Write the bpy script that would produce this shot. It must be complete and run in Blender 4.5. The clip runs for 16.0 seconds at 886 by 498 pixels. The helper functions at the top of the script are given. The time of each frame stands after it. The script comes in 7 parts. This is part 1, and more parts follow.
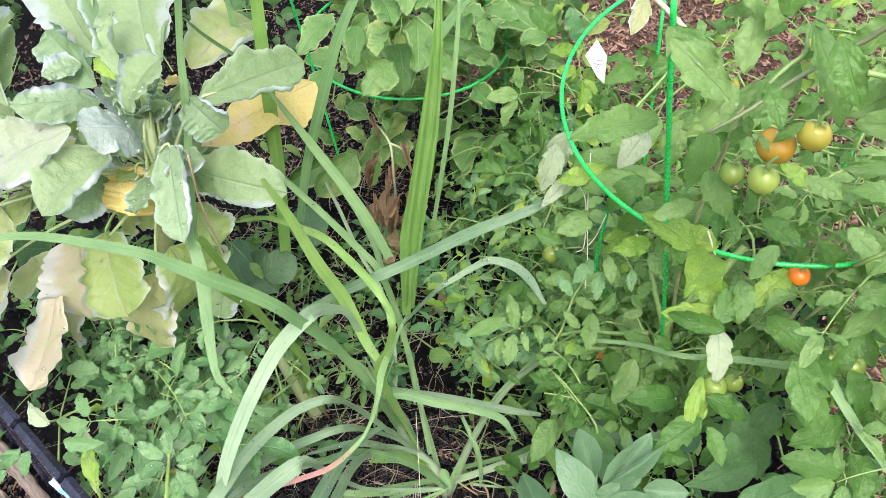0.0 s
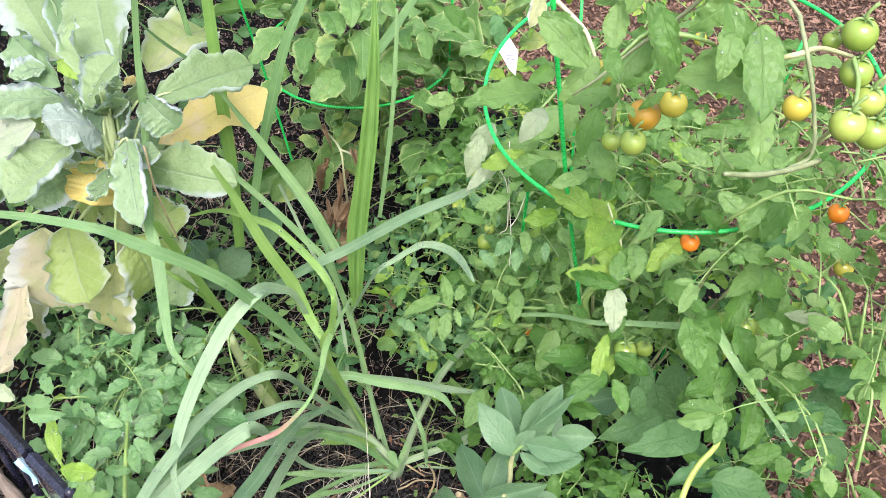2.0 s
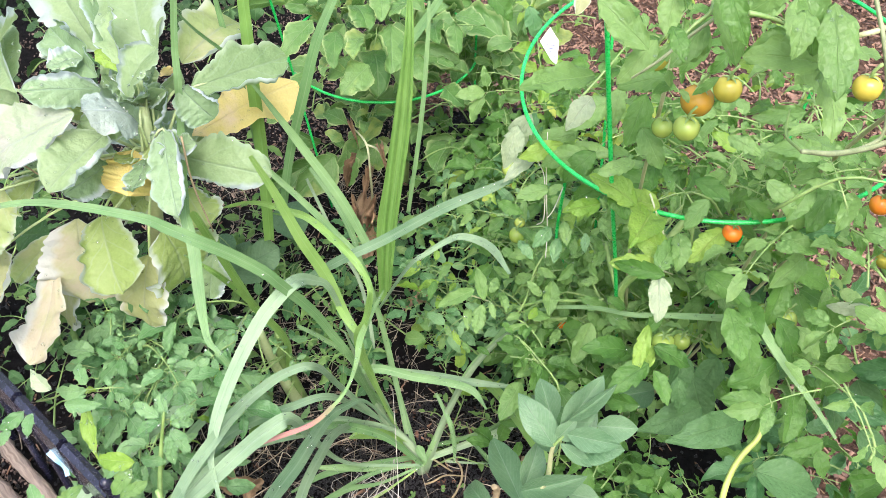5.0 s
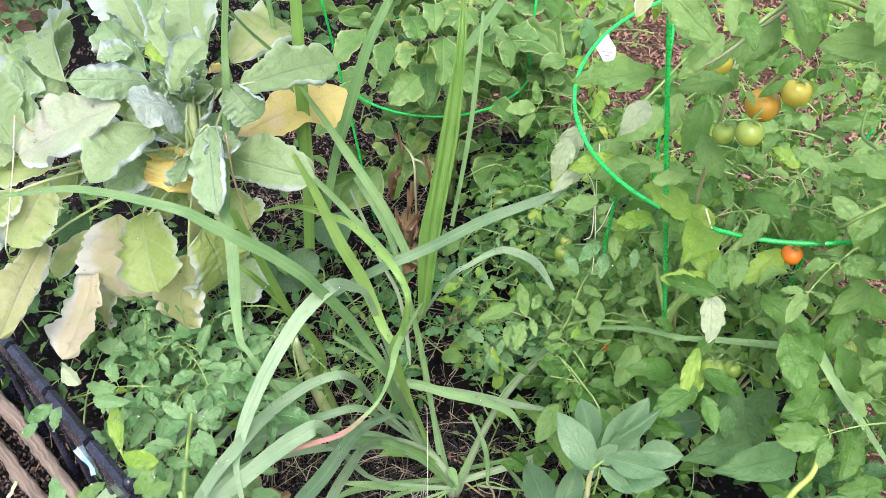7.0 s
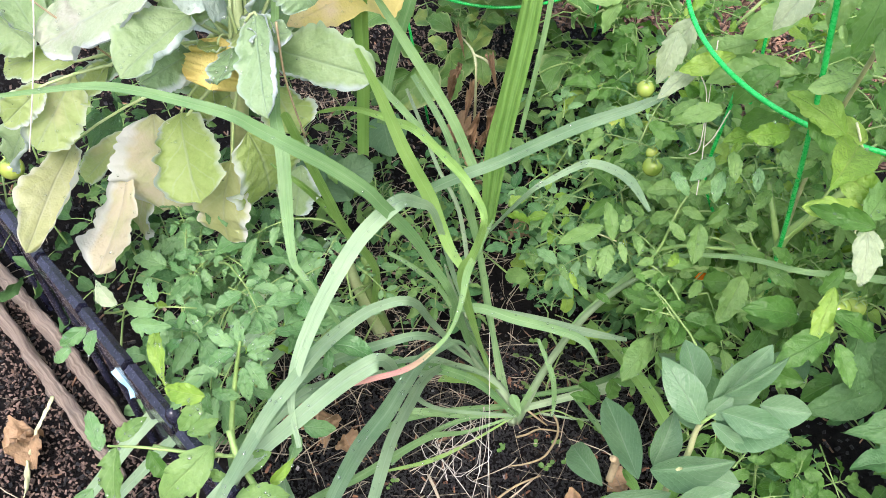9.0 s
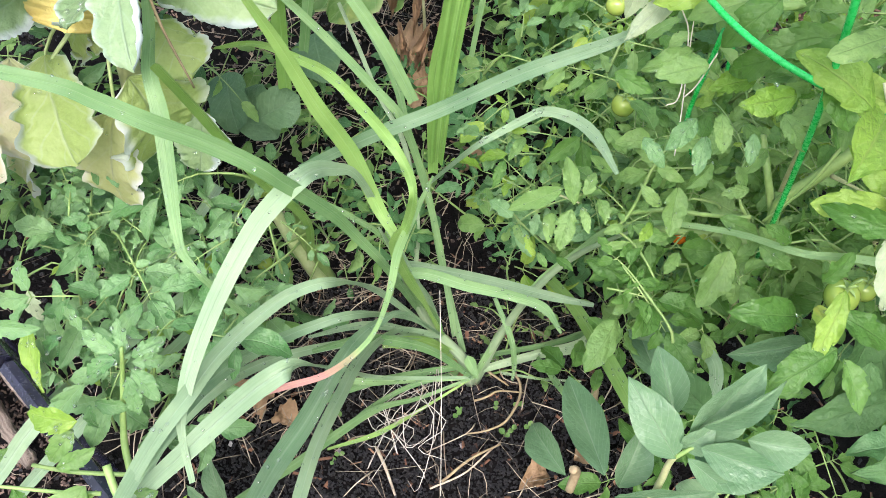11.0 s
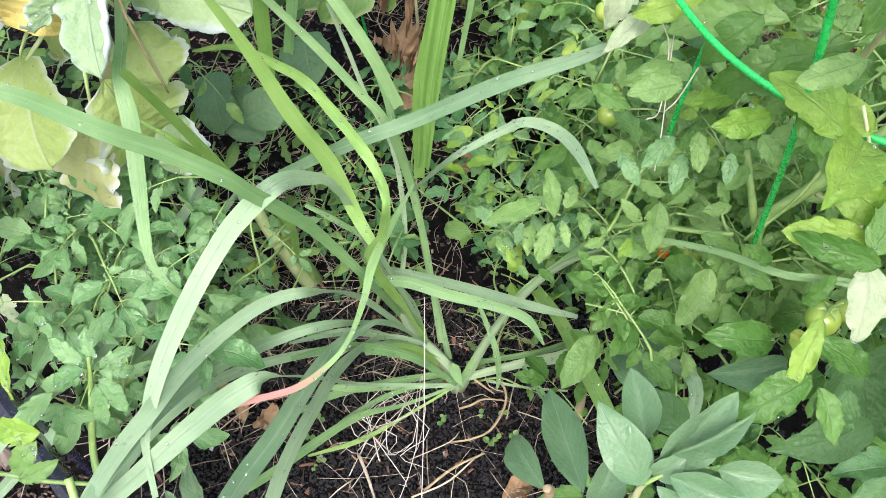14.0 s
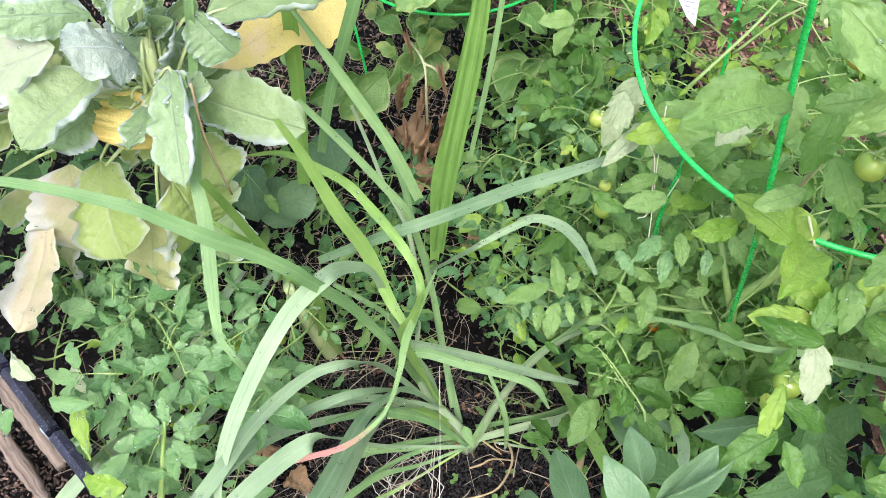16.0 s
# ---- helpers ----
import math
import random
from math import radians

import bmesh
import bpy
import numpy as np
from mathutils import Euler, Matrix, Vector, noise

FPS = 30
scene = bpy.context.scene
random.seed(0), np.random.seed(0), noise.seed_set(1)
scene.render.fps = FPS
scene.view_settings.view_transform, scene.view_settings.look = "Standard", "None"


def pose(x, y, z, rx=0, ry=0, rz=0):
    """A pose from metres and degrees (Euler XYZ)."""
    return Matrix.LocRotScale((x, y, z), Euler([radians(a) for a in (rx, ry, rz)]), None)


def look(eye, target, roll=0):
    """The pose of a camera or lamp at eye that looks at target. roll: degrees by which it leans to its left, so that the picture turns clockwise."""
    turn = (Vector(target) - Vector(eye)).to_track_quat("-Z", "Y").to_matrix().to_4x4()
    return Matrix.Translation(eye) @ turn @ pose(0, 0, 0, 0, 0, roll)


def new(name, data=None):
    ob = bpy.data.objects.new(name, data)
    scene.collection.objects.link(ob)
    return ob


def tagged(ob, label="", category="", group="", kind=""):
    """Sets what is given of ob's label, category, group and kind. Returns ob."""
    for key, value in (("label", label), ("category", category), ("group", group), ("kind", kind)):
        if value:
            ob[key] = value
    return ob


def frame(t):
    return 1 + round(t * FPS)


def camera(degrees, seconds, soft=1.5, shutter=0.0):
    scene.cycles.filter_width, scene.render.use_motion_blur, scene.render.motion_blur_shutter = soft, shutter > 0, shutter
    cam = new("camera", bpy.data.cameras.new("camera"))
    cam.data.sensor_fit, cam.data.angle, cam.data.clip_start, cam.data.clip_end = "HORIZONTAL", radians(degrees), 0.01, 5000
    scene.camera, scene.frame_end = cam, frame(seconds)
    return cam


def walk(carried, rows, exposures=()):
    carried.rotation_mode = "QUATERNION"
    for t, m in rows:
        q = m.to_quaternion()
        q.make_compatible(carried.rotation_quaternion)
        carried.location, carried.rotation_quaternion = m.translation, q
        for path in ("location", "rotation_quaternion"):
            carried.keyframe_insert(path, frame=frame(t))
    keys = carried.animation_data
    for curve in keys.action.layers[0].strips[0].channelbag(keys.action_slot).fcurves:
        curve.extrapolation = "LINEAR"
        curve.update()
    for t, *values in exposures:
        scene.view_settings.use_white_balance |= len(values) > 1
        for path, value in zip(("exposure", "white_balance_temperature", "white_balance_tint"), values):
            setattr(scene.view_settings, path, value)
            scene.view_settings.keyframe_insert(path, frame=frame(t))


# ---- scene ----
cam = camera(53.8, 16.0, 0.75)
PATH = [
    (0.0, 0.0023, 0.1164, 1.2086, 42.24, -0.02, 0.33),
    (0.5, 0.0312, 0.0556, 1.2439, 44.02, -0.69, -1.37),
    (1.0, 0.0452, 0.0252, 1.2445, 44.17, -0.82, -1.47),
    (1.5, 0.0482, 0.0169, 1.2404, 44.23, -0.86, -1.58),
    (2.0, 0.0414, 0.0150, 1.2370, 44.29, -0.88, -1.54),
    (2.5, 0.0319, 0.0137, 1.2300, 44.31, -0.82, -1.51),
    (3.0, 0.0386, 0.0046, 1.2214, 44.34, -0.86, -1.54),
    (3.5, 0.0267, 0.0029, 1.2219, 44.35, -0.81, -1.55),
    (3.7, 0.0245, 0.0058, 1.2230, 44.31, -0.77, -1.47),
    (5.8, 0.0032, 0.0106, 1.2269, 44.86, -0.51, -0.19),
    (6.0, 0.0057, 0.0117, 1.2274, 45.27, -0.54, 0.61),
    (6.5, 0.0073, 0.0166, 1.2259, 46.28, -0.62, 2.22),
    (7.0, 0.0094, 0.0139, 1.1877, 46.46, -0.68, 2.85),
    (7.5, 0.0106, 0.0141, 1.1587, 46.50, -0.72, 2.76),
    (8.0, 0.0059, 0.0159, 1.1539, 46.43, -0.63, 2.87),
    (8.5, -0.0142, 0.0252, 1.1267, 42.88, -0.25, 4.71),
    (9.0, -0.0427, 0.1080, 1.1131, 39.80, 0.00, 5.04),
    (9.5, -0.0525, 0.1925, 1.0795, 36.53, -0.13, 2.16),
    (9.7, -0.0462, 0.2034, 1.0687, 35.57, -0.24, 1.01),
    (11.8, 0.0094, 0.2928, 1.0388, 31.35, 0.12, 4.34),
    (12.0, 0.0132, 0.2926, 1.0391, 31.34, 0.12, 4.35),
    (12.5, 0.0146, 0.2948, 1.0381, 31.48, 0.08, 4.34),
    (13.0, 0.0152, 0.2992, 1.0342, 31.40, 0.06, 4.30),
    (13.5, 0.0142, 0.3020, 1.0324, 31.45, 0.05, 4.32),
    (14.0, 0.0178, 0.2945, 1.0368, 31.46, -0.01, 4.27),
    (14.5, 0.0218, 0.2876, 1.0448, 31.53, -0.04, 4.23),
    (15.0, 0.0128, 0.2883, 1.0519, 31.57, 0.11, 4.32),
    (15.5, -0.0007, 0.2620, 1.0988, 32.22, 0.17, 4.43),
    (16.0, -0.0153, 0.2365, 1.1505, 35.71, -0.74, 3.47),
]
walk(cam, [(t, pose(x, y, z, rx, ry, rz)) for t, x, y, z, rx, ry, rz in PATH], [(0, 1.3), (2, 1.38), (2.5, 1.58), (3, 1.66), (3.7, 1.7), (6, 1.3), (8, 1.3), (9.5, 1.42), (12, 1.48), (15, 1.5), (15.5, 1.5), (16, 1.42)])

# ---- world, light, exposure ----
SUN_ELEV, SUN_ROT = 60.0, 178.0
world = bpy.data.worlds.new("world")
scene.world = world
world.use_nodes = True
wn = world.node_tree.nodes
sky = wn.new("ShaderNodeTexSky")
sky.sky_type, sky.sun_disc = "NISHITA", False
sky.sun_elevation, sky.sun_rotation = radians(SUN_ELEV), radians(SUN_ROT)
sky.air_density, sky.dust_density, sky.ozone_density = 1.6, 6.0, 1.0
world.node_tree.links.new(sky.outputs["Color"], wn["Background"].inputs["Color"])
wn["Background"].inputs["Strength"].default_value = 0.15
sun = new("sun", bpy.data.lights.new("sun", "SUN"))
sun.data.energy, sun.data.angle, sun.data.color = 1.6, radians(30), (0.99, 0.94, 1.14)
a, e = radians(SUN_ROT), radians(SUN_ELEV)
sun.matrix_world = look((0, 0, 0), (-math.sin(a) * math.cos(e), -math.cos(a) * math.cos(e), -math.sin(e)))
scene.view_settings.exposure = 1.15

# ---- materials ----
def nodes_of(name):
    m = bpy.data.materials.new(name)
    m.use_nodes = True
    nt = m.node_tree
    bsdf = nt.nodes["Principled BSDF"]
    return m, nt, bsdf, lambda kind, **kw: setup(nt.nodes.new(kind), kw)


def setup(node, kw):
    for key, value in kw.items():
        node.inputs[key].default_value = value
    return node


def math_node(nt, op, a, b=None, c=None):
    n = nt.nodes.new("ShaderNodeMath")
    n.operation = op
    for i, v in enumerate((a, b, c)):
        if v is None:
            continue
        if isinstance(v, (int, float)):
            n.inputs[i].default_value = v
        else:
            nt.links.new(v, n.inputs[i])
    return n.outputs[0]


def mix_colour(nt, fac, a, b, blend="MIX"):
    n = nt.nodes.new("ShaderNodeMix")
    n.data_type, n.blend_type = "RGBA", blend
    for i, v in ((0, fac), (6, a), (7, b)):
        if isinstance(v, (int, float)):
            n.inputs[i].default_value = v
        elif isinstance(v, tuple):
            n.inputs[i].default_value = (*v, 1.0)
        else:
            nt.links.new(v, n.inputs[i])
    return n.outputs[2]


def ramp(nt, fac, stops):
    n = nt.nodes.new("ShaderNodeValToRGB")
    el = n.color_ramp.elements
    while len(el) < len(stops):
        el.new(0.5)
    for s, (p, c) in zip(el, stops):
        s.position, s.color = p, (*c, 1.0)
    nt.links.new(fac, n.inputs[0])
    return n.outputs[0]


def noise_tex(nt, scale, detail=3.0, vector=None, rough=0.55):
    n = nt.nodes.new("ShaderNodeTexNoise")
    n.inputs["Scale"].default_value, n.inputs["Detail"].default_value, n.inputs["Roughness"].default_value = scale, detail, rough
    if vector is not None:
        nt.links.new(vector, n.inputs["Vector"])
    return n.outputs["Fac"]


def position(nt):
    return nt.nodes.new("ShaderNodeNewGeometry").outputs["Position"]


def bump(nt, bsdf, height, strength, distance):
    n = nt.nodes.new("ShaderNodeBump")
    n.inputs["Strength"].default_value, n.inputs["Distance"].default_value = strength, distance
    nt.links.new(height, n.inputs["Height"])
    nt.links.new(n.outputs[0], bsdf.inputs["Normal"])


def leaf_material(name, dark, light, vein, rough=0.45, clear=0.3, side_veins=7.0, blotch=None, blotch_at=0.62, tip=None, strap=False, puff=0.0025, vein_mix=0.2, ribs=0.12, margin=None, wax=None, puckers=1.6):
    """A leaf: colour varied from leaf to leaf and over the blade, veins by its own coordinates, light shining through."""
    m, nt, bsdf, add = nodes_of(name)
    dark, light, vein = [(c[0], c[1], 1.25 * c[2]) for c in (dark, light, vein)]
    L = nt.links
    uv = nt.nodes.new("ShaderNodeUVMap").outputs[0]
    sep = nt.nodes.new("ShaderNodeSeparateXYZ")
    L.new(uv, sep.inputs[0])
    u, v = sep.outputs[0], sep.outputs[1]
    across = math_node(nt, "ABSOLUTE", math_node(nt, "MULTIPLY_ADD", u, 2.0, -1.0))
    geo = nt.nodes.new("ShaderNodeNewGeometry")
    info = nt.nodes.new("ShaderNodeObjectInfo")
    rnd = math_node(nt, "FRACT", math_node(nt, "ADD", geo.outputs["Random Per Island"], info.outputs["Random"]))
    big = noise_tex(nt, 26.0, 3.0, geo.outputs["Position"])
    fine = noise_tex(nt, 260.0, 3.0, geo.outputs["Position"])
    pucker = noise_tex(nt, 95.0, 2.0, geo.outputs["Position"])
    t = math_node(nt, "ADD", math_node(nt, "MULTIPLY", rnd, 0.62), math_node(nt, "MULTIPLY_ADD", big, 1.1, -0.36))
    col = ramp(nt, t, [(0.0, dark), (1.0, light)])
    col = mix_colour(nt, math_node(nt, "MULTIPLY_ADD", fine, 0.06 if strap else 0.45, -0.05 if not strap else 0.0), col, tuple(0.62 * c for c in dark))
    if strap:
        mp = nt.nodes.new("ShaderNodeMapping")
        mp.inputs["Scale"].default_value = (22.0, 3.5, 1.0)
        L.new(uv, mp.inputs["Vector"])
        lines = noise_tex(nt, 1.0, 2.0, mp.outputs[0])
        mid = math_node(nt, "SMOOTH_MIN", 1.0, math_node(nt, "MAXIMUM", 0.0, math_node(nt, "MULTIPLY_ADD", across, -9.0, 1.0)), 0.1)
        veins = math_node(nt, "ADD", math_node(nt, "MULTIPLY_ADD", lines, 0.7, -0.2), math_node(nt, "MULTIPLY", mid, 0.35))
        relief = math_node(nt, "ADD", lines, math_node(nt, "MULTIPLY", mid, -2.0))
        strength = 0.4
    else:
        mid = math_node(nt, "MAXIMUM", 0.0, math_node(nt, "MULTIPLY_ADD", across, -16.0, 1.0))
        net = nt.nodes.new("ShaderNodeTexVoronoi")
        net.feature = "DISTANCE_TO_EDGE"
        net.inputs["Scale"].default_value = 210.0
        L.new(geo.outputs["Position"], net.inputs["Vector"])
        cells = math_node(nt, "MINIMUM", 1.0, math_node(nt, "MULTIPLY", net.outputs["Distance"], 4.0))
        wave = math_node(nt, "SINE", math_node(nt, "MULTIPLY", math_node(nt, "MULTIPLY_ADD", across, -0.42, v), side_veins * 6.283))
        side = math_node(nt, "MAXIMUM", 0.0, math_node(nt, "MULTIPLY_ADD", wave, 9.0, -8.0))
        veins = math_node(nt, "MAXIMUM", mid, math_node(nt, "MULTIPLY", side, 0.45))
        relief = math_node(nt, "SUBTRACT", math_node(nt, "MULTIPLY_ADD", wave, -ribs, math_node(nt, "MULTIPLY", fine, 0.9)), math_node(nt, "MULTIPLY", mid, 1.2))
        relief = math_node(nt, "MULTIPLY_ADD", pucker, puckers, relief)
        relief = math_node(nt, "MULTIPLY_ADD", cells, 0.08 if wax else 0.25, relief)
        strength = 0.5
    if blotch:
        spot = ramp(nt, math_node(nt, "ADD", noise_tex(nt, 14.0, 4.0, geo.outputs["Position"]), math_node(nt, "MULTIPLY_ADD", rnd, 0.34, -0.17)),
                    [(blotch_at - 0.06, (0, 0, 0)), (blotch_at + 0.1, (1, 1, 1))])
        col = mix_colour(nt, spot, col, blotch)
    if tip:
        end = ramp(nt, math_node(nt, "ADD", v, math_node(nt, "MULTIPLY_ADD", big, 0.2, -0.1)), [(tip[1], (0, 0, 0)), (min(1.0, tip[1] + 0.16), (1, 1, 1))])
        col = mix_colour(nt, end, col, tip[0])
    col = mix_colour(nt, math_node(nt, "MULTIPLY", veins, vein_mix), col, vein)
    if margin:
        rim = math_node(nt, "MAXIMUM", 0.0, math_node(nt, "MULTIPLY_ADD", across, 4.5, -3.5))
        col = mix_colour(nt, math_node(nt, "MULTIPLY", rim, 0.7), col, margin)
    if wax:
        edge = math_node(nt, "ADD", u, math_node(nt, "MULTIPLY_ADD", big, 0.5, -0.26))
        col = mix_colour(nt, ramp(nt, math_node(nt, "ADD", edge, math_node(nt, "MULTIPLY_ADD", rnd, 0.2, -0.1)), [(0.79, (0, 0, 0)), (0.92, (0.72, 0.72, 0.72))]), col, wax)
    L.new(col, bsdf.inputs["Base Color"])
    L.new(math_node(nt, "MULTIPLY_ADD", fine, 0.06 if strap else 0.3, rough - (0.03 if strap else 0.15)), bsdf.inputs["Roughness"])
    bsdf.inputs["Specular IOR Level"].default_value = 0.36 if strap or wax else 0.32
    bump(nt, bsdf, relief, strength, puff)
    thin = nt.nodes.new("ShaderNodeBsdfTranslucent")
    glow = nt.nodes.new("ShaderNodeHueSaturation")
    glow.inputs["Hue"].default_value, glow.inputs["Saturation"].default_value, glow.inputs["Value"].default_value = 0.485, 1.15, 1.25
    L.new(col, glow.inputs["Color"])
    L.new(glow.outputs[0], thin.inputs["Color"])
    mixed = nt.nodes.new("ShaderNodeMixShader")
    mixed.inputs[0].default_value = clear
    L.new(bsdf.outputs[0], mixed.inputs[1])
    L.new(thin.outputs[0], mixed.inputs[2])
    L.new(mixed.outputs[0], nt.nodes["Material Output"].inputs["Surface"])
    return m


def plain_material(name, dark, light, scale, rough=0.6, relief=0.3, distance=0.002, metal=0.0, stretch=None, per_piece=0.0):
    """A mottled solid surface with two sizes of grain."""
    m, nt, bsdf, add = nodes_of(name)
    vec = position(nt)
    if stretch:
        vec = nt.nodes.new("ShaderNodeTexCoord").outputs["UV"]
        mp = nt.nodes.new("ShaderNodeMapping")
        mp.inputs["Scale"].default_value = stretch
        nt.links.new(vec, mp.inputs["Vector"])
        vec = mp.outputs[0]
    coarse, fine = noise_tex(nt, scale, 4.0, vec), noise_tex(nt, scale * 7.0, 4.0, vec)
    t = math_node(nt, "MULTIPLY_ADD", fine, 0.5, math_node(nt, "MULTIPLY_ADD", coarse, 1.2, -0.35))
    if per_piece:
        geo, info = nt.nodes.new("ShaderNodeNewGeometry"), nt.nodes.new("ShaderNodeObjectInfo")
        r = math_node(nt, "FRACT", math_node(nt, "ADD", geo.outputs["Random Per Island"], info.outputs["Random"]))
        t = math_node(nt, "ADD", t, math_node(nt, "MULTIPLY_ADD", r, per_piece * 2, -per_piece))
    nt.links.new(ramp(nt, t, [(0.15, dark), (0.85, light)]), bsdf.inputs["Base Color"])
    nt.links.new(math_node(nt, "MULTIPLY_ADD", fine, 0.3, rough - 0.15), bsdf.inputs["Roughness"])
    bsdf.inputs["Metallic"].default_value = metal
    bump(nt, bsdf, math_node(nt, "ADD", fine, coarse), relief, distance)
    return m


STRAP = leaf_material("strap_leaf_green", (0.08, 0.19, 0.05), (0.22, 0.36, 0.12), (0.36, 0.50, 0.24), 0.36, 0.28, strap=True, vein_mix=0.55)
STRAP_GREY = leaf_material("strap_leaf_greygreen", (0.095, 0.20, 0.075), (0.265, 0.385, 0.18), (0.41, 0.51, 0.32), 0.38, 0.34, strap=True, vein_mix=0.6)
STRAP_LIME = leaf_material("strap_leaf_lime", (0.12, 0.25, 0.04), (0.26, 0.42, 0.10), (0.36, 0.52, 0.18), 0.36, 0.32, strap=True, vein_mix=0.55)
STRAP_RED = leaf_material("strap_leaf_red_tip", (0.12, 0.25, 0.06), (0.24, 0.38, 0.12), (0.36, 0.48, 0.22), 0.45, 0.25, strap=True, tip=((0.36, 0.165, 0.155), 0.60), vein_mix=0.5)
STRAP_PALE = leaf_material("strap_stalk_pale", (0.15, 0.25, 0.09), (0.31, 0.41, 0.20), (0.5, 0.58, 0.38), 0.4, 0.2, strap=True, vein_mix=0.5)
SWORD = leaf_material("sword_leaf_green", (0.085, 0.20, 0.03), (0.19, 0.34, 0.07), (0.27, 0.44, 0.14), 0.34, 0.3, strap=True, vein_mix=0.6)
KALE = leaf_material("kale_pale_green", (0.172, 0.28, 0.096), (0.325, 0.44, 0.186), (0.401, 0.50, 0.339), 0.42, 0.46, 4.0, puff=0.003, ribs=0.12, margin=(0.344, 0.44, 0.305), wax=(0.439, 0.50, 0.520), puckers=1.6, vein_mix=0.18)
KALE_BLUE = leaf_material("kale_bluish", (0.153, 0.26, 0.096), (0.286, 0.40, 0.186), (0.382, 0.48, 0.384), 0.40, 0.32, 4.0, puff=0.003, ribs=0.12, margin=(0.325, 0.42, 0.362), wax=(0.449, 0.50, 0.550), puckers=1.6, vein_mix=0.18)
KALE_LAVENDER = leaf_material("kale_waxy_underside", (0.25, 0.32, 0.21), (0.36, 0.42, 0.30), (0.48, 0.52, 0.48), 0.4, 0.2, 4.0, blotch=(0.43, 0.42, 0.42), blotch_at=0.62, puff=0.002, ribs=0.1, puckers=1.2)
KALE_MAUVE = leaf_material("kale_mauve_tinged", (0.239, 0.31, 0.147), (0.344, 0.41, 0.237), (0.420, 0.46, 0.373), 0.4, 0.28, 4.0, blotch=(0.382, 0.36, 0.339), blotch_at=0.64, puff=0.003, ribs=0.1, wax=(0.458, 0.48, 0.520), puckers=1.2)
# Fading lime green, painted brighter than KALE to offset shade on hanging leaves.
KALE_LIME = leaf_material("kale_fading_brightened", (0.277, 0.385, 0.096), (0.411, 0.50, 0.192), (0.477, 0.54, 0.407), 0.42, 0.5, 4.0, blotch=(0.458, 0.48, 0.271), blotch_at=0.60, puff=0.003, ribs=0.1, margin=(0.458, 0.52, 0.452), wax=(0.497, 0.55, 0.550), puckers=1.4, vein_mix=0.2)
KALE_CREAM = leaf_material("kale_faded_cream", (0.353, 0.39, 0.124), (0.477, 0.50, 0.249), (0.516, 0.54, 0.429), 0.45, 0.46, 4.0, blotch=(0.477, 0.44, 0.316), blotch_at=0.62, puff=0.003, ribs=0.1, margin=(0.497, 0.51, 0.452), wax=(0.525, 0.55, 0.550), puckers=1.4, vein_mix=0.15)
KALE_YELLOW = leaf_material("kale_yellowed", (0.60, 0.50, 0.13), (0.64, 0.55, 0.17), (0.68, 0.60, 0.30), 0.5, 0.3, 4.0, blotch=(0.62, 0.50, 0.32), blotch_at=0.66, puff=0.003, ribs=0.1, vein_mix=0.15)
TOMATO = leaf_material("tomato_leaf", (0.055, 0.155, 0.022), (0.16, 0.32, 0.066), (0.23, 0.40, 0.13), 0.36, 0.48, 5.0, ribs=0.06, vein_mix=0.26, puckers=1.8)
# Lighter copy of TOMATO: pale leaflets, and leaves painted brighter where light falls.
TOMATO_LIGHT = leaf_material("tomato_leaf_pale_lit", (0.10, 0.225, 0.045), (0.26, 0.415, 0.115), (0.33, 0.48, 0.17), 0.36, 0.46, 5.0, ribs=0.06, vein_mix=0.26, puckers=1.8)
SEEDLING = leaf_material("seedling_leaf", (0.08, 0.21, 0.055), (0.26, 0.43, 0.16), (0.34, 0.50, 0.24), 0.30, 0.40, 5.0, ribs=0.06, vein_mix=0.26, puckers=1.8)
TOMATO_YELLOW = leaf_material("tomato_leaf_yellowing", (0.13, 0.28, 0.03), (0.30, 0.44, 0.07), (0.42, 0.50, 0.16), 0.38, 0.38, 5.0, blotch=(0.55, 0.49, 0.12), blotch_at=0.74, ribs=0.06, vein_mix=0.26, puckers=1.8)
TOMATO_PALE = leaf_material("tomato_leaf_bleached", (0.24, 0.32, 0.14), (0.35, 0.42, 0.22), (0.56, 0.60, 0.40), 0.5, 0.3, 5.0, ribs=0.06, puckers=1.8)
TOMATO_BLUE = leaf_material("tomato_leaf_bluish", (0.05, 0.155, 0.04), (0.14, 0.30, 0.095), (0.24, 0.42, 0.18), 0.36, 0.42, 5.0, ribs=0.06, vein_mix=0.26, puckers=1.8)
FAVA = leaf_material("bean_leaf_greygreen", (0.085, 0.185, 0.07), (0.195, 0.31, 0.14), (0.38, 0.48, 0.29), 0.34, 0.32, 9.0, puff=0.0015, vein_mix=0.22, ribs=0.05)
BROAD = leaf_material("broad_weed_leaf", (0.036, 0.105, 0.023), (0.09, 0.19, 0.055), (0.19, 0.31, 0.12), 0.55, 0.3, 7.0)
BROAD_PALE = leaf_material("greyish_weed_leaf", (0.055, 0.135, 0.045), (0.13, 0.23, 0.09), (0.26, 0.37, 0.19), 0.5, 0.32, 7.0)
PEPPER = leaf_material("pepper_leaf", (0.065, 0.17, 0.03), (0.19, 0.33, 0.085), (0.30, 0.43, 0.17), 0.36, 0.36, 4.0, blotch=(0.36, 0.42, 0.12), blotch_at=0.70, ribs=0.1, vein_mix=0.3, margin=(0.36, 0.44, 0.20), puckers=2.0)
DRY_LEAF = leaf_material("dry_brown_leaf", (0.20, 0.125, 0.05), (0.48, 0.34, 0.17), (0.50, 0.37, 0.20), 0.7, 0.2, 6.0, vein_mix=0.15)
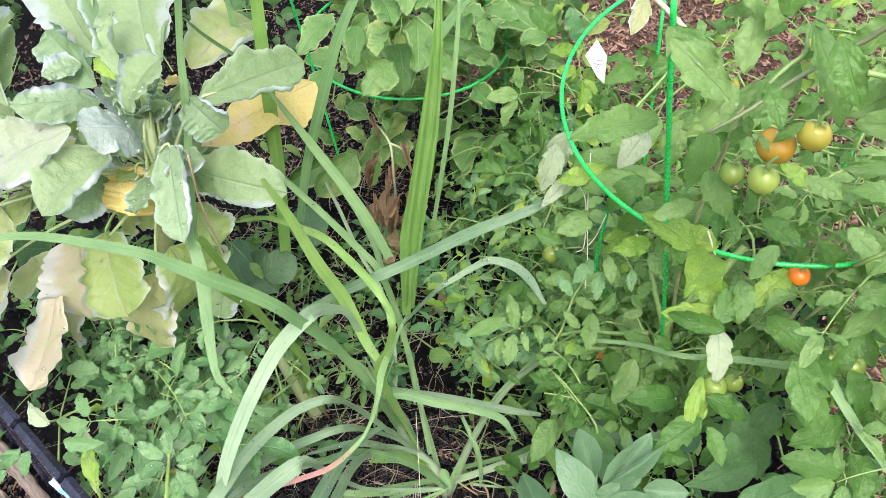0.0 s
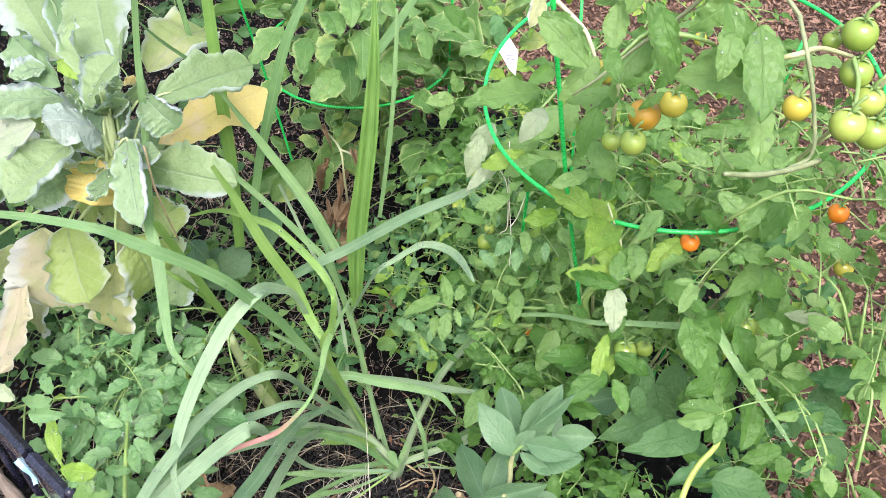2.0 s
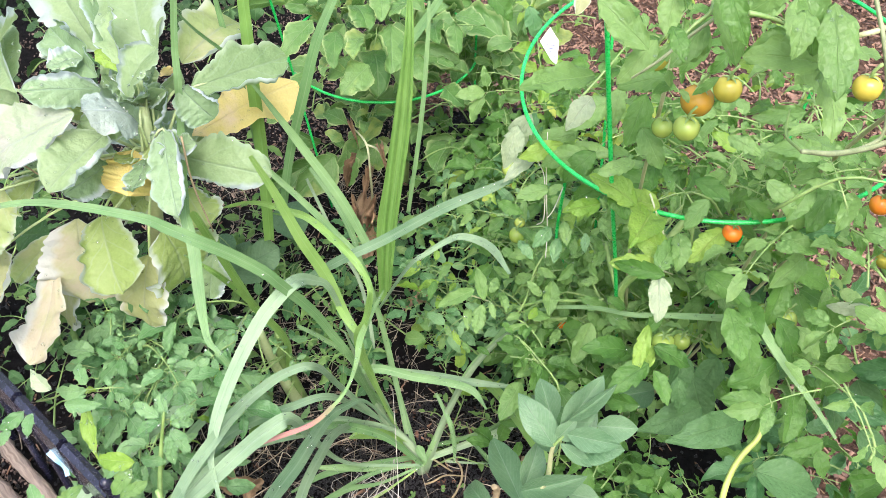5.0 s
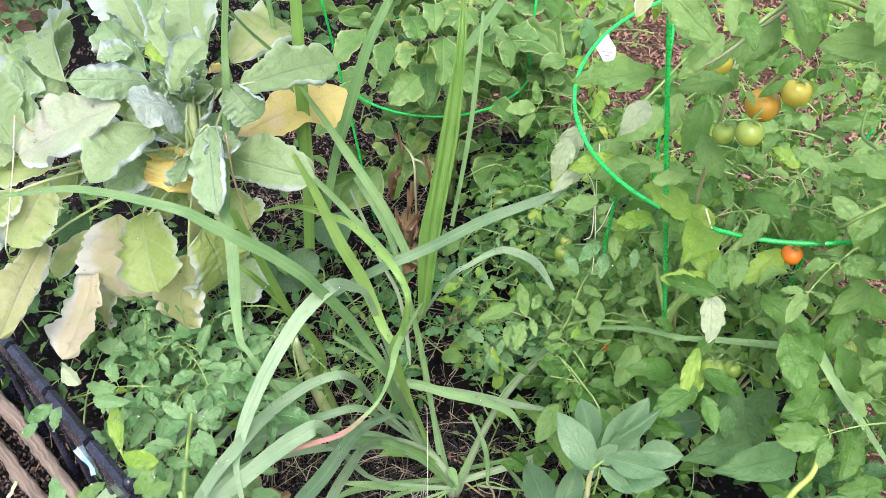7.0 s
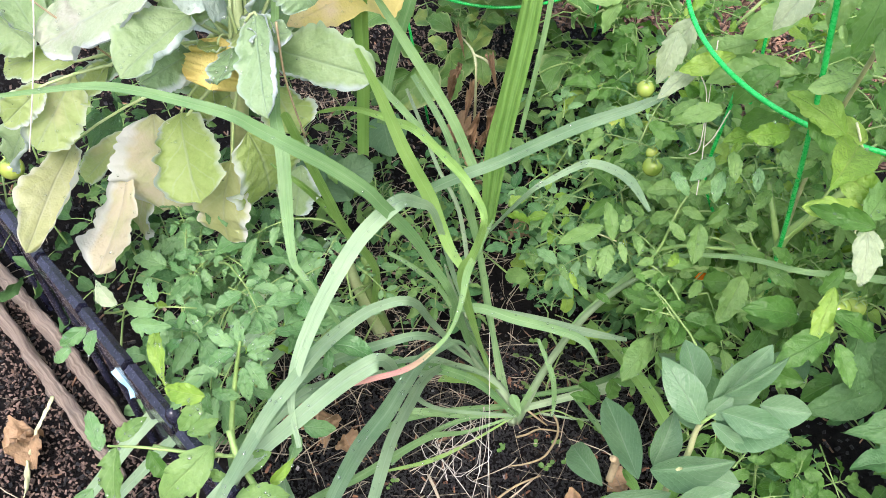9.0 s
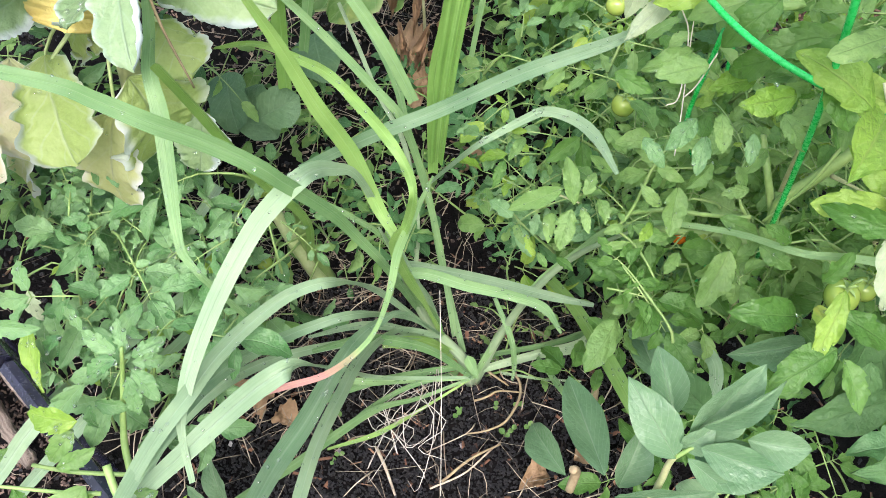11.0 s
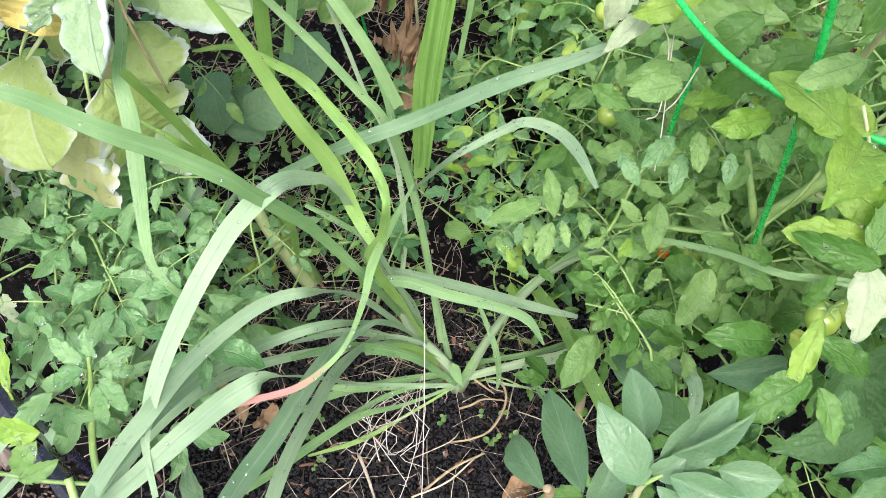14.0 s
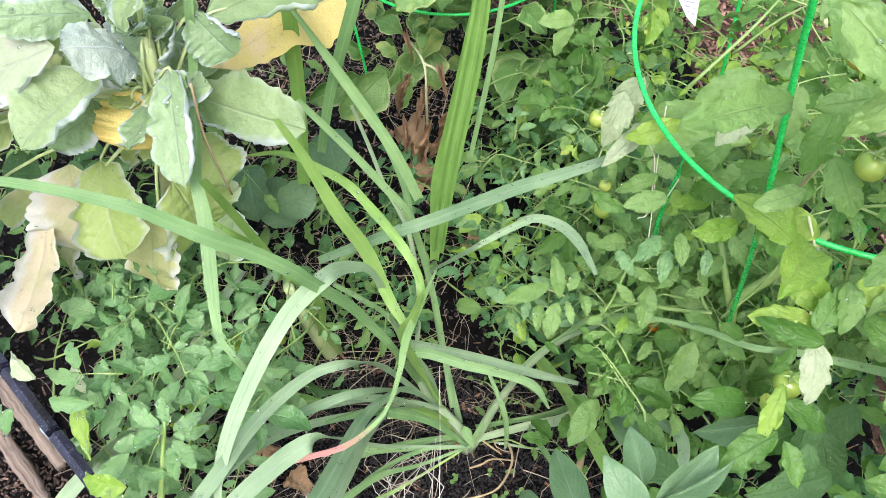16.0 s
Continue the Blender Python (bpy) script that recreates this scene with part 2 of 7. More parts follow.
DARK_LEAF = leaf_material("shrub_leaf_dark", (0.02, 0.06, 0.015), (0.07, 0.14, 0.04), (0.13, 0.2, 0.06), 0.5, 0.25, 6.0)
STEM = plain_material("green_stem", (0.10, 0.20, 0.045), (0.25, 0.35, 0.12), 40.0, 0.5, 0.2)
SHOOT = plain_material("shoot_yellow_green", (0.22, 0.30, 0.05), (0.38, 0.45, 0.12), 40.0, 0.45, 0.2)
STEM_TAN = plain_material("tomato_stem_tan", (0.22, 0.26, 0.11), (0.42, 0.43, 0.24), 60.0, 0.6, 0.3)
STEM_GREY = plain_material("tomato_stem_greyish", (0.12, 0.16, 0.07), (0.27, 0.31, 0.17), 60.0, 0.6, 0.3)
STEM_PALE = plain_material("pale_stem", (0.30, 0.34, 0.18), (0.50, 0.52, 0.32), 30.0, 0.55, 0.3)
KALE_STALK = plain_material("kale_stalk", (0.26, 0.36, 0.13), (0.46, 0.54, 0.30), 40.0, 0.45, 0.2)
STEM_WOOD = plain_material("woody_stem", (0.15, 0.11, 0.06), (0.32, 0.26, 0.15), 50.0, 0.7, 0.4)
WIRE = plain_material("green_plastic_coat", (0.006, 0.34, 0.05), (0.03, 0.52, 0.12), 60.0, 0.28, 0.08, 0.0006)
# Blue in the lighter tone is the sky's reflection painted into the base colour.
BLACK = plain_material("black_plastic_sky_tint", (0.005, 0.005, 0.009), (0.028, 0.030, 0.060), 40.0, 0.24, 0.15, 0.001)
def dull(m):
    m.node_tree.nodes["Principled BSDF"].inputs["Specular IOR Level"].default_value = 0.08
    return m


SOIL = dull(plain_material("dark_soil", (0.0025, 0.0025, 0.0028), (0.019, 0.017, 0.017), 70.0, 0.9, 1.0, 0.012))
CLOD = plain_material("soil_crumb", (0.0016, 0.0016, 0.0021), (0.012, 0.012, 0.0155), 90.0, 0.62, 0.8, 0.004, per_piece=0.3)
CHIP = plain_material("wood_chip", (0.04, 0.02, 0.013), (0.26, 0.155, 0.108), 60.0, 0.8, 0.5, 0.002, per_piece=0.4)
BARK_BIT = plain_material("dark_bark_bit", (0.03, 0.018, 0.012), (0.26, 0.15, 0.09), 60.0, 0.8, 0.5, 0.002, per_piece=0.4)
RUST_BARK = plain_material("rust_brown_bark", (0.04, 0.018, 0.011), (0.19, 0.095, 0.055), 60.0, 0.8, 0.5, 0.002, per_piece=0.4)
MULCH = dull(plain_material("trodden_mulch", (0.03, 0.018, 0.012), (0.17, 0.105, 0.075), 60.0, 0.9, 1.0, 0.01))
LITTER = plain_material("brown_litter", (0.04, 0.028, 0.022), (0.32, 0.24, 0.18), 80.0, 0.85, 0.5, 0.002, per_piece=0.4)
DUFF = plain_material("dark_brown_duff", (0.03, 0.02, 0.016), (0.20, 0.14, 0.115), 80.0, 0.85, 0.5, 0.002, per_piece=0.4)
STRAW = plain_material("dry_straw", (0.13, 0.10, 0.07), (0.46, 0.40, 0.30), 60.0, 0.7, 0.3, 0.001, per_piece=0.3)
STRAW_PALE = plain_material("bleached_straw", (0.28, 0.26, 0.22), (0.52, 0.50, 0.45), 60.0, 0.7, 0.3, 0.001, per_piece=0.3)
TWINE = plain_material("white_twine", (0.38, 0.36, 0.30), (0.58, 0.56, 0.48), 200.0, 0.8, 0.4, 0.0006)
BARK = plain_material("weathered_wood", (0.07, 0.05, 0.04), (0.40, 0.33, 0.27), 1.0, 0.85, 1.0, 0.004, stretch=(18.0, 5.0, 1.0))
TAG = plain_material("white_plastic_tag", (0.70, 0.72, 0.76), (0.84, 0.85, 0.88), 30.0, 0.4, 0.05)
INK = plain_material("grey_ink", (0.10, 0.10, 0.2), (0.2, 0.2, 0.3), 30.0, 0.6, 0.05)
STONE = plain_material("grey_stone", (0.16, 0.15, 0.15), (0.42, 0.40, 0.39), 40.0, 0.8, 0.5, 0.003, per_piece=0.3)


def fruit_material(name, low, high):
    m, nt, bsdf, add = nodes_of(name)
    geo, info = nt.nodes.new("ShaderNodeNewGeometry"), nt.nodes.new("ShaderNodeObjectInfo")
    t = math_node(nt, "ADD", math_node(nt, "MULTIPLY", noise_tex(nt, 45.0, 3.0, geo.outputs["Position"]), 0.8), math_node(nt, "MULTIPLY_ADD", info.outputs["Random"], 0.4, -0.1))
    nt.links.new(ramp(nt, t, [(0.2, low), (0.8, high)]), bsdf.inputs["Base Color"])
    bsdf.inputs["Roughness"].default_value = 0.22
    bsdf.inputs["Subsurface Weight"].default_value = 0.15
    bsdf.inputs["Subsurface Radius"].default_value = (0.006, 0.004, 0.002)
    return m


FRUIT_GREEN = fruit_material("unripe_tomato", (0.17, 0.27, 0.045), (0.33, 0.40, 0.09))
FRUIT_YELLOW = fruit_material("turning_tomato", (0.34, 0.33, 0.05), (0.50, 0.40, 0.06))
FRUIT_ORANGE = fruit_material("ripening_tomato", (0.42, 0.24, 0.03), (0.55, 0.35, 0.05))
FRUIT_RED = fruit_material("ripe_tomato", (0.62, 0.15, 0.015), (0.68, 0.24, 0.02))

# ---- shaping helpers ----
rng = np.random.default_rng(7)
UP = np.array((0.0, 0.0, 1.0))
VIEWWARD = np.array((0.0, -0.62, 0.78))


def unit(v):
    v = np.asarray(v, float)
    return v / (np.linalg.norm(v) + 1e-12)


def mesh_of(name, verts, faces, material, uvs=None, smooth=True):
    me = bpy.data.meshes.new(name)
    me.from_pydata([tuple(v) for v in verts], [], [tuple(f) for f in faces])
    if uvs is not None:
        layer = me.uv_layers.new(name="UVMap")
        idx = np.empty(len(me.loops), dtype=np.int32)
        me.loops.foreach_get("vertex_index", idx)
        layer.data.foreach_set("uv", np.asarray(uvs, np.float32)[idx].ravel())
    if smooth:
        me.polygons.foreach_set("use_smooth", np.ones(len(me.polygons), bool))
    me.materials.append(material)
    me.update()
    return me


def thing(name, place, label, category, group="", kind=""):
    ob = new(name)
    ob.empty_display_size = 0.02
    ob.location = place
    return tagged(ob, label, category, group, kind)


def part(name, me, parent, label=""):
    ob = new(name, me)
    ob.parent = parent
    up = parent
    base = Vector((0, 0, 0))
    while up is not None:
        base += up.location
        up = up.parent
    ob.location = -base
    return tagged(ob, label) if label else ob


def curve_through(points, n):
    """Catmull-Rom samples through the control points."""
    p = np.asarray(points, float)
    p = np.vstack([2 * p[0] - p[1], p, 2 * p[-1] - p[-2]])
    out = []
    spans = len(p) - 3
    for k in range(n):
        f = k / (n - 1) * spans
        i = min(int(f), spans - 1)
        t = f - i
        a, b, c, d = p[i:i + 4]
        out.append(0.5 * (2 * b + (c - a) * t + (2 * a - 5 * b + 4 * c - d) * t * t + (3 * b - a - 3 * c + d) * t ** 3))
    return np.array(out)


def ribbon(points, widths, n=26, fold=0.22, face=VIEWWARD, twist=0.0, ripple=0.0, pleat=0.0, across=7):
    """A strap leaf along a curve: some vertices across, a channel along its middle, a free twist."""
    c = curve_through(points, n)
    w = np.interp(np.linspace(0, 1, n), np.linspace(0, 1, len(widths)), widths)
    tang = np.gradient(c, axis=0)
    verts, faces, uvs = [], [], []
    us = np.linspace(-1, 1, across)
    seed = rng.uniform(0, 9)
    for k in range(n):
        t = unit(tang[k])
        side = unit(np.cross(t, face))
        nor = np.cross(side, t)
        a = radians(twist) * k / (n - 1)
        side, nor = side * math.cos(a) + nor * math.sin(a), nor * math.cos(a) - side * math.sin(a)
        for u in us:
            lift = fold * w[k] * (abs(u) ** 1.4 - 0.4) + ripple * abs(u) * math.sin(k * 0.9 + seed + 2 * u) + pleat * w[k] * math.cos(3 * math.pi * u)
            verts.append(c[k] + side * u * w[k] / 2 + nor * lift)
            uvs.append((u / 2 + 0.5, k / (n - 1)))
    m = len(us)
    for k in range(n - 1):
        for j in range(m - 1):
            q = k * m + j
            faces.append((q, q + 1, q + m + 1, q + m))
    return verts, faces, uvs


def tube(points, radii, n=16, sides=8):
    """A round stem, wire or rope along a curve, closed at both ends."""
    c = curve_through(points, n)
    r = np.interp(np.linspace(0, 1, n), np.linspace(0, 1, len(radii)), radii)
    tang = np.gradient(c, axis=0)
    ref = np.array((0.31, 0.27, 0.91))
    verts, faces, uvs = [], [], []
    for k in range(n):
        t = unit(tang[k])
        s = unit(np.cross(t, ref))
        b = np.cross(s, t)
        for j in range(sides):
            a = 2 * math.pi * j / sides
            verts.append(c[k] + (s * math.cos(a) + b * math.sin(a)) * r[k])
            uvs.append((j / sides, k / (n - 1)))
    for k in range(n - 1):
        for j in range(sides):
            i, i2 = k * sides + j, k * sides + (j + 1) % sides
            faces.append((i, i2, i2 + sides, i + sides))
    faces.append(tuple(range(sides))[::-1])
    faces.append(tuple(range((n - 1) * sides, n * sides)))
    return verts, faces, uvs


def join(parts):
    verts, faces, uvs = [], [], []
    for v, f, u in parts:
        o = len(verts)
        verts.extend(v)
        faces.extend(tuple(i + o for i in q) for q in f)
        uvs.extend(u)
    return verts, faces, uvs


PROFILES = {
    "tomato": lambda s: math.sin(math.pi * s ** 0.72) ** 0.85 * (1.0 if s > 0.001 else 0),
    "kale": lambda s: max(0.0, math.sin(math.pi * min(1.0, s * 0.90 + 0.09) ** 1.15)) ** 0.66,
    "bean": lambda s: math.sin(math.pi * s ** 0.95) ** 0.8,
    "lance": lambda s: math.sin(math.pi * s ** 0.7) ** 1.1,
    "round": lambda s: max(0.0, 1 - (2 * s - 1) ** 2) ** 0.5,
}


def leaf_shape(kind, nv=11, nu=6, arch=0.1, fold=0.15, wave=0.03, teeth=0.0, tooth_n=6.0, seed=0.0, curl=0.0, crinkle=0.0, lip=0.0, tooth_from=0.08, ragged=None, rim_power=3):
    """A leaf one long and one wide from the origin along y; its face looks along z."""
    verts, faces, uvs = [], [], []
    for i in range(nv + 1):
        s = i / nv
        w = PROFILES[kind](min(max(s, 0.004), 0.998)) * 0.5
        rim = 1.0
        if teeth:
            saw = (s * tooth_n) % 1.0
            rim = 1 - teeth * (1.1 - 0.75 * s) * (1 - saw if s > tooth_from else 0.3)
        for j in range(nu + 1):
            u = 2 * j / nu - 1
            k = 1 + (0.10 * math.sin(9 * s + seed + (1.7 if u > 0 else 0)) + 0.06 * math.sin(23 * s + 2 * seed)) * (wave * 12 if ragged is None else ragged)
            x = u * w * (1 + (k - 1) * u * u) * (1 + (rim - 1) * abs(u) ** rim_power)
            z = arch * 4 * s * (1 - s) + fold * abs(u) * w * 2 * 0.5 + wave * (abs(u) ** 2) * (math.sin(11 * s + seed + 2.2 * u) + 0.6 * math.sin(25 * s - seed + u)) * (0.3 + s)
            z += crinkle * noise.noise((x * 7 + seed, s * 7, seed)) + crinkle * 0.5 * noise.noise((x * 17, s * 17 + seed, seed))
            z -= curl * s * s * 0.5
            if u > 0.35 and lip:
                z += lip * w * (u - 0.35) ** 2 * 2.4 * math.sin(math.pi * s) ** 0.5
                x -= lip * w * (u - 0.35) ** 2 * 0.5
            y = s - curl * 0.12 * s * s + (0.05 * (1 - abs(u)) - 0.03) * math.sin(math.pi * s)
            verts.append((x, y, z))
            uvs.append((j / nu, s))
    m = nu + 1
    for i in range(nv):
        for j in range(nu):
            q = i * m + j
            faces.append((q, q + 1, q + m + 1, q + m))
    return np.array(verts), faces, np.array(uvs)


def tomato_shape(nv=22, nu=6, lobes=4, depth=0.3, seed=0.0, arch=0.06, fold=0.2, curl=0.2, crinkle=0.04, slant=0.05):
    """A tomato leaflet one long and one wide: uneven forward-pointing lobes on each side and a drawn-out tip."""
    verts, faces, uvs = [], [], []
    for i in range(nv + 1):
        s = i / nv
        body = (s ** 0.55) * (1 - s) ** 0.80 * 1.02 + 0.012
        for j in range(nu + 1):
            u = 2 * j / nu - 1
            hand = 1.0 if u > 0 else -1.0
            warp = s + 0.045 * math.sin(5.1 * s + seed * 1.9 + hand)
            saw = (warp * lobes + 0.5 * math.sin(seed * 3.1 + hand)) % 1.0
            small = (warp * lobes * 2.6 + seed) % 1.0
            deep = depth * (0.65 + 0.45 * math.sin(seed * 2.3 + 7 * s + 2 * hand)) * (1.15 - 0.75 * s)
            cut = 1 - deep * (1 - saw) ** 1.3 - 0.10 * depth * (1 - small)
            edge = abs(u) ** 4
            x = u * body * (1 - edge + edge * cut) * (1 + 0.10 * hand * math.sin(seed))
            y = s + edge * 0.05 * saw * (1 - s) + slant * abs(u) * (1 - s) * math.sin(math.pi * s)
            z = arch * 4 * s * (1 - s) + fold * abs(u) * body - curl * s * s * 0.5
            z += 0.035 * edge * math.sin(17 * s + seed + hand) + crinkle * noise.noise((x * 6 + seed, s * 6, seed)) + crinkle * 0.6 * noise.noise((x * 15, s * 15 + seed, 3.0))
            x += 0.06 * math.sin(seed * 1.3) * s * s
            verts.append((x, y - curl * 0.1 * s * s, z))
            uvs.append((j / nu, s))
    m = nu + 1
    for i in range(nv):
        for j in range(nu):
            q = i * m + j
            faces.append((q, q + 1, q + m + 1, q + m))
    return np.array(verts), faces, np.array(uvs)


def kale_shape(aspect, seed=0.0, bend=0.5, fold=0.15, roll_edge=0.0, roll_from=0.62, ruffle=0.12, nv=44, nu=18, blunt=3.0, foot=0.5, widest=0.5, side=1):
    """A kale leaf one long: blunt, broad, with a wandering scalloped margin; its margin may roll over and show the waxy underside."""
    n1 = lambda a, b: noise.noise((a, b, seed))
    ss = np.linspace(0, 1, nv + 1)
    phi = bend * (ss - 0.5) + 0.25 * np.array([n1(2.2 * q, 7.0) for q in ss])
    cy = np.concatenate([[0], np.cumsum(np.cos(phi[:-1]) / nv)])
    cz = np.concatenate([[0], np.cumsum(-np.sin(phi[:-1]) / nv)])
    chord = math.hypot(cy[-1], cz[-1])
    ca, sa = cy[-1] / chord, cz[-1] / chord
    cy, cz = (cy * ca + cz * sa) / chord, (cz * ca - cy * sa) / chord
    verts, faces, uvs = [], [], []
    half = nu // 2
    for i, s in enumerate(ss):
        rise = min(1.0, s / widest)
        w = (foot + (1 - foot) * rise * rise * (3 - 2 * rise)) if s < widest else max(0.0, 1 - ((s - widest) / (1.004 - widest)) ** blunt) ** 0.6
        w *= min(1.0, 0.12 + s / 0.12)
        row = {}
        for hand in (-1, 1):
            edge_w = w * (1 + 0.34 * n1(3.4 * s, 3.0 * hand) + 0.12 * n1(9 * s, 5.0 * hand)) * 0.5 * aspect
            scallop = abs(math.sin(math.pi * (9.5 * s + 0.8 * n1(4 * s, 11.0 * hand)) + hand)) ** 0.7
            edge_w *= 0.93 + 0.10 * scallop
            rolled = roll_edge * 1.45 * (0.72 + 0.6 * n1(2.6 * s, 2.0 * hand)) * math.sin(math.pi * min(1.0, s * 0.99)) ** 0.5 if hand == side else 0.25 * n1(3 * s, 4.0)
            x = z = 0.0
            for j in range(half + 1):
                a = j / half
                if j:
                    ang = fold + rolled * max(0.0, a - roll_from) / (1 - roll_from)
                    x += math.cos(ang) * edge_w / half
                    z += math.sin(ang) * edge_w / half
                rf = ruffle * aspect * a ** 2.2 * (n1(4.5 * s, 6.0 * hand) + 0.5 * n1(11 * s, 8.0 * hand)) * min(1.0, 2.5 * s)
                dimple = 0.022 * aspect * noise.noise((9 * s, 9 * a * hand * aspect, seed + 2)) + 0.012 * aspect * noise.noise((22 * s, 22 * a * hand * aspect, seed))
                row[hand * j] = (x * hand, z + rf + dimple, a)
        for k in range(-half, half + 1):
            x, z, a = row[k]
            back = -0.035 * a * a * (s - 0.2)
            verts.append((x, cy[i] + back + z * math.sin(phi[i]) * 0.6, cz[i] + z))
            uvs.append((0.5 + 0.5 * (k / half) * side, s))
    m = 2 * half + 1
    for i in range(nv):
        for j in range(m - 1):
            q = i * m + j
            faces.append((q, q + 1, q + m + 1, q + m))
    return np.array(verts), faces, np.array(uvs)


def set_leaf(shape, base, tip, width, face=None, roll=0.0, depth=None):
    """Moves a unit leaf so that it runs from base to tip."""
    base, tip = np.asarray(base, float), np.asarray(tip, float)
    y = tip - base
    length = np.linalg.norm(y)
    y = y / length
    f = VIEWWARD if face is None else unit(face)
    x = unit(np.cross(y, f))
    z = np.cross(x, y)
    a = radians(roll)
    x, z = x * math.cos(a) + z * math.sin(a), z * math.cos(a) - x * math.sin(a)
    v, fc, uv = shape
    d = depth or length
    return base + np.outer(v[:, 0] * width, x) + np.outer(v[:, 1] * length, y) + np.outer(v[:, 2] * d, z), fc, uv


def blade(parent, points, widths, material, name="leaf_blade", label="", **kw):
    v, f, u = ribbon(points, widths, **kw)
    return part(name, mesh_of(name, v, f, material, u), parent, label)


def stem(parent, points, radii, material, name="stem", label="", **kw):
    v, f, u = tube(points, radii, **kw)
    return part(name, mesh_of(name, v, f, material, u), parent, label)


def leaf(parent, base, tip, width, material, kind="tomato", name="leaf", label="", face=None, roll=0.0, **kw):
    kw.setdefault("seed", rng.uniform(0, 20))
    v, f, u = set_leaf(leaf_shape(kind, **kw), base, tip, width, face, roll)
    return part(name, mesh_of(name, v, f, material, u), parent, label)


# ---- ground ----
def lumps(x, y):
    return 0.016 * noise.noise((x * 5, y * 5, 0.3)) + 0.008 * noise.noise((x * 17, y * 17, 1.3)) + 0.004 * noise.noise((x * 45, y * 45, 2.1))


def ground_sheet():
    inner = lambda a, b, n: list(np.linspace(a, b, n))
    xs = [-400, -60, -12, -4, -2] + inner(-1.2, 1.4, 105) + [2, 4, 12, 60, 400]
    ys = [-400, -60, -12, -3, -1] + inner(-0.2, 2.8, 120) + [3.4, 5, 12, 60, 400]
    verts = [(x, y, lumps(x, y) if -2 < x < 2 and -1 < y < 3.4 else 0.0) for y in ys for x in xs]
    m = len(xs)
    faces = [(j * m + i, j * m + i + 1, (j + 1) * m + i + 1, (j + 1) * m + i) for j in range(len(ys) - 1) for i in range(m - 1)]
    me = mesh_of("ground", verts, faces, SOIL)
    me.materials.append(MULCH)
    mid = [np.mean([verts[i] for i in q], axis=0) for q in faces]
    me.polygons.foreach_set("material_index", np.array([1 if in_path(c[0], c[1]) or past_bed(c[0], c[1]) else 0 for c in mid], dtype=np.int32))
    return new("ground", me)


def in_path(x, y):
    return (x > 0.62 + 0.05 * math.sin(7 * y) and y < 1.7) or (y > 1.62 + 0.05 * math.sin(9 * x) and x > -0.02) or (x > 0.40 and y > 1.36 + 0.04 * math.sin(9 * x))


def past_bed(x, y):
    return x < -1.12 + 0.04 * math.sin(8 * y) or y < -0.1 + 0.04 * math.sin(7 * x) or y > 2.7 + 0.05 * math.sin(6 * x)


tagged(ground_sheet(), "dark crumbly garden soil of a planted bed", "soil", kind="structure")


def scatter_boxes(name, count, where, size, material, label, category, flat=0.35):
    verts, faces = [], []
    made = 0
    while made < count:
        x, y = where()
        if x is None:
            continue
        l, w, h = size[0] * rng.uniform(0.4, 1.5), size[1] * rng.uniform(0.5, 1.4), size[2] * rng.uniform(0.5, 1.6)
        m = np.array(Euler((rng.normal(0, flat), rng.normal(0, flat), rng.uniform(0, 6.3))).to_matrix())
        box = np.array([(sx * l * rng.uniform(0.55, 1), sy * w * rng.uniform(0.25, 1), sz * h * rng.uniform(0.4, 1)) for sx in (-.5, .5) for sy in (-.5, .5) for sz in (-.5, .5)])
        box = box @ m.T + (x, y, lumps(x, y) + h * 0.5 + rng.uniform(0, 0.006))
        o = len(verts)
        verts.extend(box)
        faces.extend(tuple(i + o for i in q) for q in ((0, 1, 3, 2), (4, 6, 7, 5), (0, 4, 5, 1), (2, 3, 7, 6), (0, 2, 6, 4), (1, 5, 7, 3)))
        made += 1
    uvs = [(v[0] * 9, v[1] * 9) for v in verts]
    ob = new(name, mesh_of(name, verts, faces, material, uvs, smooth=False))
    return tagged(ob, label, category, kind="stuff")


def on_path():
    x, y = rng.uniform(-0.05, 1.35), rng.uniform(0.3, 2.75)
    return (x, y) if in_path(x, y) else (None, None)


def far_path():
    x, y = rng.normal(0.9, 0.7), rng.normal(2.0, 0.8)
    return (x, y) if in_path(x, y) and (x > 1.3 or y > 2.7) and y > -0.1 else (None, None)


def near_bed():
    return rng.uniform(-0.34, 0.26), rng.uniform(0.36, 0.86)


def in_bed():
    return rng.uniform(-1.1, 0.65), rng.uniform(0.35, 1.8)


scatter_boxes("wood_chips", 15000, on_path, (0.022, 0.007, 0.003), CHIP, "reddish brown wood chip mulch spread over the path", "mulch")
scatter_boxes("wood_chips", 14000, on_path, (0.011, 0.005, 0.002), BARK_BIT, "fine dark brown wood shreds among the chips", "mulch", 0.6)
scatter_boxes("wood_chips", 7000, far_path, (0.022, 0.007, 0.003), CHIP, "reddish brown wood chips thinning out along the path", "mulch")
scatter_boxes("bark_bits", 300, near_bed, (0.015, 0.0055, 0.0026), RUST_BARK, "rust-brown bark slivers on the black soil", "mulch", 0.5)
scatter_boxes("pebbles", 26, near_bed, (0.007, 0.006, 0.005), STONE, "small grey stones in the soil", "stones", 0.8)
scatter_boxes("bark_bits", 1500, in_bed, (0.020, 0.0028, 0.002), BARK_BIT, "brown bark bits scattered over the bed", "mulch")
def outside():
    s, o = rng.uniform(-0.9, 0.35), rng.uniform(0.02, 0.55)
    return POST_X + s * 0.741 - o * 0.672, POST_Y - s * 0.672 - o * 0.741


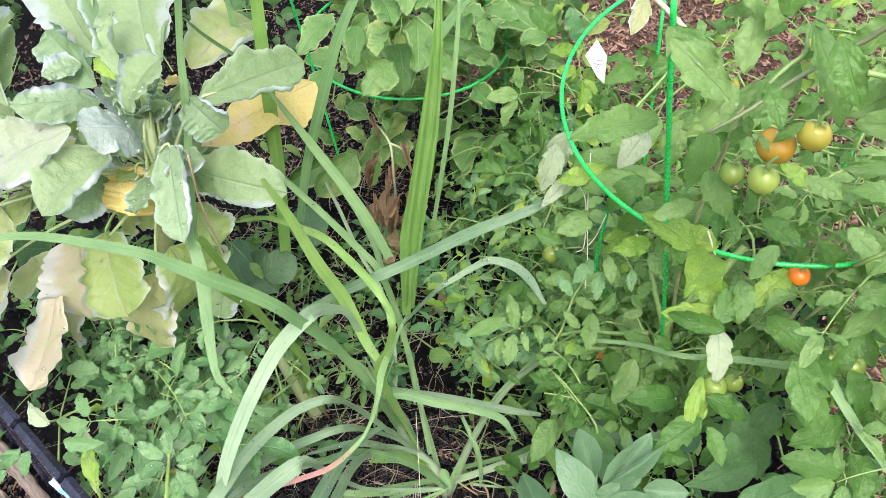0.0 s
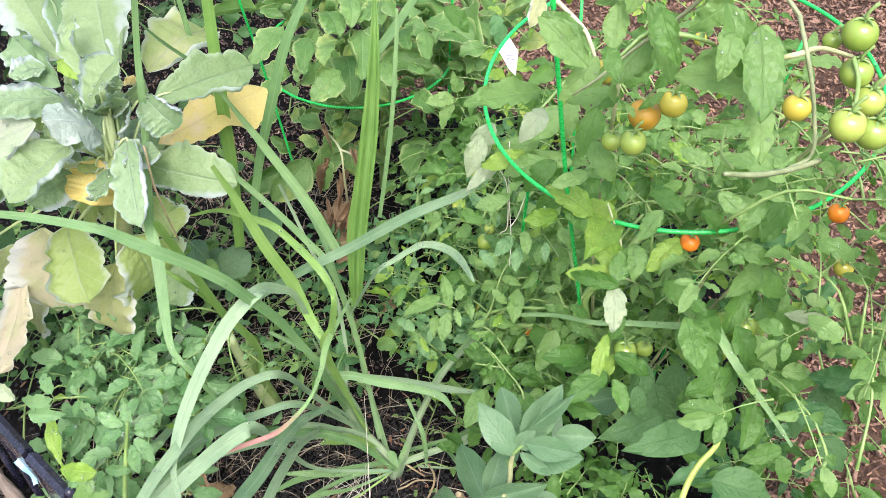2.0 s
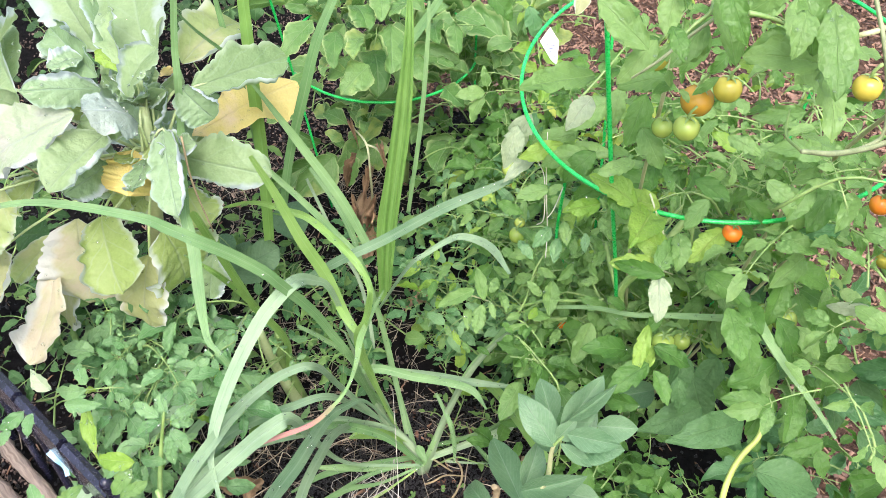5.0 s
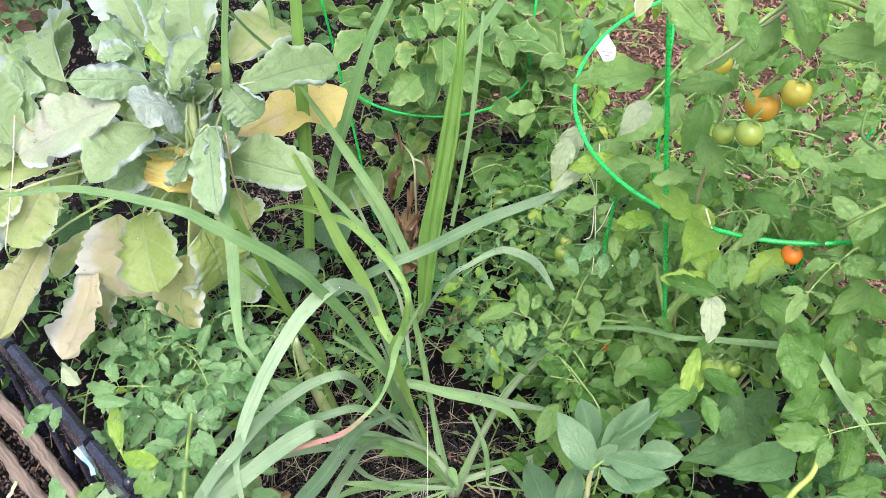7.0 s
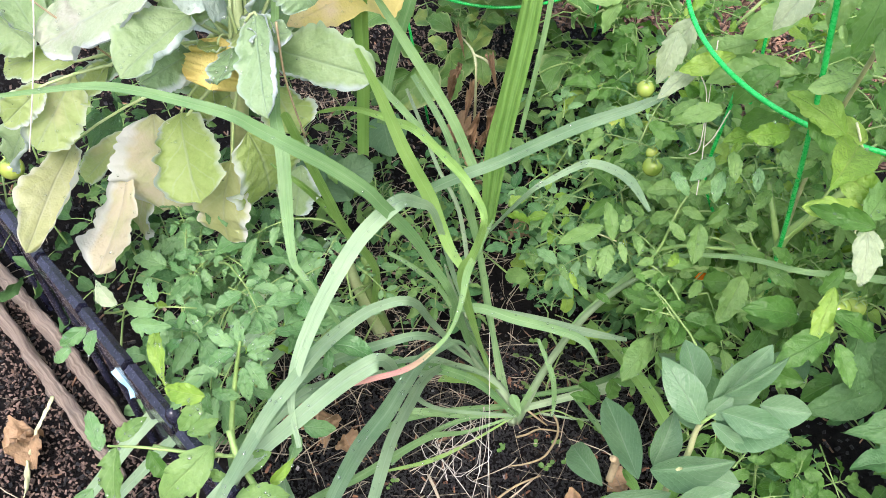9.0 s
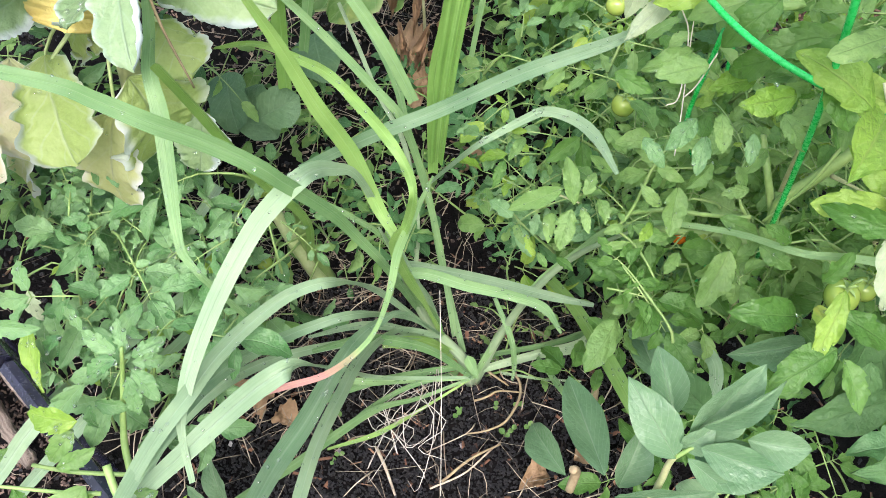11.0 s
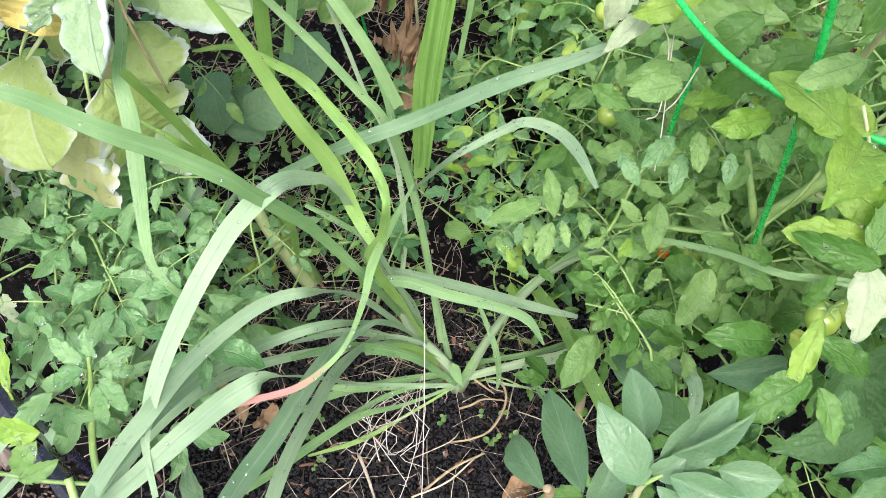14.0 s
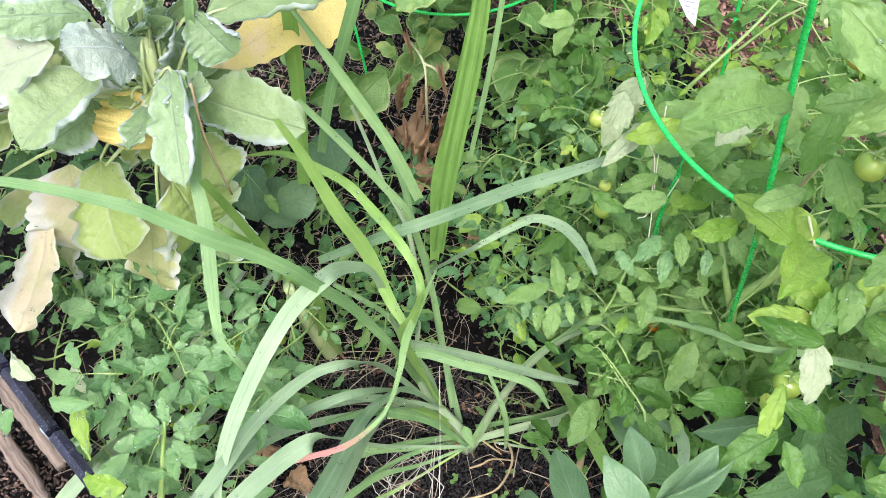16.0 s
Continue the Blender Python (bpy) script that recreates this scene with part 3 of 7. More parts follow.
POST_X, POST_Y = -0.348, 0.512
scatter_boxes("leaf_litter", 21000, outside, (0.006, 0.0035, 0.0025), DUFF, "brown leaf litter and bark crumbs beside the edging", "litter", 0.8)
def under_kale():
    return rng.uniform(-0.55, -0.02), rng.uniform(0.78, 1.7)


scatter_boxes("soil_crumbs", 26000, near_bed, (0.0044, 0.0032, 0.0024), CLOD, "black crumbly soil lumps round the strap clump", "soil", 1.2)
scatter_boxes("leaf_litter", 1300, under_kale, (0.011, 0.005, 0.002), LITTER, "brown leaf scraps and bits strewn on the soil", "litter", 0.7)
def behind_kale():
    return rng.uniform(-1.0, 0.0), rng.uniform(1.35, 2.7)


scatter_boxes("leaf_litter", 11000, behind_kale, (0.008, 0.004, 0.0025), DUFF, "grey-brown leaf litter and bark crumbs behind the kale", "litter", 0.7)
scatter_boxes("soil_crumbs", 12000, in_bed, (0.0065, 0.005, 0.004), CLOD, "black soil crumbs lying on the bed", "soil", 1.0)


def straw(name, count, box, label):
    parts = []
    for _ in range(count):
        x, y = rng.uniform(box[0], box[1]), rng.uniform(box[2], box[3])
        a, l = rng.uniform(0, 6.3), rng.uniform(0.02, 0.11)
        z = lumps(x, y) + rng.uniform(0.002, 0.03)
        p = [(x, y, z), (x + math.cos(a) * l * .5 + rng.normal(0, .008), y + math.sin(a) * l * .5 + rng.normal(0, .008), z + rng.uniform(0, .014)), (x + math.cos(a) * l, y + math.sin(a) * l, z + rng.uniform(-.004, .01))]
        r = rng.choice((0.0003, 0.0004, 0.0005, 0.0009))
        parts.append(tube(p, (r, r * .7), 5, 4))
    v, f, u = join(parts)
    return tagged(new(name, mesh_of(name, v, f, STRAW, u)), label, "straw", kind="stuff")


straw("dry_straw", 520, (-0.45, 0.0, 0.72, 1.5), "dry straw and dead stalks behind the clump")
straw("dry_straw", 190, (-0.35, 0.2, 0.45, 0.85), "dry straw and dead stalks littering the soil")
straw("dry_straw", 240, (-0.52, -0.18, 0.62, 0.98), "pale dry straw matted under the young tomato")
straw("dry_straw", 90, (-1.0, -0.4, 0.4, 1.2), "dry straw lying beside the edging")

# ---- black edging with posts ----
EDGE_DIR = np.array((0.0755, -0.0685, 0.0))
POST = np.array((-0.348, 0.512, 0.0))


def edging():
    root = thing("garden_edging", POST, "black plastic bed edging with round posts pushed into the soil", "garden edging")
    d = unit(EDGE_DIR)
    nrm = np.array((d[1], -d[0], 0.0))
    for k in range(-9, 2):
        p = POST + EDGE_DIR * k
        q = p + EDGE_DIR
        # board with a rolled top edge
        prof = [(-0.004, 0.235), (-0.004, 0.298), (-0.007, 0.304), (-0.007, 0.314), (0.0, 0.319), (0.007, 0.314), (0.007, 0.304), (0.004, 0.298), (0.004, 0.235)]
        verts = [tuple(e + nrm * a + UP * z + d * s) for e, s in ((p, 0.004), (q, -0.004)) for a, z in prof]
        n = len(prof)
        faces = [(i, (i + 1) % n, n + (i + 1) % n, n + i) for i in range(n)] + [tuple(range(n))[::-1], tuple(range(n, 2 * n))]
        part("board", mesh_of("board", verts, faces, BLACK, smooth=False), root)
        h = 0.028 if k == 0 else -0.012
        prof = [(0.0, 0.0), (0.0055, 0.0), (0.0055, 0.30 + h), (0.0075, 0.305 + h), (0.008, 0.313 + h), (0.006, 0.319 + h), (0.003, 0.322 + h), (0.0, 0.323 + h)]
        verts = [tuple(p + UP * z + r * np.array((math.cos(a), math.sin(a), 0))) for r, z in prof[1:-1] for a in np.linspace(0, 2 * math.pi, 15)[:-1]]
        m = len(prof) - 2
        faces = [(i * 14 + j, i * 14 + (j + 1) % 14, (i + 1) * 14 + (j + 1) % 14, (i + 1) * 14 + j) for i in range(m - 1) for j in range(14)] + [tuple(range((m - 1) * 14, m * 14))]
        part("post", mesh_of("post", verts, faces, BLACK), root)
    return root


edging()


def pole(name, points, radii, label, category, material=BARK):
    v, f, u = tube(points, radii, 70, 12)
    v = [tuple(np.asarray(q) + 0.006 * np.array([noise.noise((q[0] * 22, q[1] * 22, q[2] * 60 + k)) + 0.6 * noise.noise((q[0] * 90, q[1] * 90, q[2] * 140 + k)) for k in (0, 5, 9)])) for q in v]
    return tagged(new(name, mesh_of(name, v, f, material, u)), label, category)


pole("wooden_stick", [(-1.039, 1.053, 0.030), (-0.779, 0.820, 0.035), (-0.586, 0.644, 0.030), (-0.513, 0.576, 0.025)], (0.010, 0.011, 0.010, 0.008), "weathered grey wooden stick lying along the edging", "stick")
pole("wooden_stick", [(-1.053, 1.100, 0.050), (-0.799, 0.882, 0.050), (-0.655, 0.762, 0.050), (-0.531, 0.646, 0.040)], (0.009, 0.010, 0.010, 0.008), "weathered brown split stick lying against the edging", "stick")
pole("thin_twig", [(-0.636, 0.542, 0.020), (-0.649, 0.619, 0.030), (-0.644, 0.684, 0.040)], (0.002, 0.003, 0.002), "thin pale bent twig on the soil", "twig", STEM_PALE)


def dry_leaf(place, size, turn, label="curled brown dead leaf lying on the soil"):
    v, f, u = leaf_shape("tomato", 16, 10, 0.3, 0.7, 0.12, seed=turn, teeth=0.2, crinkle=0.2, curl=0.4)
    v = v * (size * 0.8, size, size)
    c, s = math.cos(turn), math.sin(turn)
    me = mesh_of("dead_leaf", v @ np.array(((c, s, 0), (-s, c, 0), (0, 0, 1))), f, DRY_LEAF, u)
    ob = new("dead_leaf", me)
    ob.location = place
    return tagged(ob, label, "dead leaf", "dead leaves on the soil")


for x, y, size, turn in ((-0.64, 0.585, 0.062, 0.4), (-0.66, 0.64, 0.05, 2.4), (-0.275, 0.675, 0.06, 1.1), (-0.25, 0.70, 0.05, 3.0), (-0.235, 0.66, 0.045, 4.2), (-0.10, 1.24, 0.09, 0.8),
                         (-0.07, 1.22, 0.08, 2.6), (-0.13, 1.20, 0.07, 4.4), (0.10, 0.60, 0.04, 2.0), (0.13, 0.62, 0.045, 5.0), (0.02, 1.05, 0.05, 1.7), (-0.02, 0.72, 0.04, 5.6)):
    dry_leaf((x, y, lumps(x, y) + 0.012), size, turn)

# ---- cages and stake ----
def ring_points(c, r, tilt=(0.0, 0.0), n=48):
    return [(c[0] + r * math.cos(a), c[1] + r * math.sin(a), c[2] + r * (tilt[0] * math.cos(a) + tilt[1] * math.sin(a))) for a in np.linspace(0, 2 * math.pi, n + 1)]


def wire(parent, points, r, name, n=None):
    v, f, u = tube(points, (r, r), n or 4 * len(points), 10)
    return part(name, mesh_of(name, v, f, WIRE, u), parent)


front_cage = thing("tomato_cage", (0.327, 0.827, 0.0), "bright green coated wire tomato cage round the fruiting plant", "plant cage", "tomato cages")
wire(front_cage, ring_points((0.333, 0.815, 0.674), 0.214, (0.114, 0.08)), 0.0023, "ring", 140)
wire(front_cage, [(0.167, 0.744, 0.595), (0.170, 0.763, 0.477), (0.184, 0.766, 0.432), (0.207, 0.768, 0.385), (0.252, 0.774, 0.304), (0.25, 0.80, 0.0)], 0.0020, "leg")
for a in (1.9, 0.5):
    c, s = math.cos(a), math.sin(a)
    wire(front_cage, [(0.327 + 0.215 * c, 0.827 + 0.215 * s, 0.66), (0.327 + 0.17 * c, 0.827 + 0.17 * s, 0.36), (0.327 + 0.13 * c, 0.827 + 0.13 * s, 0.0)], 0.0022, "leg")
back_cage = thing("tomato_cage", (-0.065, 1.41, 0.0), "bright green coated wire cage round the leafy plant behind", "plant cage", "tomato cages")
wire(back_cage, ring_points((-0.065, 1.41, 0.335), 0.177), 0.0024, "ring", 140)
wire(back_cage, [(-0.234, 1.240, 0.557), (-0.221, 1.283, 0.398), (-0.204, 1.286, 0.269), (-0.168, 1.246, 0.081)], 0.0022, "leg")
wire(back_cage, [(0.107, 1.363, 0.497), (0.103, 1.365, 0.355), (0.107, 1.372, 0.202)], 0.0022, "leg")
wire(back_cage, [(-0.040, 1.527, 0.430), (-0.038, 1.548, 0.262)], 0.0022, "leg")
stake = thing("plant_stake", (0.22, 0.67, 0.0), "green coated garden stake leaning among the tomato leaves", "plant stake")
wire(stake, [(0.141, 0.590, 0.917), (0.156, 0.599, 0.832), (0.180, 0.605, 0.699), (0.215, 0.646, 0.537), (0.247, 0.688, 0.377)], 0.0021, "pole")

# ---- strap-leaved clump ----
clump = thing("strap_leaf_clump", (0.005, 0.709, 0.02), "large clump of long arching blue-green strap leaves with a red tip", "leafy plant")
CROWN = (0.005, 0.712, 0.035)
STALK = (-0.034, 0.738, 0.095)


def strap(points, widths, material=STRAP, **kw):
    points, widths = [np.asarray(p, float) for p in points], list(widths)
    root = tuple(points[0]) in (CROWN, STALK)
    if root:
        widths = [0.55 * widths[0], 0.7 * widths[1]] + widths[2:]
    if widths[-1] > 0.008 and points[-1][1] < 0.56:
        d, end, wide = unit(points[-1] - points[-2]), points[-1], widths[-1]
        for step, fall, share in ((0.06, 0.012, 0.8), (0.12, 0.045, 0.45), (0.17, 0.085, 0.04)):
            points.append(np.maximum(end + d * step - UP * fall, (-9, -9, 0.02)))
            widths.append(wide * share)
        kw["n"] = kw.get("n", 26) + 10
    return blade(clump, points, [0.8 * w for w in widths], material, **kw)


strap([(-0.487, 0.579, 0.671), (-0.409, 0.611, 0.666), (-0.350, 0.623, 0.665), (-0.267, 0.620, 0.649), (-0.240, 0.621, 0.632), (-0.212, 0.621, 0.613), (-0.187, 0.630, 0.585), (-0.159, 0.638, 0.550), (-0.146, 0.645, 0.522), (-0.127, 0.659, 0.476), (-0.115, 0.669, 0.440), (-0.103, 0.679, 0.395), (-0.084, 0.687, 0.337), (-0.061, 0.747, 0.139), STALK], (0.0023, 0.0053, 0.0091, 0.0122, 0.0144, 0.0160, 0.0160, 0.0160, 0.0152, 0.0144, 0.0137, 0.0122, 0.0106, 0.0099, 0.0099), STRAP, n=56, fold=0.15)
strap([(-0.239, 0.856, 0.835), (-0.268, 0.863, 0.693), (-0.270, 0.846, 0.648), (-0.275, 0.834, 0.597), (-0.276, 0.809, 0.558), (-0.271, 0.773, 0.537), (-0.262, 0.735, 0.538), (-0.252, 0.707, 0.518), (-0.245, 0.670, 0.489), (-0.233, 0.623, 0.464), (-0.221, 0.608, 0.457), (-0.212, 0.602, 0.446), (-0.191, 0.601, 0.391)], (0.010, 0.010, 0.011, 0.011, 0.012, 0.013, 0.015, 0.018, 0.0165, 0.0099, 0.0068, 0.0076, 0.0061), STRAP, fold=0.2, n=56)
strap([(-0.246, 0.718, 0.563), (-0.242, 0.746, 0.486), (-0.231, 0.778, 0.376), (-0.224, 0.804, 0.298), (-0.197, 0.828, 0.195), (-0.208, 0.840, 0.085)], (0.012, 0.013, 0.014, 0.014, 0.013, 0.012), STRAP_LIME, fold=0.35)
strap([(-0.294, 0.781, 0.430), (-0.263, 0.780, 0.400), (-0.246, 0.801, 0.345), (-0.224, 0.804, 0.298)], (0.002, 0.009, 0.011, 0.008), STRAP_LIME, fold=0.4)
strap([STALK, (-0.048, 0.751, 0.141), (-0.085, 0.752, 0.283), (-0.104, 0.716, 0.434), (-0.120, 0.695, 0.475), (-0.130, 0.673, 0.501), (-0.138, 0.655, 0.512), (-0.155, 0.645, 0.498), (-0.172, 0.628, 0.483), (-0.193, 0.587, 0.463), (-0.208, 0.542, 0.445), (-0.214, 0.508, 0.430), (-0.212, 0.485, 0.423), (-0.200, 0.453, 0.411)], (0.0076, 0.0076, 0.0076, 0.0091, 0.0144, 0.0182, 0.0198, 0.0205, 0.0198, 0.0190, 0.0175, 0.0137, 0.0076, 0.0061), STRAP_GREY, n=56, fold=0.1)
strap([STALK, (-0.056, 0.747, 0.103), (-0.108, 0.741, 0.196), (-0.122, 0.651, 0.368), (-0.154, 0.627, 0.389), (-0.181, 0.591, 0.402), (-0.200, 0.550, 0.418), (-0.211, 0.509, 0.434), (-0.224, 0.480, 0.436), (-0.235, 0.442, 0.440)], (0.0106, 0.0106, 0.0114, 0.0122, 0.0137, 0.0152, 0.0167, 0.0167, 0.0160, 0.0137), STRAP_GREY, n=40)
strap([STALK, (-0.073, 0.739, 0.135), (-0.110, 0.655, 0.300), (-0.154, 0.625, 0.323), (-0.191, 0.585, 0.352), (-0.209, 0.549, 0.382), (-0.221, 0.498, 0.419), (-0.233, 0.442, 0.441)], (0.0106, 0.0106, 0.0114, 0.0129, 0.0144, 0.0160, 0.0160, 0.0137), STRAP_GREY, n=36)
strap([STALK, (-0.078, 0.720, 0.123), (-0.149, 0.677, 0.182), (-0.205, 0.633, 0.229), (-0.237, 0.580, 0.280), (-0.270, 0.524, 0.294), (-0.284, 0.480, 0.291)], (0.012, 0.012, 0.012, 0.014, 0.016, 0.018, 0.018), STRAP_GREY, n=34)
strap([STALK, (-0.051, 0.728, 0.185), (-0.072, 0.680, 0.374), (-0.061, 0.673, 0.429), (-0.052, 0.660, 0.492), (-0.060, 0.685, 0.496), (-0.078, 0.708, 0.506), (-0.105, 0.742, 0.505), (-0.130, 0.772, 0.501), (-0.158, 0.800, 0.487), (-0.209, 0.840, 0.465), (-0.255, 0.851, 0.446)], (0.0091, 0.0099, 0.0152, 0.0106, 0.0084, 0.0099, 0.0114, 0.0114, 0.0114, 0.0106, 0.0076, 0.0030), STRAP_LIME, n=72, fold=0.3, ripple=0.0022)
strap([(-0.044, 0.761, 0.383), (-0.056, 0.699, 0.410), (-0.066, 0.651, 0.424), (-0.069, 0.616, 0.425), (-0.075, 0.579, 0.432), (-0.087, 0.559, 0.428), (-0.114, 0.546, 0.406), (-0.150, 0.537, 0.395), (-0.187, 0.526, 0.387)], (0.0025, 0.0074, 0.0099, 0.0068, 0.0043, 0.0050, 0.0068, 0.0068, 0.0019), STRAP_RED, n=46, fold=0.1, label="strap leaf fading to a red tip")
strap([STALK, (-0.071, 0.698, 0.225), (-0.093, 0.667, 0.262), (-0.111, 0.626, 0.297), (-0.123, 0.570, 0.336), (-0.134, 0.520, 0.364), (-0.146, 0.482, 0.383), (-0.152, 0.446, 0.408)], (0.0087, 0.0081, 0.0112, 0.0161, 0.0192, 0.0211, 0.0211, 0.0186), STRAP_GREY, n=40, fold=0.32)
strap([STALK, (-0.083, 0.718, 0.145), (-0.108, 0.640, 0.240), (-0.119, 0.572, 0.293), (-0.129, 0.519, 0.319), (-0.134, 0.469, 0.336)], (0.012, 0.012, 0.014, 0.015, 0.015, 0.015), STRAP_GREY, n=30, fold=0.3)
strap([CROWN, (-0.101, 0.678, 0.099), (-0.132, 0.620, 0.252), (-0.138, 0.554, 0.401), (-0.158, 0.533, 0.416), (-0.181, 0.506, 0.420), (-0.207, 0.475, 0.418), (-0.233, 0.444, 0.415)], (0.0091, 0.0099, 0.0137, 0.0205, 0.0228, 0.0213, 0.0190, 0.0152), STRAP_GREY, n=38, fold=0.12)
strap([CROWN, (-0.058, 0.680, 0.039), (-0.105, 0.647, 0.080), (-0.146, 0.600, 0.112), (-0.182, 0.553, 0.144), (-0.216, 0.507, 0.188)], (0.008, 0.009, 0.011, 0.013, 0.013, 0.011), STRAP, n=30)
strap([CROWN, (-0.058, 0.671, 0.022), (-0.106, 0.629, 0.046), (-0.159, 0.600, 0.066)], (0.006, 0.007, 0.008, 0.004), STRAP_LIME)
strap([CROWN, (-0.073, 0.697, 0.050), (-0.109, 0.678, 0.088), (-0.151, 0.668, 0.106)], (0.012, 0.012, 0.014, 0.006), STRAP)
strap([CROWN, (-0.042, 0.707, 0.114), (-0.079, 0.693, 0.165), (-0.117, 0.676, 0.203), (-0.163, 0.649, 0.224)], (0.015, 0.018, 0.016, 0.012, 0.006), STRAP)
strap([STALK, (-0.045, 0.746, 0.137), (-0.085, 0.727, 0.245), (-0.054, 0.724, 0.265), (-0.008, 0.716, 0.258), (0.038, 0.710, 0.252), (0.073, 0.701, 0.245), (0.092, 0.680, 0.231)], (0.010, 0.010, 0.012, 0.015, 0.015, 0.013, 0.013, 0.003), STRAP, n=44)
strap([STALK, (-0.054, 0.776, 0.121), (-0.081, 0.775, 0.192), (-0.035, 0.763, 0.206), (0.021, 0.741, 0.225), (0.079, 0.722, 0.234), (0.124, 0.707, 0.246)], (0.011, 0.011, 0.010, 0.013, 0.014, 0.013, 0.006), STRAP_GREY, n=36)
strap([(0.086, 0.767, 0.191), (0.109, 0.711, 0.226), (0.125, 0.641, 0.276), (0.138, 0.598, 0.296), (0.155, 0.560, 0.296)], (0.014, 0.017, 0.019, 0.019, 0.016), STRAP_LIME)
strap([(0.144, 0.648, 0.303), (0.170, 0.627, 0.336), (0.190, 0.609, 0.359), (0.200, 0.592, 0.372), (0.204, 0.579, 0.364), (0.201, 0.563, 0.354)], (0.010, 0.013, 0.015, 0.015, 0.015, 0.013), STRAP_GREY)
strap([(-0.058, 0.855, 0.239), (-0.011, 0.741, 0.448), (0.012, 0.743, 0.470), (0.034, 0.750, 0.482), (0.052, 0.762, 0.479), (0.075, 0.757, 0.477), (0.092, 0.732, 0.484), (0.108, 0.698, 0.481)], (0.0046, 0.0061, 0.0076, 0.0091, 0.0106, 0.0129, 0.0129, 0.0046), STRAP_GREY, n=34)
strap([(-0.176, 0.782, 0.356), (-0.099, 0.757, 0.441), (-0.040, 0.759, 0.477), (0.030, 0.754, 0.533), (0.090, 0.759, 0.562), (0.119, 0.769, 0.574)], (0.0106, 0.0152, 0.0160, 0.0160, 0.0122, 0.0038), STRAP_GREY, n=36, fold=0.2)
strap([(-0.174, 0.727, 0.635), (-0.157, 0.735, 0.576), (-0.136, 0.738, 0.501), (-0.113, 0.742, 0.434), (-0.091, 0.723, 0.379), (-0.074, 0.701, 0.369)], (0.0061, 0.0122, 0.0175, 0.0190, 0.0152, 0.0106), STRAP_LIME, n=34, fold=0.25)
strap([(-0.215, 0.942, 0.442), (-0.160, 0.922, 0.389), (-0.116, 0.905, 0.341), (-0.088, 0.897, 0.301), (-0.067, 0.894, 0.205), (-0.044, 0.854, 0.109), (-0.020, 0.768, 0.033)], (0.0099, 0.0122, 0.0122, 0.0106, 0.0091), STRAP, n=30)
strap([(-0.169, 1.063, 0.336), (-0.126, 1.011, 0.302), (-0.102, 0.982, 0.260), (-0.088, 0.951, 0.217), (-0.063, 0.915, 0.147), (-0.043, 0.852, 0.085), (-0.008, 0.751, 0.022)], (0.010, 0.012, 0.012, 0.011, 0.010, 0.010, 0.010), STRAP)
strap([(-0.183, 1.094, 0.285), (-0.156, 1.053, 0.248), (-0.130, 1.012, 0.209), (-0.095, 0.967, 0.168), (-0.075, 0.892, 0.111), (-0.076, 0.841, 0.056)], (0.006, 0.007, 0.007, 0.008, 0.008, 0.008), STRAP_PALE)
strap([(-0.295, 0.845, 0.233), (-0.314, 0.787, 0.234), (-0.336, 0.719, 0.229), (-0.357, 0.662, 0.218)], (0.014, 0.015, 0.015, 0.012), STRAP_PALE)
strap([(-0.266, 0.867, 0.198), (-0.289, 0.805, 0.196), (-0.313, 0.729, 0.198), (-0.332, 0.673, 0.200)], (0.008, 0.010, 0.010, 0.008), STRAP_GREY)
strap([(-0.340, 0.900, 0.186), (-0.400, 0.846, 0.191), (-0.442, 0.811, 0.196), (-0.496, 0.775, 0.211)], (0.020, 0.019, 0.014, 0.004), STRAP)
strap([(-0.182, 0.849, 0.206), (-0.148, 0.846, 0.180), (-0.108, 0.844, 0.130), (-0.055, 0.796, 0.051)], (0.007, 0.009, 0.009, 0.008), STRAP)
strap([(-0.254, 0.653, 0.344), (-0.326, 0.637, 0.272), (-0.406, 0.594, 0.215), (-0.439, 0.556, 0.200), (-0.464, 0.517, 0.182), (-0.485, 0.474, 0.174)], (0.012, 0.018, 0.022, 0.022, 0.020, 0.016), STRAP_GREY, n=26, fold=0.15)
strap([(-0.250, 0.663, 0.287), (-0.327, 0.627, 0.211), (-0.391, 0.598, 0.165), (-0.432, 0.553, 0.144), (-0.474, 0.496, 0.126)], (0.012, 0.016, 0.018, 0.018, 0.014), STRAP_GREY, n=22, fold=0.15)
stem(clump, [(-0.240, 0.842, 0.205), (-0.231, 0.849, 0.127), (-0.215, 0.854, 0.047), (-0.202, 0.861, -0.020)], (0.007, 0.008, 0.010, 0.011), KALE_STALK)
stem(clump, [(-0.215, 0.852, 0.186), (-0.216, 0.853, 0.117), (-0.205, 0.860, 0.050), (-0.196, 0.870, -0.020)], (0.006, 0.007, 0.008, 0.009), STEM)
stem(clump, [(-0.241, 0.852, 0.153), (-0.230, 0.856, 0.096), (-0.221, 0.864, 0.042), (-0.212, 0.869, -0.020)], (0.003, 0.006, 0.007, 0.008), STEM_PALE, label="papery white sheath at the stalk base")
strap([(0.013, 0.737, 0.045), (0.090, 0.745, 0.070), (0.130, 0.747, 0.100), (0.142, 0.747, 0.120)], (0.008, 0.009, 0.011, 0.008), STRAP, fold=0.7)
strap([(0.016, 0.722, 0.040), (0.080, 0.736, 0.060), (0.130, 0.734, 0.100), (0.146, 0.742, 0.150)], (0.012, 0.014, 0.020, 0.012), STRAP_PALE, fold=0.5)
strap([(0.025, 0.757, 0.160), (0.045, 0.718, 0.140), (0.052, 0.705, 0.100), (0.052, 0.695, 0.070)], (0.006, 0.009, 0.008, 0.003), STRAP)
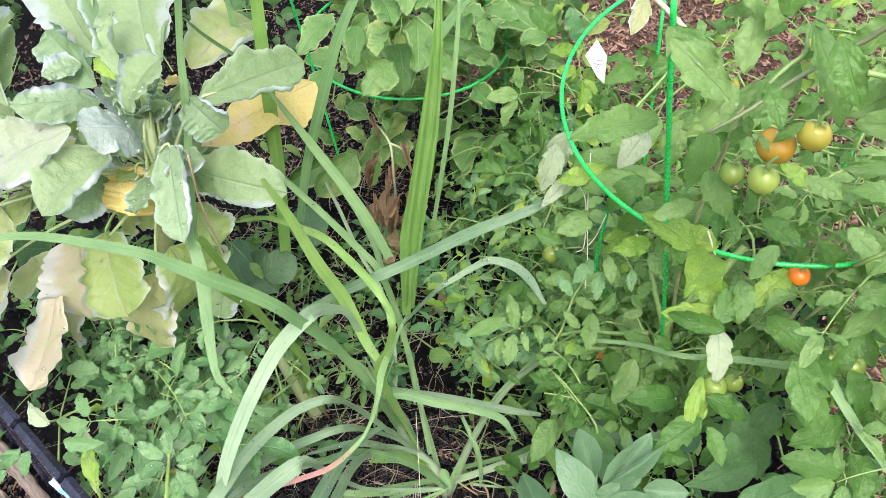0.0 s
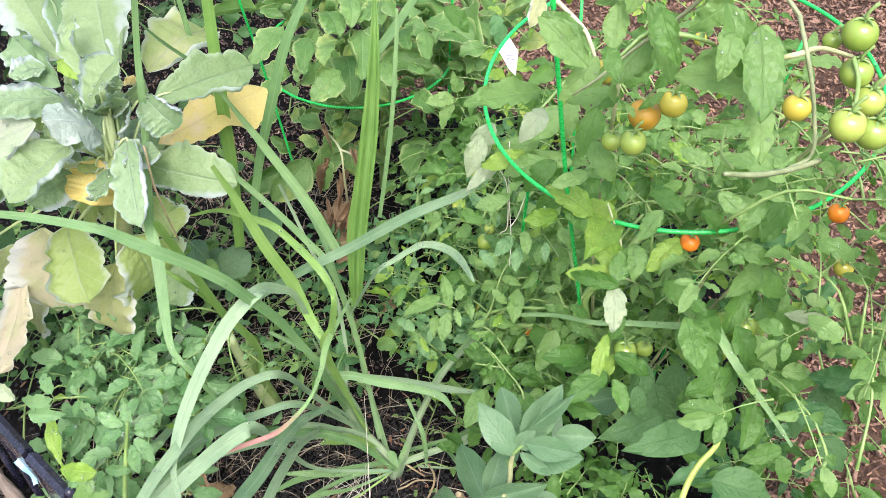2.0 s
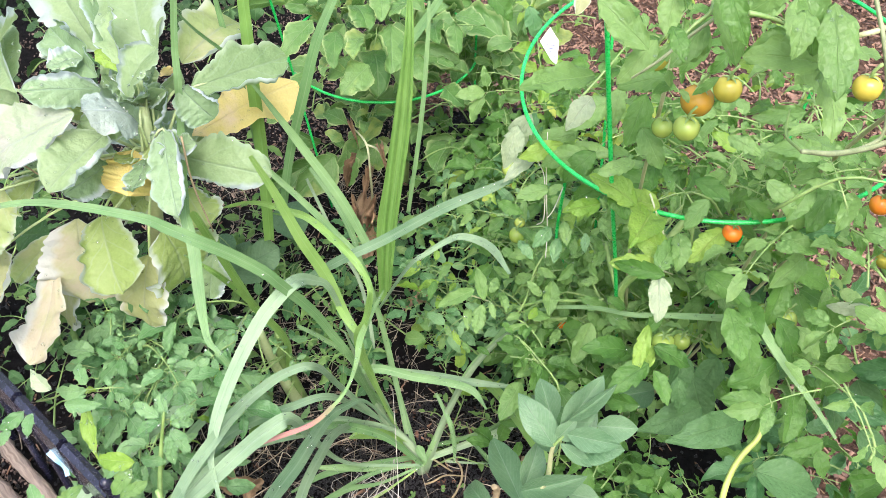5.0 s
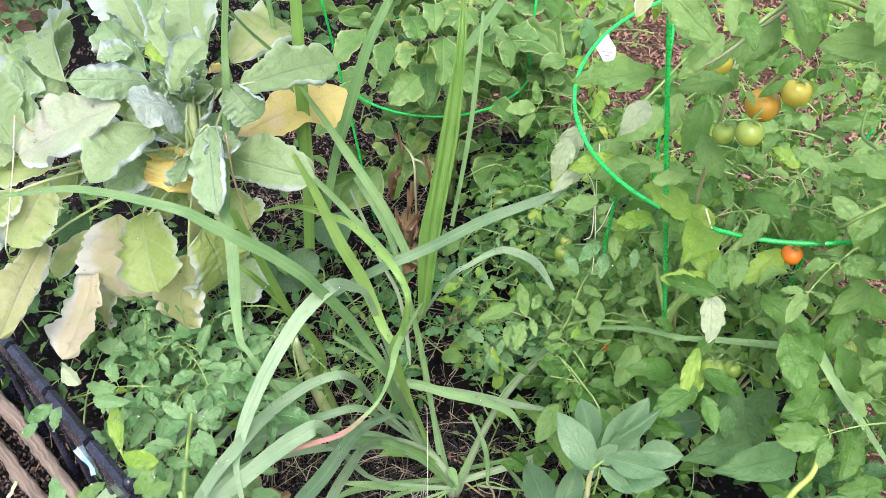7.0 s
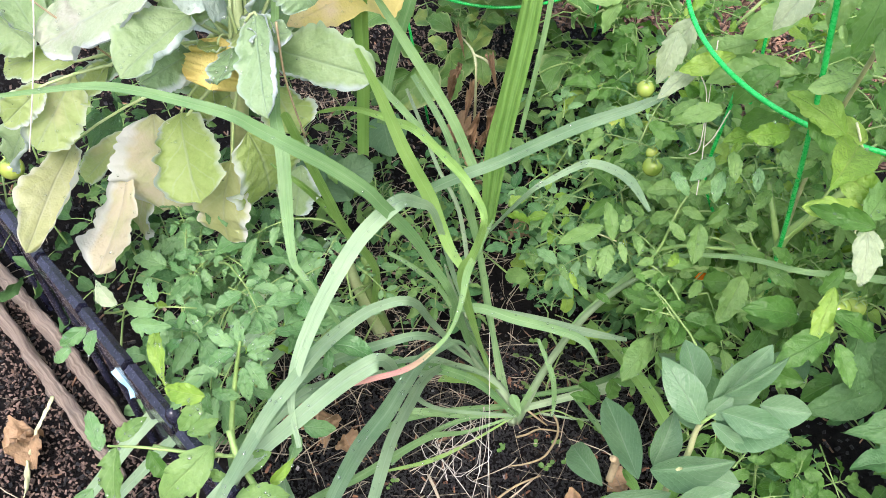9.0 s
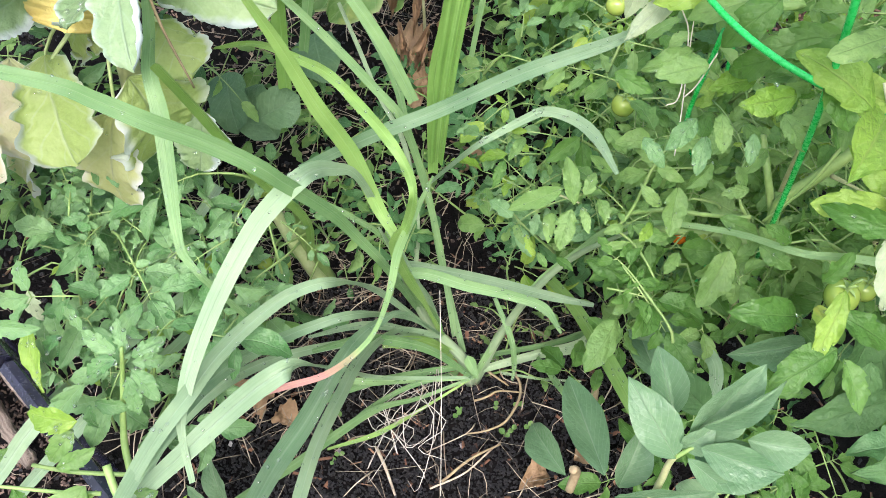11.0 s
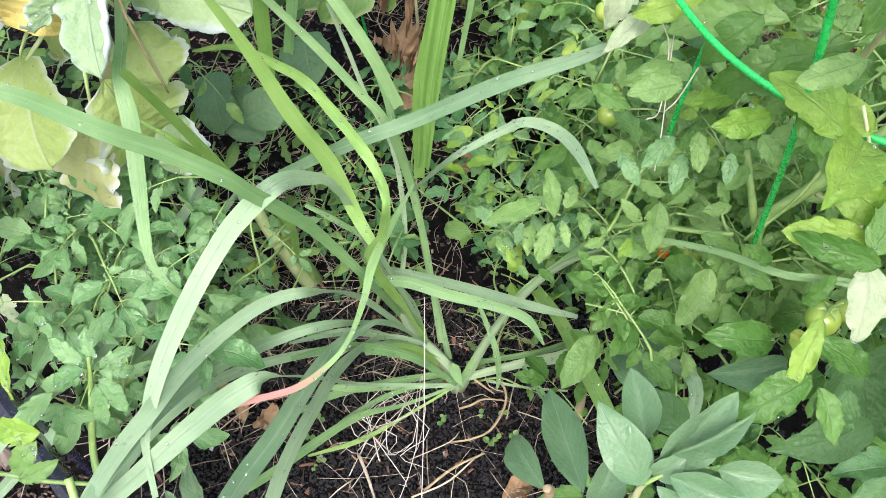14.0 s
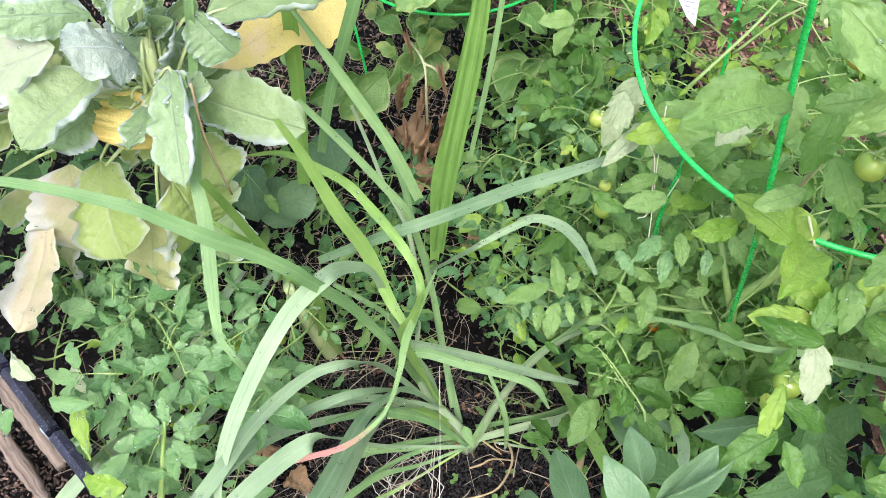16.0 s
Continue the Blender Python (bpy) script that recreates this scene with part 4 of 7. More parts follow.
strap([(0.082, 0.728, 0.070), (0.103, 0.686, 0.090), (0.121, 0.652, 0.100)], (0.006, 0.010, 0.006), STRAP)
strap([(0.040, 0.727, 0.020), (0.090, 0.717, 0.030), (0.139, 0.712, 0.040)], (0.005, 0.004, 0.003), STRAP_PALE)
strap([(-0.008, 0.729, 0.030), (-0.081, 0.698, 0.060), (-0.135, 0.667, 0.090), (-0.181, 0.632, 0.100)], (0.010, 0.012, 0.012, 0.004), STRAP)
strap([(-0.008, 0.726, 0.020), (-0.074, 0.688, 0.050), (-0.121, 0.645, 0.070), (-0.153, 0.602, 0.080)], (0.008, 0.008, 0.008, 0.003), STRAP)
strap([(-0.013, 0.737, 0.050), (-0.075, 0.729, 0.120), (-0.122, 0.714, 0.160), (-0.178, 0.686, 0.180)], (0.008, 0.012, 0.012, 0.004), STRAP_GREY)
strap([(-0.009, 0.730, 0.050), (-0.052, 0.725, 0.100), (-0.086, 0.714, 0.120), (-0.102, 0.707, 0.120)], (0.010, 0.020, 0.018, 0.004), STRAP_LIME, fold=0.4)
stem(clump, [(0.003, 0.722, 0.000), (-0.009, 0.730, 0.050), (-0.047, 0.745, 0.100), (-0.065, 0.748, 0.160), (-0.085, 0.752, 0.250), (-0.096, 0.735, 0.330)], (0.009, 0.0075, 0.0062, 0.005, 0.0035, 0.001), STRAP_PALE, "sheath", "pale leaf sheath rising from the soil", n=26)
stem(clump, [(0.008, 0.722, 0.000), (0.035, 0.732, 0.120), (0.067, 0.733, 0.232), (0.099, 0.729, 0.306), (0.144, 0.697, 0.412)], (0.0065, 0.0052, 0.0045, 0.0035, 0.001), STRAP_PALE, "sheath", n=24)
leaf(clump, (-0.003, 0.725, 0.070), (0.012, 0.698, 0.060), 0.014, STRAP, "lance", "torn_leaf", nv=10, nu=6, wave=0.05, fold=0.3)
for pts, r in (([(0.008, 0.688, 0.018), (0.022, 0.692, 0.021), (0.039, 0.702, 0.020), (0.070, 0.703, 0.016)], 0.0015), ([(0.055, 0.728, 0.024), (0.064, 0.715, 0.021), (0.064, 0.693, 0.022), (0.048, 0.663, 0.019), (0.024, 0.650, 0.018), (0.000, 0.646, 0.014)], 0.0017), ([(0.013, 0.731, 0.030), (0.051, 0.713, 0.012)], 0.0016)):
    stem(clump, pts, (r, r, r * 0.6), STEM_WOOD, "root")
stem(clump, [(0.162, 0.727, 0.030), (0.153, 0.686, 0.025), (0.142, 0.653, 0.020)], (0.004, 0.006, 0.005), STEM_WOOD, "root", "thick grey-brown root on the soil")

blade(clump, [CROWN, (0.035, 0.732, 0.120), (0.067, 0.733, 0.239), (0.099, 0.729, 0.311), (0.120, 0.720, 0.368), (0.144, 0.697, 0.415), (0.167, 0.674, 0.449), (0.201, 0.647, 0.479), (0.235, 0.619, 0.500), (0.271, 0.612, 0.507), (0.329, 0.575, 0.545), (0.338, 0.563, 0.561), (0.342, 0.537, 0.563), (0.358, 0.509, 0.548), (0.375, 0.485, 0.535), (0.397, 0.452, 0.515)], (0.007, 0.008, 0.009, 0.008, 0.0055, 0.0045, 0.0045, 0.005, 0.0055, 0.006, 0.008, 0.011, 0.010, 0.008, 0.006, 0.003), STRAP, n=64, fold=0.12, label="long strap leaf bent sharply among the tomato leaves")

# ---- sword-leaved plant ----
sword = thing("sword_leaf_plant", (-0.02, 0.86, 0.0), "upright ribbed sword leaves rising behind the clump", "leafy plant")


def upright(points, widths, material=SWORD, **kw):
    return blade(sword, points, widths, material, "sword_leaf", **kw)


upright([(-0.050, 0.894, 0.229), (-0.040, 0.908, 0.359), (-0.019, 0.926, 0.522), (-0.009, 0.939, 0.637), (-0.007, 0.965, 0.708)], (0.015, 0.021, 0.022, 0.013, 0.004), n=30, fold=0.3, pleat=0.07, across=19)
upright([(-0.054, 0.892, 0.212), (-0.053, 0.917, 0.340), (-0.038, 0.934, 0.430), (-0.019, 0.958, 0.585)], (0.012, 0.014, 0.014, 0.004), n=26, fold=0.3)
upright([(-0.221, 0.932, 0.304), (-0.216, 0.957, 0.432), (-0.214, 0.970, 0.561), (-0.213, 0.990, 0.684)], (0.015, 0.017, 0.017, 0.014), n=24, fold=0.3)
upright([(-0.220, 0.964, 0.396), (-0.230, 0.985, 0.506), (-0.246, 0.999, 0.608), (-0.253, 1.007, 0.674)], (0.008, 0.009, 0.008, 0.006), STRAP, n=20)
upright([(-0.199, 0.954, 0.341), (-0.181, 0.972, 0.432), (-0.154, 0.991, 0.523), (-0.130, 1.009, 0.599), (-0.096, 1.033, 0.667)], (0.011, 0.013, 0.015, 0.014, 0.010), STRAP, n=24)
upright([(-0.074, 0.902, 0.325), (-0.107, 0.917, 0.400), (-0.159, 0.938, 0.483), (-0.214, 0.960, 0.566)], (0.012, 0.013, 0.012, 0.004), STRAP, n=24)
upright([(-0.025, 1.148, 0.494), (-0.001, 1.148, 0.523), (0.056, 1.171, 0.603)], (0.014, 0.015, 0.010), STRAP, n=12)
upright([(-0.015, 0.980, 0.317), (0.005, 1.025, 0.451), (0.015, 1.055, 0.570), (0.017, 1.074, 0.618)], (0.006, 0.007, 0.006, 0.004), STRAP, n=18)
upright([(-0.261, 0.870, 0.720), (-0.251, 0.899, 0.677), (-0.227, 0.939, 0.617)], (0.002, 0.004, 0.005), STRAP, n=10)
stem(sword, [(-0.257, 0.773, 0.625), (-0.255, 0.765, 0.565), (-0.244, 0.762, 0.490)], (0.0012, 0.0012, 0.0009), STEM_WOOD, "dry_stalk")

# ---- pale kale ----
kale = thing("kale_plant", (-0.387, 0.869, 0.215), "pale grey-green kale with frilled, yellowing outer leaves", "kale")
KC = np.array((-0.313, 0.820, 0.567))


kale_rng = np.random.default_rng(11)


def kleaf(base, tip, w, material=KALE, roll=0.0, face=None, label="", stalked=True, **kw):
    r = kale_rng
    roll = roll or r.normal(0, 16)
    kw = {**dict(bend=r.uniform(-0.3, 1.2), fold=r.uniform(-0.1, 0.35), roll_edge=r.choice((0.0, 0.7, 2.0)), ruffle=r.uniform(0.16, 0.36), seed=r.uniform(0, 40), side=int(r.choice((-1, 1))), widest=r.uniform(0.42, 0.6)), **kw}
    b, t = np.asarray(base, float), np.asarray(tip, float)
    t = t + (t - b) * 0.08
    long = np.linalg.norm(t - b)
    if stalked and r.uniform() < 0.35:
        c = KC + r.normal(0, 0.008, 3) - UP * 0.02
        stem(kale, [c, c * 0.4 + b * 0.6 + UP * 0.012, b, b + (t - b) * 0.25], (0.0022, 0.0018, 0.0015, 0.0008), KALE_STALK, "leaf_stalk", n=9, sides=6)
    v, f, u = set_leaf(kale_shape(1.75 * w / long, **kw), b, t, long, face, roll)
    return part("kale_leaf", mesh_of("kale_leaf", v, f, material, u), kale, label)


kleaf((-0.261, 0.853, 0.631), (-0.166, 0.926, 0.624), 0.037, KALE, roll=-12, fold=0.15, roll_edge=2.2, side=1, bend=0.2)
kleaf((-0.283, 0.888, 0.536), (-0.181, 1.048, 0.501), 0.039, KALE_YELLOW, roll=-8, fold=0.05, roll_edge=0.0, label="yellowed kale leaf")
kleaf((-0.287, 0.927, 0.617), (-0.240, 1.040, 0.600), 0.048, KALE_LIME, roll_edge=2.2, side=1, fold=0.1)
kleaf((-0.295, 0.852, 0.534), (-0.182, 0.809, 0.539), 0.041, KALE, roll_edge=1.8, side=1, fold=0.1, bend=0.6)
kleaf((-0.285, 0.803, 0.612), (-0.262, 0.716, 0.566), 0.029, KALE_BLUE, roll_edge=2.4, side=-1, fold=0.1, roll=-10)
kleaf((-0.330, 0.810, 0.576), (-0.332, 0.766, 0.549), 0.036, KALE_YELLOW, roll=6, fold=0.1, roll_edge=0.0, blunt=5.0, foot=0.6, label="yellowed kale leaf")
kleaf((-0.313, 0.804, 0.616), (-0.344, 0.757, 0.671), 0.033, KALE_LAVENDER, face=(0, -0.4, 0.9), fold=-0.35, roll_edge=0.0, bend=1.2, foot=0.5)
kleaf((-0.345, 0.790, 0.616), (-0.389, 0.717, 0.600), 0.036, KALE, roll_edge=2.3, side=-1, fold=0.25, bend=0.7)
kleaf((-0.361, 0.804, 0.560), (-0.393, 0.752, 0.562), 0.026, KALE_BLUE, roll_edge=0.0, fold=0.1)
kleaf((-0.369, 0.782, 0.650), (-0.483, 0.765, 0.593), 0.047, KALE_MAUVE, roll=-6, fold=0.1, roll_edge=1.6, side=-1, roll_from=0.75, bend=0.3)
kleaf((-0.350, 0.824, 0.651), (-0.410, 0.778, 0.681), 0.024, KALE_BLUE, roll_edge=1.8, side=1, fold=-0.2, bend=0.9)
kleaf((-0.429, 0.795, 0.667), (-0.502, 0.995, 0.634), 0.033, KALE, roll=30, fold=0.5, roll_edge=0.0)
kleaf((-0.443, 0.809, 0.665), (-0.534, 1.014, 0.617), 0.022, KALE, roll=-35, fold=0.5, roll_edge=0.0)
kleaf((-0.486, 0.856, 0.632), (-0.530, 0.919, 0.644), 0.032, KALE, roll_edge=1.8, fold=0.3)
kleaf((-0.484, 0.794, 0.602), (-0.536, 0.889, 0.632), 0.037, KALE_BLUE, roll=25, fold=0.2, roll_edge=1.6)
kleaf((-0.504, 0.783, 0.588), (-0.558, 0.850, 0.611), 0.040, KALE, fold=0.2)
kleaf((-0.549, 0.874, 0.604), (-0.574, 0.930, 0.629), 0.030, KALE, roll=-30, fold=0.4)
kleaf((-0.372, 0.899, 0.652), (-0.445, 0.988, 0.707), 0.038, KALE, roll=14, fold=0.3, roll_edge=0.0)
kleaf((-0.356, 0.880, 0.658), (-0.375, 0.961, 0.703), 0.026, KALE_BLUE, roll=-30, fold=0.4)
kleaf((-0.310, 0.880, 0.660), (-0.339, 0.987, 0.711), 0.054, KALE, fold=0.2, roll_edge=0.0, roll=8)
kleaf((-0.322, 0.833, 0.675), (-0.336, 0.887, 0.709), 0.021, KALE, roll=35, fold=0.8, roll_edge=0.0)
kleaf((-0.310, 0.790, 0.665), (-0.278, 0.820, 0.702), 0.030, KALE, roll=20, fold=0.4, roll_edge=2.0, side=-1, bend=1.3)
kleaf((-0.293, 0.869, 0.668), (-0.303, 0.965, 0.696), 0.022, KALE, roll=35, fold=0.3)
kleaf((-0.270, 0.848, 0.638), (-0.238, 0.837, 0.604), 0.031, KALE_BLUE, roll_edge=2.2, side=-1, fold=0.2)
kleaf((-0.283, 0.841, 0.638), (-0.309, 0.837, 0.587), 0.029, KALE_BLUE, roll_edge=1.8, fold=0.2)
kleaf((-0.457, 0.841, 0.613), (-0.503, 0.860, 0.618), 0.026, KALE, roll=-10, fold=0.2)
kleaf((-0.362, 0.851, 0.649), (-0.424, 0.914, 0.670), 0.033, KALE_BLUE, ruffle=0.4, fold=0.4, roll_edge=1.5)
kleaf((-0.381, 0.873, 0.661), (-0.410, 0.847, 0.666), 0.018, KALE_BLUE, ruffle=0.4, fold=0.3)
kleaf((-0.440, 0.938, 0.608), (-0.441, 0.939, 0.651), 0.022, KALE_LIME, roll=-20, fold=0.2)
kleaf((-0.488, 0.803, 0.540), (-0.573, 0.814, 0.517), 0.024, KALE_LIME, fold=0.1)
kleaf((-0.518, 0.792, 0.562), (-0.560, 0.816, 0.577), 0.031, KALE, fold=0.1)
kleaf((-0.403, 0.782, 0.584), (-0.486, 0.836, 0.499), 0.025, KALE_BLUE, fold=0.2)
kleaf((-0.531, 0.804, 0.420), (-0.519, 0.650, 0.423), 0.034, KALE_CREAM, roll=25, fold=0.3, roll_edge=1.6, side=-1, blunt=2.0)
kleaf((-0.470, 0.793, 0.392), (-0.482, 0.685, 0.346), 0.036, KALE_CREAM, roll=-15, fold=0.25, roll_edge=1.6, side=1)
kleaf((-0.459, 0.808, 0.363), (-0.503, 0.825, 0.256), 0.035, KALE_CREAM, fold=0.1, roll_edge=0.0)
kleaf((-0.422, 0.802, 0.474), (-0.438, 0.786, 0.345), 0.055, KALE_CREAM, fold=0.1, roll_edge=0.0, roll=12, blunt=4.0)
kleaf((-0.396, 0.814, 0.467), (-0.366, 0.739, 0.415), 0.048, KALE_LIME, fold=0.25, roll_edge=1.6, side=1, roll=-8, blunt=4.0)
kleaf((-0.344, 0.796, 0.416), (-0.358, 0.765, 0.321), 0.041, KALE_CREAM, fold=0.1, roll_edge=0.0, blunt=4.0, label="cream hanging kale leaf with a hole")
kleaf((-0.319, 0.799, 0.459), (-0.309, 0.798, 0.374), 0.054, KALE_LIME, fold=0.1, roll_edge=0.0, blunt=4.0)
kleaf((-0.272, 0.822, 0.389), (-0.278, 0.788, 0.345), 0.028, KALE, fold=0.1, roll_edge=0.0)
kleaf((-0.460, 0.813, 0.438), (-0.540, 0.816, 0.350), 0.022, KALE_LIME, fold=0.3, roll_edge=1.8)
kleaf((-0.498, 0.807, 0.519), (-0.538, 0.758, 0.461), 0.038, KALE_LIME, roll_edge=1.8, fold=0.2, side=1)
kleaf((-0.519, 0.782, 0.524), (-0.562, 0.758, 0.491), 0.022, KALE_LIME, fold=0.2)
kleaf((-0.562, 0.814, 0.458), (-0.635, 0.828, 0.356), 0.032, KALE, fold=0.2)
kleaf((-0.448, 0.797, 0.544), (-0.496, 0.802, 0.495), 0.024, KALE_LIME, roll_edge=1.8, fold=0.2)
kleaf((-0.478, 0.828, 0.423), (-0.530, 0.842, 0.407), 0.029, BROAD, roll_edge=0.0, fold=0.1)
kleaf((-0.369, 0.851, 0.473), (-0.395, 0.857, 0.434), 0.029, KALE_LIME, fold=0.1)
kleaf((-0.344, 0.856, 0.465), (-0.368, 0.846, 0.450), 0.023, KALE_LIME, fold=0.1)
kleaf((-0.294, 0.838, 0.492), (-0.262, 0.796, 0.466), 0.031, KALE_LIME, fold=0.1, roll_edge=0.0, blunt=3.0)
kleaf((-0.285, 0.853, 0.661), (-0.281, 0.858, 0.648), 0.011, KALE_YELLOW, roll_edge=0.0)
KA = np.array((-0.314, 0.847, 0.647))
for k in range(26):
    a = k * 2.4 + 0.4
    d = np.array((math.cos(a), math.sin(a), 0.0))
    if d[0] > 0.45 or d[1] < -0.25:
        continue
    p = KC + d * kale_rng.uniform(0.03, 0.09) + (-0.01, 0.04, 0) - UP * kale_rng.uniform(0.05, 0.11)
    size = kale_rng.uniform(0.07, 0.11)
    kleaf(p, p + unit(d + (-0.15, 0, kale_rng.uniform(-0.5, 0.35))) * size, size * kale_rng.uniform(0.34, 0.46), (KALE, KALE_LIME, KALE_BLUE, KALE)[k % 4], stalked=False)
for k in range(11):
    d = unit((math.sin(k * 2.4), -abs(math.cos(k * 2.4)) * 0.7, 0.0))
    p = KC + d * kale_rng.uniform(0.005, 0.025) + UP * kale_rng.uniform(-0.02, 0.06)
    size = kale_rng.uniform(0.035, 0.06)
    kleaf(p, p + unit(d + (0, 0, kale_rng.uniform(0.0, 0.7))) * size, size * kale_rng.uniform(0.3, 0.42), (KALE_BLUE, KALE, KALE_LIME)[k % 3], stalked=False)
for k in range(13):
    a, lift = k * 2.4, kale_rng.uniform(0.2, 1.3)
    d = unit((math.cos(a), math.sin(a), lift))
    start, size = kale_rng.uniform(0.0, 0.03), kale_rng.uniform(0.028, 0.055)
    p = KA + d * start - UP * 0.03
    kleaf(p, p + unit(d + (0, 0, 0.35)) * size, size * kale_rng.uniform(0.35, 0.5), KALE if k % 3 else KALE_BLUE, roll=kale_rng.normal(0, 40), fold=kale_rng.uniform(0.2, 0.8), ruffle=0.4)
kleaf((-0.315, 0.837, 0.661), (-0.354, 0.851, 0.680), 0.010, TOMATO_YELLOW)
stem(kale, [KC, KC * 0.5 + KA * 0.5, KA], (0.007, 0.006, 0.004), KALE_STALK)
stem(kale, [(-0.387, 0.869, 0.215), (-0.363, 0.878, 0.369), tuple(KC)], (0.014, 0.012, 0.010), STEM_PALE)

# ---- bean plant ----
bean = thing("broad_bean_plant", (0.16, 0.40, 0.0), "young broad bean with smooth grey-green oval leaves", "bean plant")


def bleaf(base, tip, w, material=FAVA, **kw):
    kw = {**dict(nv=18, nu=8, arch=rng.uniform(0.0, 0.16), fold=rng.uniform(0.15, 0.6), wave=0.018, curl=rng.uniform(-0.1, 0.3), crinkle=0.02), **kw}
    return leaf(bean, base, tip, w, material, "bean", "bean_leaf", **kw)


bleaf((0.138, 0.499, 0.474), (0.127, 0.544, 0.493), 0.026)
bleaf((0.134, 0.465, 0.485), (0.100, 0.504, 0.521), 0.030)
bleaf((0.140, 0.476, 0.455), (0.117, 0.514, 0.475), 0.028)
bleaf((0.142, 0.477, 0.494), (0.182, 0.510, 0.539), 0.030)
bleaf((0.147, 0.479, 0.509), (0.193, 0.501, 0.537), 0.013)
bleaf((0.137, 0.471, 0.490), (0.155, 0.480, 0.510), 0.018)
bleaf((0.145, 0.466, 0.505), (0.193, 0.448, 0.513), 0.024)
bleaf((0.173, 0.470, 0.513), (0.212, 0.463, 0.517), 0.026)
bleaf((0.147, 0.475, 0.480), (0.202, 0.458, 0.488), 0.036)
bleaf((0.139, 0.462, 0.495), (0.170, 0.445, 0.479), 0.014)
bleaf((0.113, 0.474, 0.390), (0.131, 0.513, 0.421), 0.026)
bleaf((0.127, 0.527, 0.251), (0.097, 0.625, 0.243), 0.038)
bleaf((0.099, 0.545, 0.189), (0.064, 0.609, 0.167), 0.032)
bleaf((0.107, 0.461, 0.406), (0.172, 0.459, 0.438), 0.030)
bleaf((0.125, 0.444, 0.403), (0.073, 0.453, 0.350), 0.030)
bleaf((0.124, 0.422, 0.425), (0.164, 0.426, 0.450), 0.030)
bleaf((0.198, 0.476, 0.360), (0.166, 0.490, 0.348), 0.030)
bleaf((0.177, 0.602, 0.320), (0.186, 0.665, 0.323), 0.036)
bleaf((0.175, 0.612, 0.280), (0.155, 0.666, 0.290), 0.030)
bleaf((0.281, 0.612, 0.369), (0.212, 0.590, 0.382), 0.032)
bleaf((0.191, 0.542, 0.377), (0.155, 0.571, 0.397), 0.030, BROAD)
stem(bean, [(0.10, 0.47, 0.0), (0.126, 0.460, 0.326), (0.122, 0.450, 0.396), (0.133, 0.463, 0.432), (0.133, 0.467, 0.468), (0.135, 0.468, 0.488)], (0.0035, 0.003, 0.003, 0.0028, 0.0024, 0.0018), STEM_TAN)
stem(bean, [(0.134, 0.466, 0.486), (0.142, 0.469, 0.495), (0.150, 0.470, 0.502)], (0.0016, 0.0014, 0.001), STEM, "leaf_stalk")
stem(bean, [(0.086, 0.492, 0.316), (0.089, 0.501, 0.336), (0.085, 0.499, 0.348)], (0.004, 0.004, 0.0035), STEM_WOOD, "cut_stem")

# ---- tomato plants ----
SMALL = [tomato_shape(18, 4, 3 + q % 2, 0.30 + 0.03 * (q % 4), q * 1.7, fold=0.05 + 0.08 * (q % 5), curl=0.1 + 0.06 * q) for q in range(12)]
BIG = [tomato_shape(22, 6, 4 + q % 2, 0.26 + 0.04 * (q % 4), q * 2.3, fold=0.05 + 0.08 * (q % 5), curl=0.1 + 0.08 * q) for q in range(10)]
PEP = [kale_shape(1.0, q * 1.3, 0.9 + 0.1 * q, 0.15, 1.2 if q % 2 else 0.0, 0.6, 0.16, 14, 8, 1.8, 0.22, 0.36, 1 if q % 3 else -1) for q in range(8)]


def compound(origin, way, face, length, size, pairs, shapes):
    """One feathered leaf: a stalk with paired leaflets, small ones between, and one at its end."""
    way, face = unit(way), unit(face)
    side = unit(np.cross(way, face))
    origin = np.asarray(origin, float)
    sway = side * rng.normal(0, 0.12)
    at = lambda s: origin + (way + sway * s) * length * s - UP * 0.25 * length * s * s
    stalks, leaves = [tube([at(s) for s in (0, 0.4, 0.75, 1.0)], (0.0011, 0.0005), 5, 4)], []

    def put(p, d, l, wide, f):
        leaves.append(set_leaf(shapes[rng.integers(len(shapes))], p, p + d * l, l * wide, f, rng.normal(0, 14)))

    for k in range(pairs):
        s = 0.3 + 0.6 * k / max(1, pairs - 1)
        for sg in (-1, 1):
            p = at(s + rng.uniform(-0.06, 0.06))
            l = size * rng.uniform(0.55, 1.1) * (0.75 + 0.4 * s)
            d = unit(way * rng.uniform(0.1, 0.9) + side * sg - UP * rng.uniform(-0.15, 0.4))
            stalks.append(tube([p, p + d * 0.1 * l, p + d * 0.22 * l], (0.0006, 0.0005), 3, 4))
            put(p + d * 0.2 * l, d, l, rng.uniform(0.46, 0.78), unit(face + rng.normal(0, 0.3, 3)))
        if pairs > 1 and rng.uniform() < 0.5:
            p = at(s - 0.15)
            put(p, unit(way * 0.3 + side * rng.choice((-1, 1))), size * rng.uniform(0.22, 0.4), 0.7, face)
    put(at(1.0), unit(way - UP * rng.uniform(0.1, 0.5)), size * rng.uniform(0.95, 1.4), rng.uniform(0.5, 0.72), unit(face + rng.normal(0, 0.25, 3)))
    return leaves, stalks


